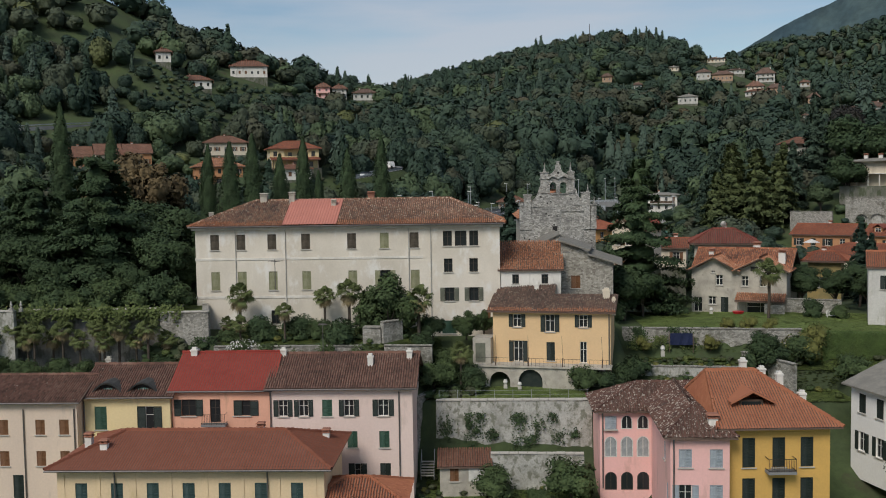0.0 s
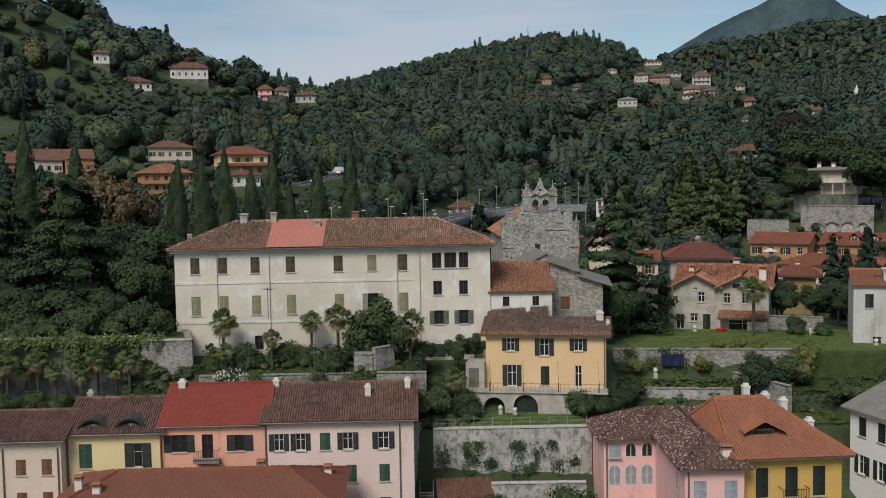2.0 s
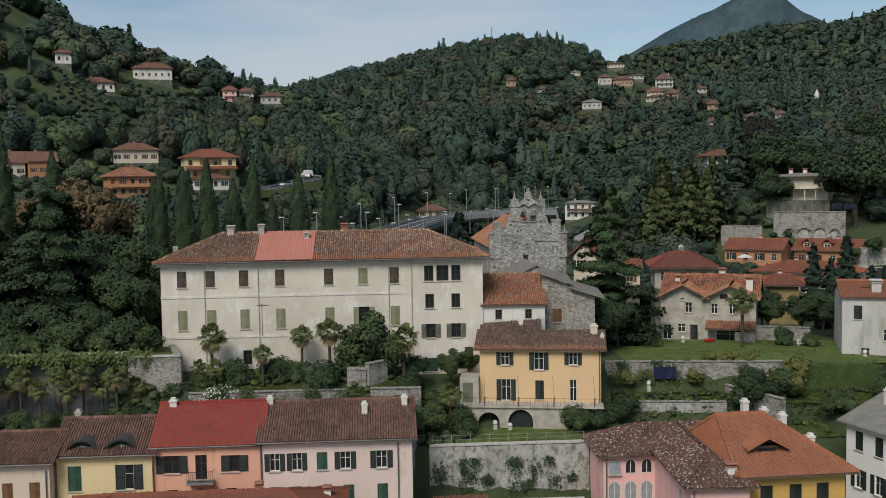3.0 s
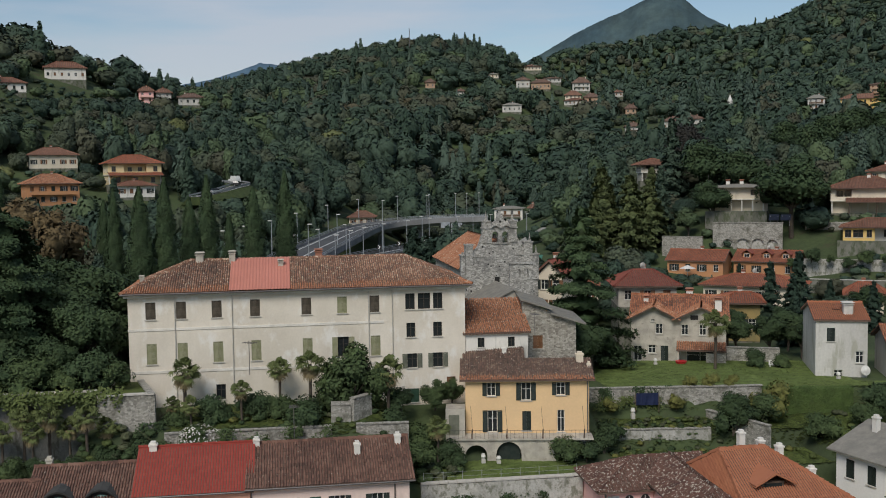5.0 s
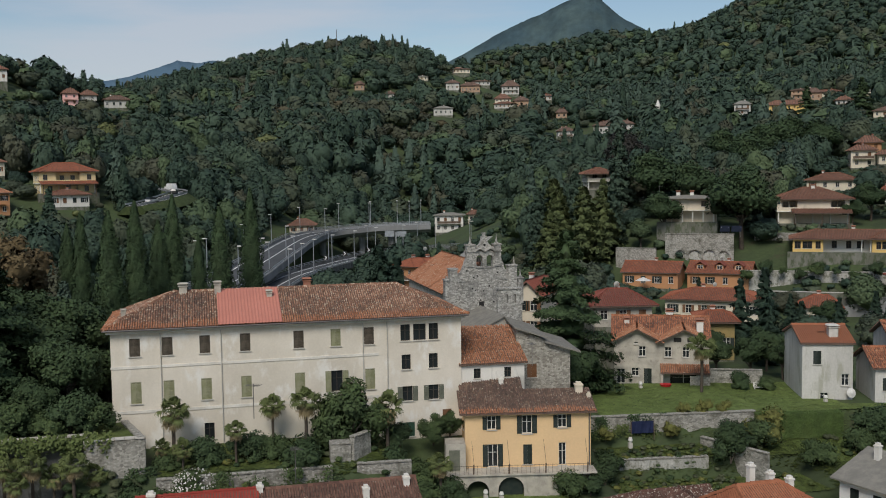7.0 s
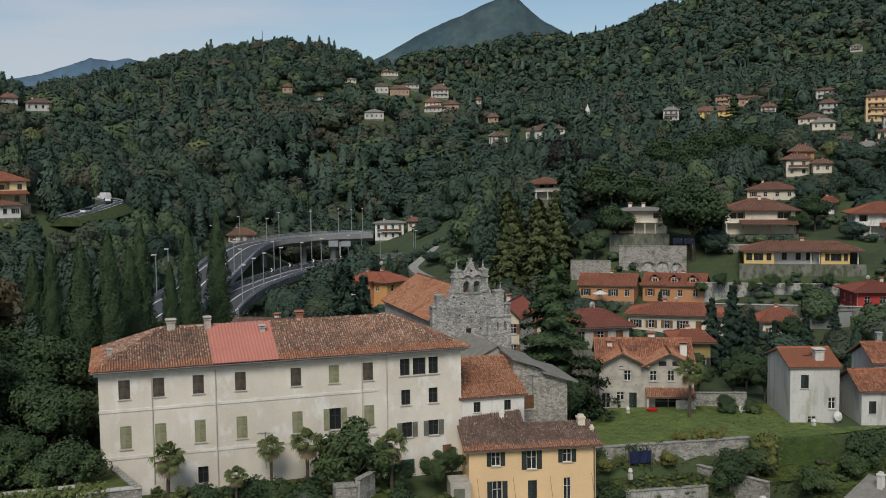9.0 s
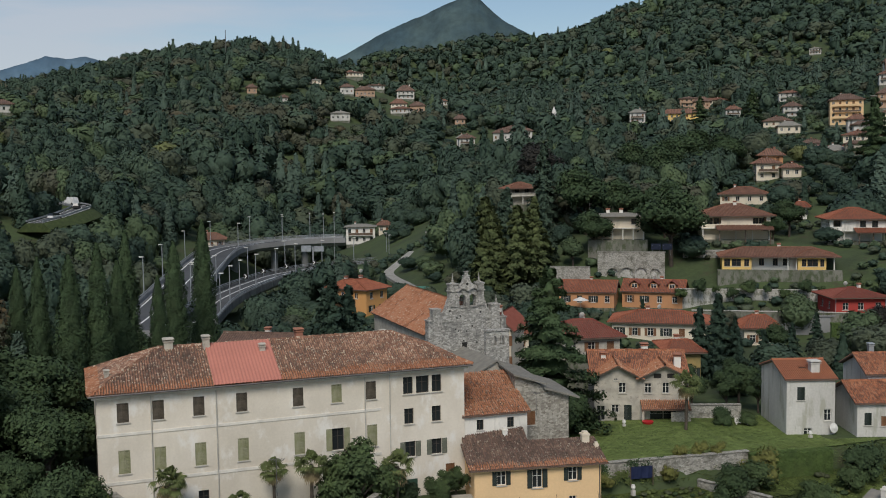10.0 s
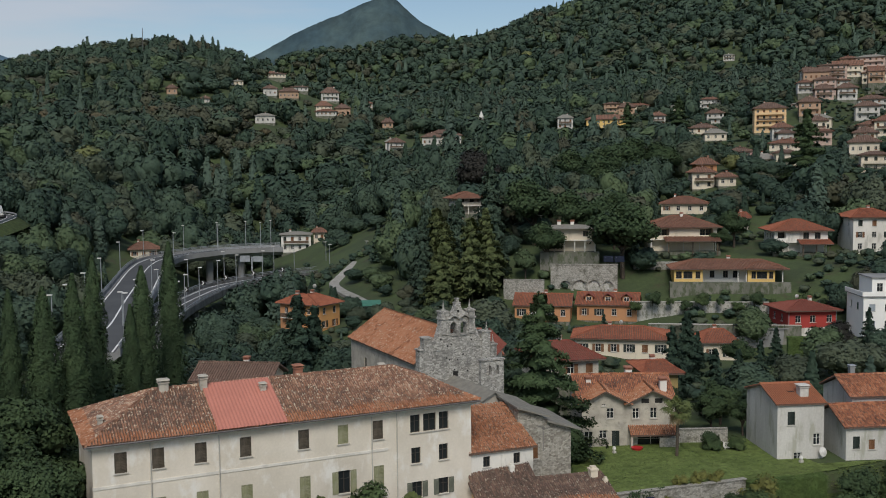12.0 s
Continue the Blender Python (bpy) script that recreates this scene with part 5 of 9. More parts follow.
flat = thing("flat_block", "white flat-roofed modern house with a set-back upper storey", "house", (140.6, 51.6, 4.4), -29)
walls(flat, 10.5, 9, 6.6, M_CLEANWHITE, {"front": [(u, z, 1.1, 1.3, k, M_SHUT_L) for u, k in ((1.6, "s"), (4.4, "g"), (7.4, "s")) for z in (0.9, 4.0)], "left": [(2.5, 4.0, 1.0, 1.3, "g"), (6.0, 4.0, 1.0, 1.3, "s")]}, below=5)
part("roof_slab", boxes((-0.3, 10.8, -0.3, 9.3, 6.604, 6.8)), M_CONC, flat)
part("upper_storey", boxes((2.2, 10.4, 2.0, 8.8, 6.8, 9.9)), M_CLEANWHITE, flat)
for u in (3.6, 6.4, 9.0):
    window(flat, u, 7.4, 1.1, 1.6, "s", M_SHUT_L, m=Matrix.Translation((0, 2.0, 0)), deep=0.04)
part("roof_slab", boxes((2.0, 10.6, 1.7, 9.0, 9.904, 10.1)), M_CONC, flat)
part("parapet", boxes((-0.3, 10.8, -0.3, -0.15, 6.8, 7.6), (-0.3, -0.15, -0.15, 9.3, 6.8, 7.6)), M_CLEANWHITE, flat)
CLEAR.append((145, 53, 8.5))
YARDS.append((139, 44, 8))

# three dormers of the row house
for u in (2.4, 6.4, 10.2):
    dm = part("dormer", boxes((u - 0.8, u + 0.8, 1.2, 4.0, 3.0, 4.75)), M_ORANGEBROWN, dormer_row, "small gabled dormer with a white window")
    window(dm, u, 3.75, 1.1, 0.85, "g", m=Matrix.Translation((0, 1.2, 0)), deep=0.04)
    bm = bmesh.new()
    for s in (-1, 1):
        q = [(u, 0.8, 5.45), (u + s * 1.15, 0.8, 4.62), (u + s * 1.15, 4.4, 4.62), (u, 4.4, 5.45)]
        top = [bm.verts.new(p) for p in q]
        bot = [bm.verts.new((p[0], p[1], p[2] - 0.14)) for p in q]
        bm.faces.new(top)
        bm.faces.new(bot[::-1])
        for i in range(4):
            bm.faces.new((top[i], bot[i], bot[(i + 1) % 4], top[(i + 1) % 4]))
    part("dormer_roof", bm, T_BROWNRED, dm)
def axis_steps(*spans):
    out = [np.arange(a, b, s) for a, b, s in spans]
    return np.concatenate(out + [[spans[-1][1]]])


gx = axis_steps((-1500, -300, 60), (-300, -30, 9), (-30, 95, 0.9), (95, 420, 7), (420, 2100, 40))
gy = axis_steps((-1200, -60, 60), (-60, -20, 4), (-20, 3, 0.45), (3, 110, 2.5), (110, 500, 8), (500, 2400, 35))
GX, GY = np.meshgrid(gx, gy)
rng = np.random.default_rng(4)
GZ = ground_height(GX, GY)
nx, ny = len(gx), len(gy)
idx = np.arange(nx * ny).reshape(ny, nx)
gf = np.stack([idx[:-1, :-1], idx[:-1, 1:], idx[1:, 1:], idx[1:, :-1]], -1).reshape(-1, 4)
M_GROUND = surface("meadow_and_soil", (0.066, 0.092, 0.036), (0.046, 0.062, 0.030), 0.09, 1.5, bump=0.5, dirt=(0.060, 0.052, 0.034), dirt_at=0.62, grain=0.2)
ground = new("ground", quads("ground", np.stack([GX, GY, GZ], -1).reshape(-1, 3), gf, [M_GROUND], smooth=True))
tagged(ground, "grassy sloping valley ground with bare soil patches", "ground", kind="structure")

# ---------------------------------------------------------------- plants


def leaf_quads(c, nrm, size, rng, slim=0.6, spread=0.45):
    """Small pointed leaves (triangles) at c with about the normals nrm."""
    k = len(c)
    nrm = nrm + rng.normal(0, spread, (k, 3))
    nrm /= np.linalg.norm(nrm, axis=1, keepdims=True) + 1e-9
    a = np.cross(nrm, rng.normal(0, 1, (k, 3)))
    a /= np.linalg.norm(a, axis=1, keepdims=True) + 1e-9
    b = np.cross(nrm, a)
    s = (np.asarray(size) * rng.uniform(0.7, 1.3, k))[:, None]
    v = np.stack([c + a * s * 1.1, c - a * s * 0.7 + b * s * slim, c - a * s * 0.7 - b * s * slim], 1)
    return v.reshape(-1, 3), np.arange(3 * k).reshape(-1, 3)


def lump(rng, k=2, rough=0.2):
    """An uneven leafy lump: a rounded cube of k by k faces a side, cut into triangles."""
    pts, faces, seen = [], [], {}
    for axis in range(3):
        for s in (0, k):
            for a in range(k):
                for b in range(k):
                    q = []
                    for u, v in ((a, b), (a + 1, b), (a + 1, b + 1), (a, b + 1)):
                        p = [0, 0, 0]
                        p[axis], p[(axis + 1) % 3], p[(axis + 2) % 3] = s, u, v
                        p = tuple(p)
                        if p not in seen:
                            seen[p] = len(pts)
                            pts.append(p)
                        q.append(seen[p])
                    q = q if s else q[::-1]
                    faces += [(q[0], q[1], q[2]), (q[0], q[2], q[3])]
    p = np.tan((np.array(pts, float) * 2 / k - 1) * 0.78)
    p /= np.linalg.norm(p, axis=1, keepdims=True)
    return p * rng.uniform(1 - rough, 1 + rough, (len(p), 1)), np.array(faces)


def blob_crown(rng, n, blobs, leaf, rx=1.0, rz=1.0, low=-0.5, clump=0.45, core=0.66, spread=0.5, fine=2, stand=(0.74, 1.14), rough=0.3):
    """A heap of ragged leafy lumps with many small leaves standing off them; about a unit in radius, centred at the origin."""
    cs, rs = [], []
    for i in range(blobs):
        v = rng.normal(0, 1, 3)
        v /= np.linalg.norm(v)
        k = rng.uniform(0.35, 0.8) if i else 0
        cs.append(v * k * (rx, rx, rz))
        rs.append(rng.uniform(0.55, 1.25) * clump)
    cs, rs = np.array(cs), np.array(rs)
    pick = rng.choice(blobs, n, p=rs**2 / (rs**2).sum())
    v = rng.normal(0, 1, (n, 3))
    v[:, 2] = np.abs(v[:, 2]) * np.where(rng.random(n) < 0.8, 1, -1)
    v /= np.linalg.norm(v, axis=1, keepdims=True)
    c = cs[pick] + v * rs[pick][:, None] * rng.uniform(*stand, n)[:, None]
    keep = c[:, 2] > low
    out = c / (np.linalg.norm(c, axis=1, keepdims=True) + 1e-6)
    pieces = [leaf_quads(c[keep], (0.8 * v + 0.25 * out + (0, 0, 0.3))[keep], leaf, rng, 0.75, spread)]
    for q, r in zip(cs, rs):
        p, f = lump(rng, fine, rough)
        p = q + p * r * core
        p[:, 2] = np.maximum(p[:, 2], low)
        pieces.append((p, f))
    return merge(pieces)


def conifer_crown(rng, tiers, per, leaf, spread=0.30, droop=0.12, top=1.0, bottom=0.08, round_top=0.8):
    """Whorls of flat drooping sprays on a unit-high stem."""
    cs, ns = [], []
    for i in range(tiers):
        z = bottom + (top - bottom) * (i + rng.uniform(0, 0.6)) / tiers
        reach = spread * (1 - min(1.0, (z - bottom) / (top - bottom))) ** round_top + 0.02
        arms = max(5, int(9 * reach / spread))
        for a in rng.uniform(0, 2 * math.pi, arms):
            long = reach * rng.uniform(0.65, 1.1)
            t = rng.uniform(0.1, 1, per) ** 0.7
            side = rng.normal(0, 0.16, per) * long * (1.1 - t * 0.6)
            d, s = np.array([math.cos(a), math.sin(a)]), np.array([-math.sin(a), math.cos(a)])
            xy = d * (t * long)[:, None] + s * side[:, None]
            cs.append(np.c_[xy, z - droop * t**1.5 * long / spread * 0.5 + rng.normal(0, 0.011, per)])
            ns.append(np.tile((d[0] * 0.6, d[1] * 0.6, 0.9), (per, 1)))
    return leaf_quads(np.concatenate(cs), np.concatenate(ns), leaf, rng, 0.5)


def cone_crown(rng, n, width=0.2):
    """A pointed conifer, a unit high: whorls of drooping tufts round a slim ragged core."""
    pieces = []
    tiers = 5
    for i in range(tiers):
        p, f = lump(rng, 1, 0.15)
        w = width * 0.8 * (1 - i / tiers * 0.85)
        pieces.append((p * (w, w, 0.2) + (0, 0, 0.14 + i * 0.17), f))
    z = rng.uniform(0, 1, n) ** 1.25
    a = rng.uniform(0, 6.28, n)
    whorl = 0.8 + 0.3 * np.abs(np.sin(z * 19 + a * 0.5))
    r = width * (1.06 - z) * whorl * rng.uniform(0.7, 1.12, n)
    c = np.c_[np.cos(a) * r, np.sin(a) * r, 0.05 + 0.95 * z]
    pieces.append(leaf_quads(c, np.c_[np.cos(a), np.sin(a), np.full(n, 0.75)], 0.052, rng, 0.55, 0.35))
    v, f = merge(pieces)
    return v, f, facing(v, f, (0, 0, 0.35), np.array((width, width, 0.6)), 0.6)


def tuft_crown(rng, n, boughs, leaf, fine=2):
    """A woodland crown of about a unit radius: uneven swelling boughs with small leaf tufts lying close on their outer faces."""
    cs, rs = [np.zeros(3)], [rng.uniform(0.66, 0.8)]
    for i in range(boughs - 1):
        a, e = i * 2.4 + rng.uniform(-0.6, 0.6), rng.uniform(-0.3, 1.25)
        k = rng.uniform(0.42, 0.66)
        cs.append(np.array([math.cos(a) * math.cos(e), math.sin(a) * math.cos(e), math.sin(e)]) * k)
        rs.append(rng.uniform(0.3, 0.52))
    cs, rs = np.array(cs), np.array(rs)
    pieces, soft = [], []
    for q, r in zip(cs, rs):
        p, f = lump(rng, fine, 0.2)
        pieces.append((q + p * r * 0.9, f))
        soft.append(unit(unit(p) * 0.75 + 0.25 * unit(q + p * r) + rng.normal(0, 0.24, p.shape) + (0, 0, 0.15)))
    m = n * 5
    pick = rng.choice(boughs, m, p=rs**2 / (rs**2).sum())
    v = rng.normal(0, 1, (m, 3))
    v[:, 2] = np.abs(v[:, 2]) * np.where(rng.random(m) < 0.75, 1, -1)
    v = unit(v)
    c = cs[pick] + v * rs[pick][:, None] * rng.uniform(0.84, 1.1, m)[:, None]
    inner = (np.linalg.norm(c[:, None] - cs[None], axis=2) < rs[None] * 0.82).any(1)
    ok = np.where(~inner & (c[:, 2] > -0.75))[0][:n]
    c, v = c[ok], v[ok]
    turned = unit(0.75 * v + 0.25 * unit(c) + (0, 0, 0.15))
    pieces.append(leaf_quads(c, turned, leaf, rng, 0.9, 0.34))
    soft.append(np.repeat(unit(turned + rng.normal(0, 0.22, turned.shape)), 3, axis=0))
    return (*merge(pieces), np.concatenate(soft))


def wood(stem, limbs=()):
    bm = bmesh.new()
    for a, b, r0, r1 in (*stem, *limbs):
        tube(bm, a, b, r0, r1, 7)
    return bm


def mesh_of(name, bm, mat):
    me = bpy.data.meshes.new(name)
    bm.to_mesh(me)
    bm.free()
    me.materials.append(mat)
    return me


def tree_proto(name, label, category, crown, leafmat, stem, limbs=(), bark=None, share=0.45):
    ob = thing(name, label, category)
    part("trunk", mesh_of("trunk", wood(stem, limbs), bark or M_TRUNK), None, ob)
    v, f = crown
    low, top = v.min(0), v.max(0)
    part("crown", quads("crown", v, f, [leafmat], smooth=True, normals=facing(v, f, (0, 0, low[2] * 0.6 + top[2] * 0.4), np.maximum(top - low, 0.1), share) if share else None), None, ob)
    return ob


def broad_tree(name, label, leafmat, h, r, n, leaf, seed, blobs=26, clump=0.36, low=-0.55, trunk=0.25):
    rng = np.random.default_rng(seed)
    v, f = blob_crown(rng, n, blobs, leaf / r, 1.0, 1.0, low, clump, fine=3, rough=0.2)
    rz = h * (1 - trunk) / 2
    v = v * (r, r, rz) + (0, 0, h - rz * 1.02)
    limbs = []
    for i in range(7):
        a = rng.uniform(0, 6.28)
        z = h * rng.uniform(0.22, 0.5)
        limbs.append(((0, 0, z), (math.cos(a) * r * 0.6, math.sin(a) * r * 0.6, z + h * 0.28), 0.035 * r + 0.03, 0.02))
    stem = [((0, 0, -0.6), (0.05 * r, 0, h * 0.4), 0.05 * r + 0.08, 0.045 * r + 0.04), ((0.05 * r, 0, h * 0.4), (0, 0.04 * r, h * 0.8), 0.045 * r + 0.04, 0.02)]
    return tree_proto(name, label, "tree", (v, f), leafmat, stem, limbs)


def conifer_tree(name, label, leafmat, h, spread, tiers, per, leaf, seed, droop=0.12, bottom=0.1, round_top=0.8):
    rng = np.random.default_rng(seed)
    v, f = conifer_crown(rng, tiers, per, leaf / h, spread / h, droop, 1.0, bottom, round_top)
    pieces = [(v, f)]
    for i in range(9):
        z = bottom + 0.04 + (0.92 - bottom) * i / 9
        w = spread / h * 0.34 * (1 - (z - bottom) / (1 - bottom)) ** round_top + 0.008
        p, q = lump(rng, 3, 0.25)
        pieces.append((p * (w, w, 0.055) + (0, 0, z), q))
    v, f = merge(pieces)
    return tree_proto(name, label, "tree", (v * h, f), leafmat, [((0, 0, -0.6), (0, 0, h * 0.97), 0.03 * h * 0.6 + 0.05, 0.03)])


def cypress_tree(h, r, n, seed, leaf=0.22):
    rng = np.random.default_rng(seed)
    t = rng.uniform(0.04, 1, n)
    prof = np.minimum(1, t / 0.2 + 0.3) * np.clip(1 - (np.maximum(t - 0.1, 0) / 0.9) ** 2.2, 0.03, 1) ** 0.75
    a = rng.uniform(0, 6.28, n)
    uneven = 1 + 0.14 * np.sin(a * 3 + t * 21 + seed) + 0.10 * np.sin(a * 5 - t * 47)
    rr = r * prof * uneven * rng.uniform(0.82, 1.06, n)
    c = np.c_[np.cos(a) * rr, np.sin(a) * rr, t * h]
    nr = np.c_[np.cos(a), np.sin(a), np.full(n, 0.35)]
    pieces = [leaf_quads(c, nr, leaf, rng, 0.5)]
    for i in range(9):
        z = 0.06 + i * 0.098
        w = r * 0.74 * min(1, z / 0.2 + 0.3) * max(0.05, 1 - (max(z - 0.1, 0) / 0.9) ** 2.2) ** 0.75
        p, q = lump(rng, 3, 0.14)
        pieces.append((p * (w, w, h * 0.085) + (0, 0, z * h), q))
    v, f = merge(pieces)
    return tree_proto("cypress", "tall slender dark green columnar cypress", "tree", (v, f), N_DEEP, [((0, 0, -0.6), (0, 0, h * 0.9), 0.25, 0.04)])


def palm_tree(h, r, seed, fans=54, label="fan palm with a shaggy trunk and a round head of fronds"):
    rng = np.random.default_rng(seed)
    heads = [[], []]
    for i in range(fans):
        a = rng.uniform(0, 6.28)
        dead = i > fans * 0.72
        el = rng.uniform(-1.25, -0.6) if dead else rng.uniform(-0.55, 1.45)
        d = np.array([math.cos(a) * math.cos(el), math.sin(a) * math.cos(el), math.sin(el)])
        c = np.array([0, 0, h]) + d * r * (rng.uniform(0.25, 0.5) if dead else rng.uniform(0.42, 0.66))
        side = np.cross(d, (0, 0, 1.0))
        side /= np.linalg.norm(side) + 1e-9
        up = np.cross(side, d)
        for b in np.linspace(-1.9, 1.9, 15):
            reach = r * rng.uniform(0.34, 0.44)
            ray = d * math.cos(b) + side * math.sin(b)
            tip = c + reach * ray - np.array([0, 0, (0.16 + 0.1 * abs(math.sin(b))) * r])
            w = np.cross(ray, up) * 0.035 * r
            mid = c + reach * 0.55 * ray + up * 0.02
            heads[dead].append([c, mid + w, tip, mid - w])
    ob = thing("palm", label, "palm")
    bm = wood([((0, 0, -0.4), (0.05, 0, h * 0.55), 0.15, 0.14), ((0.05, 0, h * 0.55), (0, 0, h), 0.14, 0.18)])
    part("trunk", mesh_of("trunk", bm, M_TRUNK), None, ob)
    for blades, name, mat in ((heads[0], "crown", M_PALM), (heads[1], "dead_fronds", M_DEAD)):
        v = np.array(blades).reshape(-1, 3)
        part(name, quads(name, v, np.arange(len(v)).reshape(-1, 4), [mat]), None, ob)
    return ob


M_PALM = leaf_material("palm_fronds", (0.075, 0.095, 0.034), (0.115, 0.138, 0.048), (0.165, 0.185, 0.066), 0.3)
M_DEAD = surface("dry_fronds", (0.34, 0.27, 0.15), (0.22, 0.17, 0.09), 2.0, 9.0, bump=0.2)


def shrub(name, label, leafmat, r, rz, n, leaf, seed, category="shrub", blobs=14):
    rng = np.random.default_rng(seed)
    v, f = blob_crown(rng, n, blobs, leaf / r, 1.0, 1.0, -0.7, 0.45, fine=3, rough=0.2)
    ob = thing(name, label, category)
    v = v * (r, r, rz) + (0, 0, rz * 0.62)
    part("crown", quads("crown", v, f, [leafmat], smooth=True, normals=facing(v, f, (0, 0, 0.3 * rz), np.array((r, r, rz)), 0.4)), None, ob)
    part("stem", mesh_of("stem", wood([((0, 0, -0.3), (0.1 * r, 0, rz), 0.06, 0.02), ((0, 0, -0.3), (-0.3 * r, 0.2 * r, rz * 0.9), 0.05, 0.02)]), M_TRUNK), None, ob)
    return ob


def put(proto, x, y, s=1.0, turn=0.0, z=None, first={}):
    """A copy of a plant on the ground; the first use moves the plant itself."""
    m = pose(x, y, gz(x, y) - 0.05 if z is None else z, 0, 0, turn)
    if proto.name not in first:
        first[proto.name] = 1
        proto.scale = (s, s, s)
        proto.matrix_basis = m @ Matrix.Diagonal((s, s, s, 1))
        return proto
    ob = copy_thing(proto, m)
    ob.scale = (s, s, s)
    return ob


def forest(name, label, area, spacing, height, leaves, boughs, leaf, seed, conifers=0.06, mix=(6, 6, 1.6, 1.6, 0.6, 0.08), lots=14, yards=False, greens=None):
    """One stretch of woods, joined: crowns of very uneven size and height, in drifts of their own greens."""
    rng = np.random.default_rng(seed)
    protos = [tuft_crown(rng, leaves, boughs + i % 2, leaf) for i in range(lots)]
    cones = [cone_crown(rng, int(leaves * 1.1), rng.uniform(0.17, 0.30)) for i in range(6)]
    x0, x1, y0, y1 = area[:4]
    xs, ys = np.meshgrid(np.arange(x0, x1, spacing), np.arange(y0, y1, spacing))
    xs = xs.ravel() + rng.uniform(-0.5, 0.5, xs.size) * spacing
    ys = ys.ravel() + rng.uniform(-0.5, 0.5, ys.size) * spacing
    ok = area[4](xs, ys)
    if greens is not None:
        pass
    elif yards:
        inside = np.zeros(len(xs), bool)
        for cx, cy, cr in YARDS:
            inside |= (xs - cx) ** 2 + (ys - cy) ** 2 < cr * cr
        ok &= inside
    else:
        for cx, cy, cr in YARDS + MEADOWS:
            ok &= (xs - cx) ** 2 + (ys - cy) ** 2 > cr * cr
        # the slopes that fall away behind the crests are thinner
        u, v = (xs - 10) / np.hypot(xs - 10, ys + 95), (ys + 95) / np.hypot(xs - 10, ys + 95)
        fall = ground_height(xs + 12 * u, ys + 12 * v) - ground_height(xs, ys)
        ok &= (fall > -0.8) | (rng.random(len(xs)) < 0.35)
    for cx, cy, cr in CLEAR if greens is None else ():
        ok &= (xs - cx) ** 2 + (ys - cy) ** 2 > cr * cr
    xs, ys = xs[ok], ys[ok]
    zs = ground_height(xs, ys)
    low = np.zeros(len(xs), bool)
    for cx, cy, cr in LOWS:
        low |= (xs - cx) ** 2 + (ys - cy) ** 2 < cr * cr
    vs, fs, ns, mi, o = [], [], [], [], 0
    p = np.array(mix) / sum(mix)
    woods = bool(conifers) and not yards
    for x, y, z, short in zip(xs, ys, zs, low):
        patch = noise.noise(Vector((x * 0.011, y * 0.011, seed)))
        drift = noise.noise(Vector((x * 0.03, y * 0.03, seed + 7.7)))
        tall = math.exp(rng.normal(0, 0.2)) * (1 + 0.35 * drift) if woods else rng.uniform(0.7, 1.2)
        tall = min(tall, 1.5) * (0.5 if short and woods else 1.0)
        if conifers and rng.random() < conifers * (2.2 if patch > 0.1 else 0.5):
            (v, f, n), m = cones[rng.integers(len(cones))], N_BLUE if rng.random() < 0.55 else N_DARK
            hh = height * min(1.75, tall * rng.uniform(1.1, 1.5))
            s, zz = np.array([hh, hh, hh]), z - 0.3
        else:
            v, f, n = protos[rng.integers(lots)]
            hh = height * tall
            rr = min(spacing * rng.uniform(0.55, 0.95) * (0.6 + 0.4 * tall), hh * 0.8)
            s = np.array([rr * rng.uniform(0.85, 1.15), rr, min(hh * rng.uniform(0.48, 0.62), rr * 1.7)])
            zz = z + hh - s[2] * 0.98
            m = rng.choice(len(p), p=p)
            if woods and drift > 0.12 and rng.random() < 0.75:
                m = L_DARK if patch > 0 else L_MID
            elif woods and drift < -0.2 and rng.random() < 0.6:
                m = L_OLIVE if patch < 0 else L_LIGHT
            if woods and x < -25 and y < 345 and rng.random() < 0.45:
                m = rng.choice((L_LIGHT, L_OLIVE, L_LIGHT, L_YEL if drift < -0.25 else L_OLIVE))
            if woods and math.hypot((x - 105) / 85, (y - 505) / 60) < rng.uniform(0.4, 1.15):
                m = rng.choice((L_RUST, L_RUST, L_RUST, L_OLIVE, L_OLIVE, L_BROWN, L_DARK))
            elif woods and 0.2 < patch and rng.random() < 0.2:
                m = L_RUST
        a = rng.uniform(0, 6.28)
        w = v * s
        ca, sa = math.cos(a), math.sin(a)
        vs.append(np.stack([w[:, 0] * ca - w[:, 1] * sa + x, w[:, 0] * sa + w[:, 1] * ca + y, w[:, 2] + zz], -1))
        w = n / s
        ns.append(unit(np.stack([w[:, 0] * ca - w[:, 1] * sa, w[:, 0] * sa + w[:, 1] * ca, w[:, 2]], -1)))
        fs.append(f + o)
        o += len(v)
        mi.append(np.full(len(f), m))
    ob = new(name, quads(name, np.concatenate(vs), np.concatenate(fs), greens or HAZY_GREENS, np.concatenate(mi), True, np.concatenate(ns)))
    return tagged(ob, label, "woods", kind="stuff")

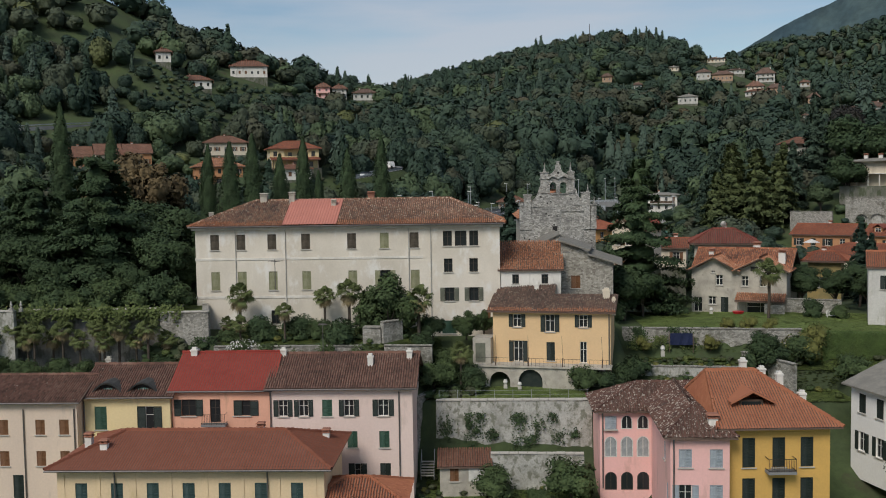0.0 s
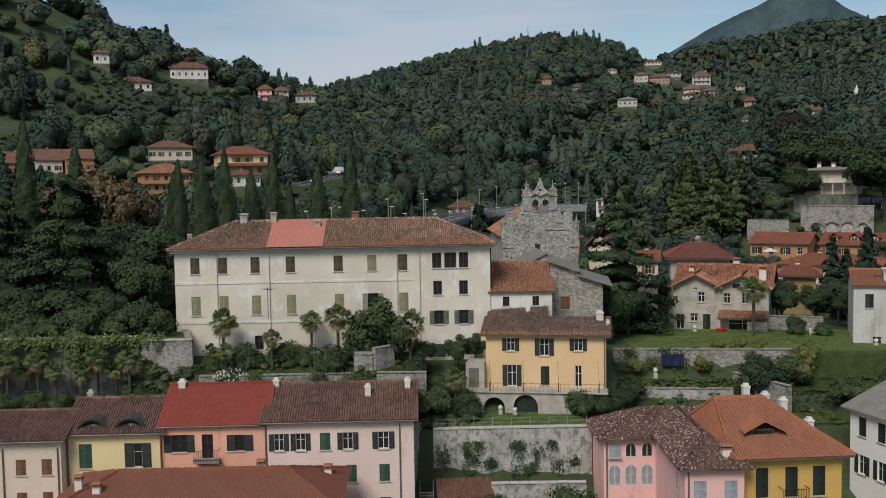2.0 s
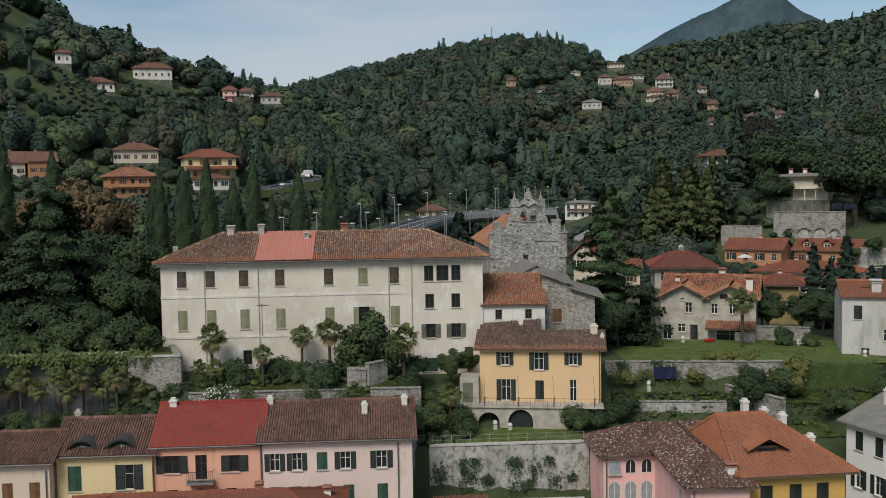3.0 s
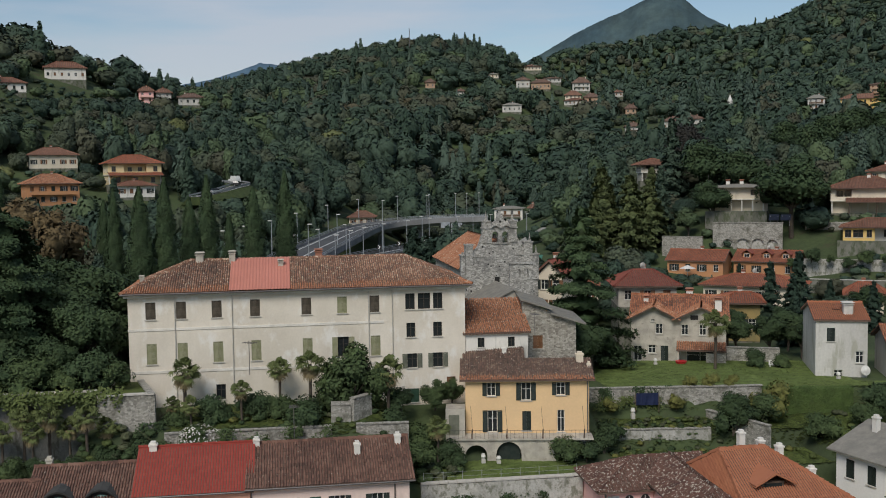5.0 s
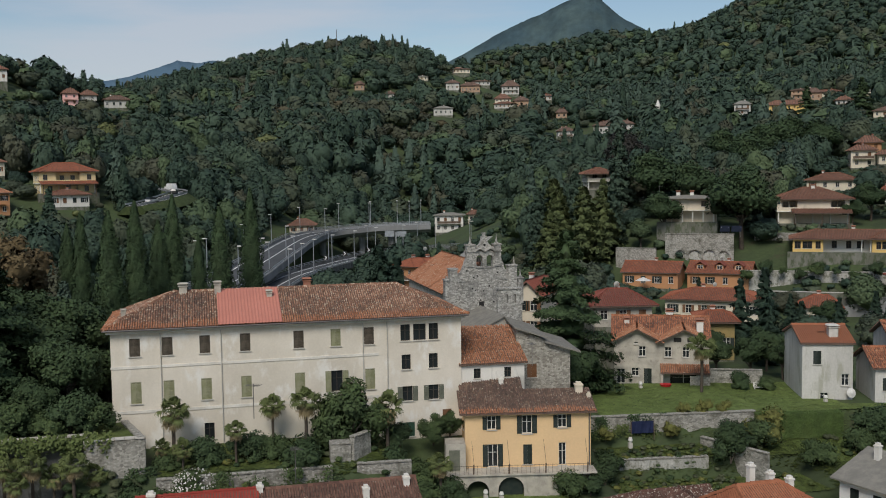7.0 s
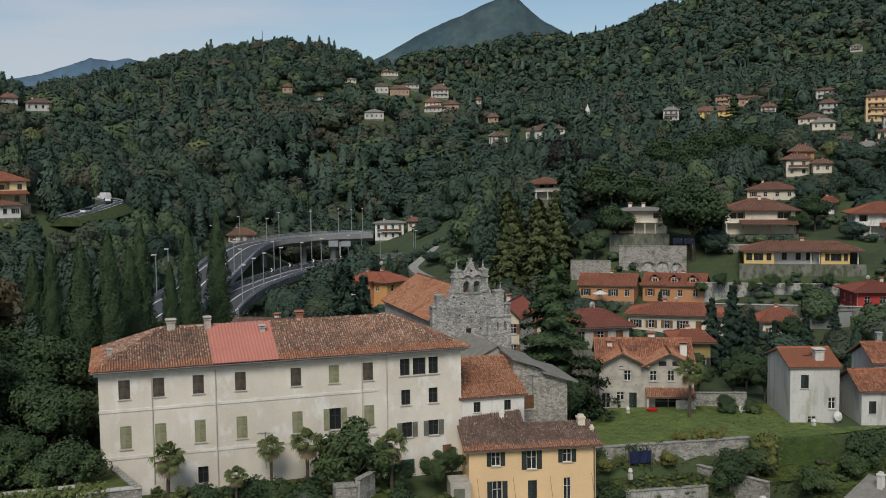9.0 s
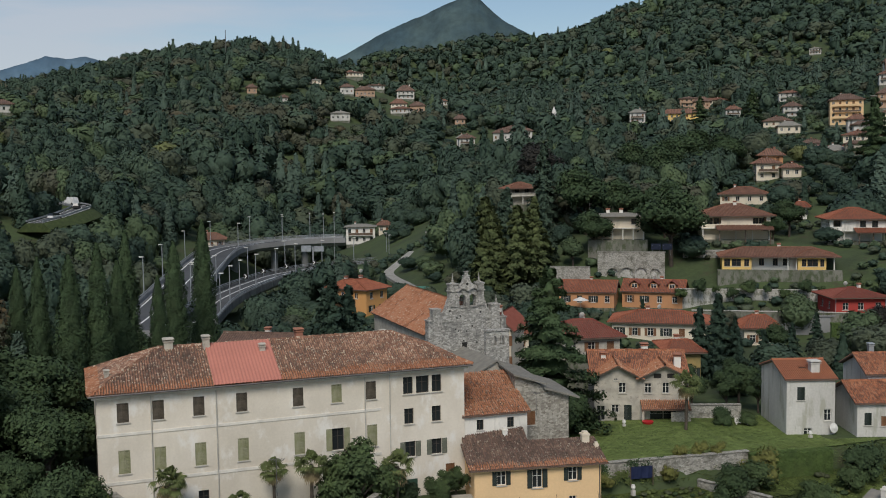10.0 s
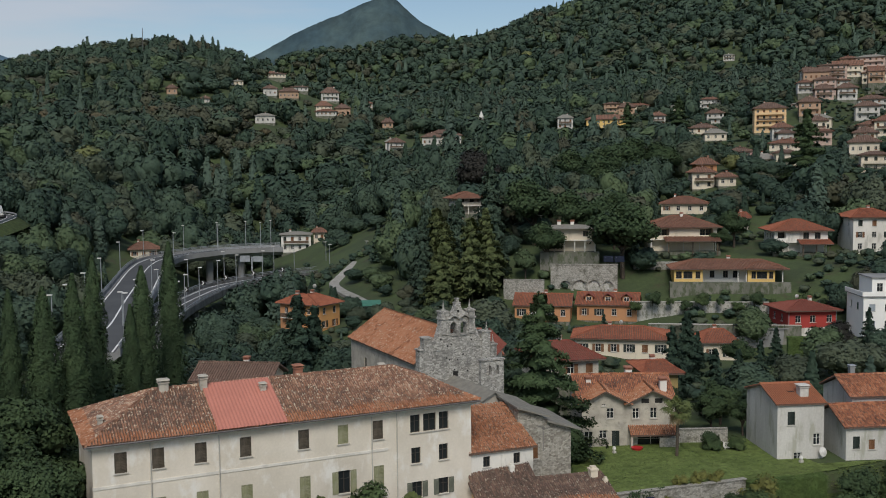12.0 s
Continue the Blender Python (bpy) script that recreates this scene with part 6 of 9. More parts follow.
# ---------------------------------------------------------------- the old mansion
mansion = thing("mansion", "long weathered cream mansion with shuttered windows and old clay-tiled hip roof", "house", (0.6, 0.0, 2.6))
MW, MD, MH = 32.7, 11.0, 11.35
top = [2.1, 4.95, 8.3, 11.95, 16.9, 20.4, 23.6]
front = [(x, 8.85, 0.95, 1.65, "s", M_SHUT_F if i == 5 else M_SHUT_O) for i, x in enumerate(top)]
front += [(x, 4.5, 0.95, 2.0, "s", M_SHUT_F) for i, x in enumerate([2.1, 5.0, 8.35, 11.98, 16.95, 23.65])]
front += [(20.45, 4.5, 1.1, 2.0, "o", M_SHUT_F)]
front += [(27.15, 9.0, 0.95, 1.6, "g"), (28.56, 9.0, 1.25, 1.6, "g"), (29.95, 9.0, 0.95, 1.6, "g")]
front += [(27.2, 6.2, 0.9, 1.45, "g"), (29.9, 6.2, 0.9, 1.45, "g"), (27.3, 3.1, 1.0, 1.45, "o", M_SHUT_GREY), (29.9, 3.1, 1.0, 1.45, "o", M_SHUT_GREY)]
front += [(8.5, 0.8, 0.9, 1.5, "g"), (31.2, 0.35, 0.9, 1.7, "s", M_SHUT_B), (27.2, -0.4, 1.5, 1.4, "s", M_SHUT_G)]
walls(mansion, MW, MD, MH, M_MANSION, {"front": front}, below=2.5, fmat=M_FRAME_D, deep=0.24)
roof(mansion, MW, MD, MH + 0.05, 2.6, "hip", 0.65, T_OLD, hip_run=6.1, seed=3, jitter=0.011, high=0.075, strip=0.5, strip_tile=T_OLDORANGE)
part("cornice", boxes((-0.35, MW + 0.35, -0.35, -0.004, MH - 0.35, MH - 0.12), (-0.35, -0.004, -0.004, MD, MH - 0.35, MH - 0.12), (MW + 0.004, MW + 0.35, -0.004, MD, MH - 0.35, MH - 0.12)), M_BAND, mansion)
part("string_course", boxes((-0.05, 24.5, -0.06, -0.003, 7.75, 7.98)), M_BAND, mansion)
part("string_course", boxes((-0.05, 24.5, -0.06, -0.003, 3.62, 3.88)), M_BAND, mansion)
for x, z in ((4.35, 1.2), (9.75, 0.5), (23.0, 0.5), (25.35, 0.5)):
    pipe(mansion, x, -0.1, z, MH - 0.35, 0.05, mat=M_SILL)
bm = bmesh.new()
tube(bm, (-0.6, -0.72, MH - 0.02), (MW + 0.6, -0.72, MH - 0.02), 0.08)
part("gutter", bm, M_METAL, mansion)
# the patch of corrugated sheet on the roof
bm = bmesh.new()
ks = np.arange(0, 5.9, 0.09)
for a, b in zip(ks, ks[1:]):
    za, zb = 0.03 * math.sin(a * 21), 0.03 * math.sin(b * 21)
    s = 2.6 / 6.15
    q = [(9.55 + a, -0.75, MH - 0.02 + 0.22 + za), (9.55 + b, -0.75, MH - 0.02 + 0.22 + zb), (9.55 + b, 5.35, MH + 0.05 + 2.55 + 0.22 + zb), (9.55 + a, 5.35, MH + 0.05 + 2.55 + 0.22 + za)]
    bm.faces.new([bm.verts.new(p) for p in q])
part("roof_sheet", bm, M_SHEET, mansion, "flat pinkish-red corrugated sheet patch")
for x, y, z, w, m in ((6.4, 5.4, 14.9, 0.75, M_STONEPLASTER), (9.65, 5.0, 15.0, 0.6, M_STONEPLASTER), (14.5, 3.8, 14.1, 0.5, M_STONEPLASTER), (18.4, 6.2, 14.9, 0.7, M_BRICK), (27.2, 8.0, 13.9, 0.5, M_STONEPLASTER), (1.0, 3.0, 12.9, 0.4, M_STONEPLASTER)):
    chimney(mansion, x, y, 11.6, z, w, m)

# ---------------------------------------------------------------- the low wing beside the mansion
wing = thing("connecting_house", "low whitewashed house with an orange clay-tiled roof beside the mansion", "house", (33.35, 0.2, 3.0), -3)
walls(wing, 6.4, 6.5, 5.9, M_WHITE, {"front": [(1.6, 4.45, 0.7, 1.0, "g"), (4.7, 4.45, 0.7, 1.0, "g")]}, below=2.5, fmat=M_FRAME_D)
roof(wing, 6.4, 6.3, 5.95, 2.6, "shed", 0.3, T_OLDORANGE, seed=11, jitter=0.02)
annex = thing("stone_annex", "rubble stone barn with a sloping stone-slab roof", "house", (40.0, 3.2, 3.0), -8)
walls(annex, 5.6, 8.0, 6.3, M_STONE, {"front": [(1.6, 3.6, 1.0, 1.4, "s", M_SHUT_B)]}, below=3)
bm = bmesh.new()
for i, (a, b) in enumerate(((-0.3, 3.2), (2.9, 6.6))):
    za, zb = 9.0 - i * 1.55, 7.5 - i * 1.55 + 0.35
    q = [(a, -0.6, za), (b, -0.6, zb), (b, 8.5, zb), (a, 8.5, za)]
    t = [bm.verts.new(p) for p in q]
    u = [bm.verts.new((p[0], p[1], p[2] - 0.18)) for p in q]
    bm.faces.new(t)
    bm.faces.new(u[::-1])
    for j in range(4):
        bm.faces.new((t[j], u[j], u[(j + 1) % 4], t[(j + 1) % 4]))
part("roof", bm, M_GREYROOF, annex, "grey stone-slab roof in two steps")
bm = bmesh.new()
bm.faces.new([bm.verts.new(p) for p in ((0, 0, 6.3), (5.6, 0, 6.3), (0, 0, 8.8))])
bm.faces.new([bm.verts.new(p) for p in ((0, 0, 6.3), (0, 8, 6.3), (0, 8, 8.8), (0, 0, 8.8))])
part("gable", bm, M_STONE, annex)

# ---------------------------------------------------------------- the apricot house
apricot = thing("apricot_house", "apricot-yellow village house with dark green shutters above an arched stone terrace", "house", (32.45, -4.4, -2.4), -10.9)
fr = [(2.5, 5.95, 0.85, 1.3, "o", M_SHUT_D), (5.85, 5.5, 0.95, 1.75, "o", M_SHUT_D), (9.2, 6.0, 0.85, 1.25, "o", M_SHUT_D),
      (2.6, 2.4, 0.95, 2.15, "o", M_SHUT_D), (5.9, 2.55, 0.85, 1.9, "s", M_SHUT_D), (9.2, 2.4, 0.7, 2.15, "g")]
walls(apricot, 11.9, 6.0, 7.65, M_YELLOW, {"front": fr, "left": [(4.0, 5.6, 0.7, 1.2, "g")]}, below=0.6, gables=())
roof(apricot, 11.9, 3.2, 7.6, 1.35, "shed", 0.55, T_DARKOLD, seed=21, jitter=0.02, strip=0.3, strip_tile=T_OLDORANGE)
roof(apricot, 6.2, 4.3, 8.95, 1.85, "shed", 0.0, T_DARKOLD, seed=23, jitter=0.02, x0=-0.3, y0=3.6)
chimney(apricot, 3.9, 4.6, 8.6, 10.1, 0.45, M_WHITE, "pot")
chimney(apricot, 11.3, 3.0, 7.4, 9.7, 0.7, M_CREAM, "pot")
chimney(apricot, 12.1, 2.0, 7.0, 8.9, 0.35, M_CREAM, "pot")
pipe(apricot, 11.75, -0.1, 0, 7.4)

# ---------------------------------------------------------------- the row of houses along the lower street
def row_house(name, label, x, y, w, d, z, h, mat, wins, rise, tile, ridge=0.5, over=0.45, kind="gable", turn=0.0, base=-9.3, shut=None, seed=0, jitter=0.012, fmat=None, **kw):
    ob = thing(name, label, "house", (x, y, base), turn)
    eave = z - base
    walls(ob, w, d, eave, mat, wins, below=1.0, gables=("left", "right") if kind == "gable" else (), rise=rise * 0.93, shut=shut, fmat=fmat, ridge_at=ridge)
    roof(ob, w, d, eave + 0.03, rise, kind, over, tile, seed=seed, ridge_at=ridge, jitter=jitter, **kw)
    bm = bmesh.new()
    tube(bm, (-over, -over - 0.07, eave - 0.06), (w + over, -over - 0.07, eave - 0.06), 0.07)
    part("gutter", bm, M_METAL, ob)
    return ob


pinkrow = row_house("row_house", "pale pink four-storey row house with green shutters and brown tiled roof", 12.45, -18.9, 12.7, 9.6, 0.25, 9.0, M_PINKPALE,
                    {"front": [(1.15, 7.0, 0.85, 1.5, "o", M_SHUT_D), (3.0, 7.0, 0.85, 1.5, "o", M_SHUT_D), (5.1, 7.0, 0.9, 1.5, "s", M_SHUT_G), (7.05, 7.0, 0.9, 1.5, "o", M_SHUT_D), (10.1, 7.0, 0.95, 1.5, "o", M_SHUT_D),
                               (1.1, 4.15, 0.9, 1.5, "s"), (2.95, 4.15, 0.9, 1.5, "s"), (5.15, 4.15, 0.9, 1.5, "s"), (7.3, 4.15, 0.9, 1.5, "s"), (10.15, 4.15, 0.9, 1.5, "s"),
                               (7.45, 1.2, 1.1, 1.55, "h", M_SHUT_D), (10.2, 1.2, 0.95, 1.55, "s", M_SHUT_D), (5.0, 1.2, 0.95, 1.5, "s", M_SHUT_D)]}, 2.25, T_DARK, seed=31)
pipe(pinkrow, 11.5, -0.1, 0.2, 9.2)
pipe(pinkrow, 0.05, -0.1, 0.2, 9.2)
for x, y, z in ((0.4, 4.6, 13.0), (8.7, 3.0, 12.6), (12.2, 4.0, 12.9)):
    chimney(pinkrow, x, y, 9.8, z - 0.5, 0.5, M_WHITE, "pot")
salmon = row_house("row_house", "salmon row house with a bright red tiled roof and small balcony", 3.6, -18.9, 8.8, 9.2, 0.1, 9, M_SALMON,
                   {"front": [(1.5, 7.1, 1.3, 1.5, "o", M_SHUT_D), (3.9, 6.5, 0.95, 2.1, "g"), (6.3, 7.1, 1.5, 1.4, "h", M_SHUT_D), (1.5, 4.6, 0.9, 1.1, "g"), (3.9, 4.4, 0.9, 1.3, "g"), (6.3, 4.6, 0.9, 1.1, "g")]}, 2.6, T_RED, seed=41, jitter=0.002, over=0.3, row=0.38, high=0.006, fmat=M_FRAME_D)
chimney(salmon, 0.9, 4.4, 10.6, 12.6, 0.6, M_WHITE, "pot")
chimney(salmon, 0.1, 4.8, 10.3, 11.7, 0.5, M_WHITE, "pot")
balcony = part("balcony", boxes((2.8, 5.0, -0.9, -0.01, 6.3, 6.48)), M_CONC, salmon)
bm = bmesh.new()
for i in range(15):
    x = 2.85 + i * 2.1 / 14
    tube(bm, (x, -0.86, 6.48), (x, -0.86, 7.4), 0.018, n=4)
for z in (6.6, 7.4):
    tube(bm, (2.82, -0.86, z), (4.98, -0.86, z), 0.025, n=4)
    tube(bm, (2.85, -0.86, z), (2.85, -0.01, z), 0.02, n=4)
    tube(bm, (4.95, -0.86, z), (4.95, -0.01, z), 0.02, n=4)
part("railing", bm, M_DARKMETAL, balcony)
yrow = row_house("row_house", "cream-yellow row house with two eyebrow dormers in a brown roof", -4.3, -19.3, 7.85, 8.4, -0.3, 9, M_CREAMYEL,
                 {"front": [(1.55, 6.0, 1.1, 2.1, "s", M_SHUT_G), (5.6, 6.0, 1.5, 2.1, "h", M_SHUT_D), (1.55, 2.4, 1.1, 2.1, "s", M_SHUT_G), (5.6, 2.4, 1.1, 2.1, "s", M_SHUT_G)]}, 2.1, T_DARK, seed=51)
pipe(yrow, 0.1, -0.1, 0.2, 8.6)
chimney(yrow, 0.6, 4.9, 10.0, 11.8, 0.5, M_STONEPLASTER, "pot")
for x in (2.1, 5.3):
    bm = bmesh.new()
    pts = [(x - 1.5, 9.2), (x - 1.05, 9.72), (x - 0.55, 10.1), (x, 10.24), (x + 0.55, 10.1), (x + 1.05, 9.72), (x + 1.5, 9.2)]
    rows = [[bm.verts.new((a, yy, z + dz)) for a, z in pts] for yy, dz in ((0.15, -0.16), (0.1, 0.0), (3.6, 0.12), (3.6, -0.04))]
    for r, q in zip(rows, rows[1:] + rows[:1]):
        for i in range(len(pts) - 1):
            bm.faces.new((r[i], r[i + 1], q[i + 1], q[i]))
    d = part("dormer", bm, M_HOOD, yrow, "eyebrow dormer with an arched window")
    n = 12
    bm = bmesh.new()
    bm.faces.new([bm.verts.new((x + 1.05 * math.cos(math.pi * i / n), 0.62, 9.12 + 0.86 * math.sin(math.pi * i / n))) for i in range(n + 1)])
    part("arch_panel", bm, M_DARKMETAL, d)
    bm = bmesh.new()
    bm.faces.new([bm.verts.new((x + 0.74 * math.cos(math.pi * i / n), 0.56, 9.16 + 0.52 * math.sin(math.pi * i / n))) for i in range(n + 1)])
    part("pane", bm, M_TEALGLASS, d)
    part("mullion", boxes((x - 0.03, x + 0.03, 0.5, 0.55, 9.16, 9.66)), M_FRAME, d)
cream = row_house("row_house", "rosy cream row house with brown shutters and weathered tiled roof", -17.6, -20.6, 13.25, 8.0, -0.45, 9, M_ROSYCREAM,
                  {"front": [(x, z, 0.85, 1.35, "s", M_SHUT_B) for x in (1.5, 4.0, 6.6, 9.9, 12.05) for z in (5.9, 3.1)] + [(12.2, 0.5, 0.8, 1.3, "g"), (7.75, 0.1, 0.95, 2.2, "s", M_SHUT_D)]}, 1.6, T_DARK, seed=61)
pipe(cream, 8.45, -0.1, 0.2, 8.2)
pipe(cream, 13.0, -0.1, 0.2, 8.2)
longy = row_house("long_house", "long straw-yellow house with pilasters, green shutters and brown-red hip roof", -1.9, -30.6, 21.0, 9.5, -3.55, 9, M_LONGYEL,
                  {"front": [(1.9 + 2.83 * i, 3.2, 0.95, 1.75, "s", M_SHUT_T) for i in range(7)] + [(1.9 + 2.83 * i, 0.2, 0.95, 1.75, "s", M_SHUT_T) for i in range(7)]}, 1.75, T_LONG, kind="hip", seed=71, over=0.7, base=-9.7, jitter=0.002, high=0.007, hip_run=4.6)
for i in range(8):
    part("pilaster", boxes((0.3 + 2.83 * i, 0.6 + 2.83 * i, -0.05, -0.003, -0.5, 5.9)), M_LONGYEL, longy)
for x in (4.6, 16.6):
    pipe(longy, x, -0.14, 0, 6.0)
for x, y, z in ((3.0, 2.2, 7.9), (1.2, 3.6, 8.1), (20.1, 7.0, 7.5), (14.9, 5.6, 8.4)):
    chimney(longy, x, y, 5.8, z, 0.55, M_WHITE)

# ---------------------------------------------------------------- the rose house and the ochre house
rose = thing("rose_house", "rose-pink house with arched loggia windows and lichen-spotted tiled roof", "house", (41.7, -18.2, -9.0))
walls(rose, 9.6, 5.9, 6.9, M_PINK, {"front": []}, below=1.0)
roof(rose, 9.6, 5.9, 6.93, 1.9, "hip", 0.55, T_LICHEN, seed=81, hip=(1, 0), jitter=0.02, hip_run=4.2)
rose_front = [(1.15, 4.55, 1.0, 1.45, "s", M_SHUT_L), (3.5, 4.55, 1.0, 1.45, "s", M_SHUT_L), (1.15, 1.6, 1.0, 1.6, "o", M_SHUT_L), (3.5, 1.6, 1.0, 1.6, "s", M_SHUT_L)]
rose_wing = thing("rose_house_wing", "rose-pink house wing with pale blue-grey shutters and hipped tiled roof", "house", (45.85, -29.3, -8.6), -2)
walls(rose_wing, 4.5, 11.2, 7.0, M_PINK, {"front": rose_front, "left": [(8.2, 4.4, 0.8, 1.5, "s", M_SHUT_L), (9.6, 1.4, 0.8, 1.5, "s", M_SHUT_L)]}, below=1.4)
roof(rose_wing, 4.5, 13.0, 7.03, 1.75, "crosship", 0.55, T_LICHEN, seed=85, jitter=0.02, hip_run=3.8)
chimney(rose_wing, 3.4, 1.0, 7.0, 8.6, 0.7, M_WHITE)
pipe(rose_wing, 0.25, -0.1, 0, 7.0)


def arch_window(parent, x, z, w, h, mat, m=None, label="", glass=None):
    """A round-headed window of glass behind a frame, set in the wall face."""
    bm = bmesh.new()
    r, n = w / 2, 10
    outer = [(-r, 0), (r, 0)] + [(r * math.cos(math.pi * i / n), h - r + r * math.sin(math.pi * i / n)) for i in range(n + 1)]
    k = 0.84
    inner = [(a * k, 0.07 + (b) * 0.93 - (0.0)) for a, b in outer]
    vo = [bm.verts.new((a, -0.03, b)) for a, b in outer]
    vi = [bm.verts.new((a, -0.03, b)) for a, b in inner]
    vb = [bm.verts.new((a, 0.03, b)) for a, b in inner]
    for i in range(len(outer)):
        j = (i + 1) % len(outer)
        bm.faces.new((vo[i], vo[j], vi[j], vi[i]))
        bm.faces.new((vi[i], vi[j], vb[j], vb[i]))
    box(bm, -0.03, 0.03, -0.028, 0.0, 0.1, h - 0.1)
    fr = part("arched_window", bm, mat, parent, label)
    fr.matrix_basis = (m or Matrix()) @ Matrix.Translation((x, 0, z))
    bm = bmesh.new()
    bm.faces.new([bm.verts.new((a, -0.006, b)) for a, b in inner])
    part("pane", bm, glass or GLASS, fr)
    return fr


for i in range(3):
    x = 0.95 + i * 1.42
    arch_window(rose, x, 2.75, 1.12, 1.85, M_FRAME, glass=M_CURTAIN)
    arch_window(rose, x, 5.25, 1.0, 1.2, M_FRAME) if i else window(rose, x, 5.25, 1.0, 1.15, "s", M_SHUT_L, None, Matrix.Translation((0, -0.18, 0)))
    arch_window(rose, x, -0.2, 1.05, 1.6, M_FRAME_D)
pipe(rose, 0.25, -0.1, 0, 6.7)
ochre = thing("ochre_house", "ochre-yellow house with tall dark shutters, balcony and orange roof with dormer", "house", (50.2, -28.6, -9.6), 3)
ofr = [(x, z, 1.0, 2.35, "s", M_SHUT_D) for x in (1.85, 4.2, 6.4) for z in (5.3, 2.1)]
walls(ochre, 8.2, 11.0, 8.5, M_OCHRE, {"front": ofr}, below=1.0)
roof(ochre, 8.2, 11.0, 8.55, 3.4, "hip", 0.75, T_NEWORANGE, seed=91, jitter=0.003, high=0.04, hip=(0.12, 0.8))
bal = part("balcony", boxes((3.1, 5.3, -0.95, -0.01, 4.95, 5.15)), M_CONC, ochre)
bm = bmesh.new()
for i in range(17):
    x = 3.15 + i * 2.1 / 16
    tube(bm, (x, -0.9, 5.15), (x, -0.9, 6.15), 0.02, n=4)
for z in (5.25, 6.15):
    tube(bm, (3.12, -0.9, z), (5.28, -0.9, z), 0.03, n=4)
    tube(bm, (3.15, -0.9, z), (3.15, -0.01, z), 0.03, n=4)
    tube(bm, (5.25, -0.9, z), (5.25, -0.01, z), 0.03, n=4)
part("railing", bm, M_DARKMETAL, bal)
for x, y, z in ((5.6, 11.4, 11.7), (7.0, 10.6, 11.1), (8.2, 9.6, 10.8), (8.6, 5.4, 10.0)):
    chimney(ochre, x - 1.0, y - 1.0, 8.3, z + 0.4, 0.55, M_WHITE, "pot")
dorm = part("dormer", boxes((1.6, 3.5, 1.6, 4.2, 9.15, 10.3)), M_WOODDARK, ochre, "wide gabled dormer with a dark window")
bm = bmesh.new()
for s in (-1, 1):
    q = [(2.55, 1.1, 11.1), (2.55 + s * 1.75, 1.1, 10.2), (2.55 + s * 1.75, 4.2, 10.2), (2.55, 4.6, 11.1)]
    vs = [bm.verts.new(p) for p in (q if s < 0 else q[::-1])]
    bm.faces.new(vs)
    bm.faces.new([bm.verts.new((p[0], p[1], p[2] - 0.16)) for p in (q[::-1] if s < 0 else q)])
    bm.faces.new([bm.verts.new(p) for p in (q[0], q[1], (q[1][0], q[1][1], q[1][2] - 0.16), (q[0][0], q[0][1], q[0][2] - 0.16))])
part("dormer_roof", bm, T_NEWORANGE, dorm)
part("pane", boxes((1.8, 3.3, 1.57, 1.595, 9.4, 10.15)), GLASS, dorm)
white = thing("white_house", "white house with dark shutters and grey stone-tiled roof", "house", (64.4, -16.0, -7.6), -75)
walls(white, 14.0, 9.0, 7.3, M_CLEANWHITE, {"front": [(x, z, 0.95, 1.7, k, M_SHUT_D) for x in (1.6, 4.0, 6.6, 9.4) for z, k in ((5.0, "s"), (1.6, "o"))]}, below=1.0, gables=("left", "right"), rise=2.0)
roof(white, 14.0, 9.0, 7.35, 2.1, "gable", 0.6, M_GREYROOF, tiles=False)
chimney(white, 1.5, 3.2, 8.0, 10.4, 0.5, M_WHITE, "pot")

# ---------------------------------------------------------------- far mountains
def mountain(name, label, pts, depth, seed, mat):
    """A far crest: a rough triangular-section ridge through the crest points."""
    rng = np.random.default_rng(seed)
    pts = np.array(pts, float)
    t = np.linspace(0, len(pts) - 1, 120)
    crest = np.stack([np.interp(t, range(len(pts)), pts[:, i]) for i in range(3)], 1)
    out = crest - (10, -95, 0)
    out[:, 2] = 0
    out /= np.linalg.norm(out, axis=1, keepdims=True)
    rows = []
    for k in np.linspace(-1, 1, 41):
        p = crest + out * k * depth
        p[:, 2] = crest[:, 2] * (1 - abs(k) ** 0.9) - 40 * abs(k)
        for i in range(len(p)):
            p[i, 2] += noise.fractal(Vector((p[i, 0] * 0.006, p[i, 1] * 0.006, seed)), 0.7, 2.1, 6) * 44 * min(1, abs(k) * 6 + 0.16)
        rows.append(p)
    g = np.arange(41 * 120).reshape(41, 120)
    f = np.stack([g[:-1, :-1], g[:-1, 1:], g[1:, 1:], g[1:, :-1]], -1).reshape(-1, 4)
    return tagged(new(name, quads(name, np.concatenate(rows), f, [mat], smooth=True)), label, "mountain", kind="structure")


# the blue of both crests is air haze put into the base colour
M_PEAK = surface("hazy_peak_woods", (0.038, 0.070, 0.088), (0.066, 0.102, 0.104), 0.006, 0.03, bump=0.0, grain=0.3)
M_BLUE = surface("hazy_distant_range", (0.075, 0.132, 0.19), (0.10, 0.162, 0.215), 0.006, 0.03, bump=0.0, grain=0.2)
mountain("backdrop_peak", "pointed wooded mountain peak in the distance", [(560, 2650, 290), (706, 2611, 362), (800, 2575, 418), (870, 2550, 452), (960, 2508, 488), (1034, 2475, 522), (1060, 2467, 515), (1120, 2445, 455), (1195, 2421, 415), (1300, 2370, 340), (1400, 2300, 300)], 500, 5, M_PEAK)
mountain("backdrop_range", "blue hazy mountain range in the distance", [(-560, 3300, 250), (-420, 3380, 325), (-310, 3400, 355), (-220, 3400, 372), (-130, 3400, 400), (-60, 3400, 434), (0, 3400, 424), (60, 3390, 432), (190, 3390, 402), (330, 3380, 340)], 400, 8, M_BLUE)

# ---------------------------------------------------------------- the ruined church front


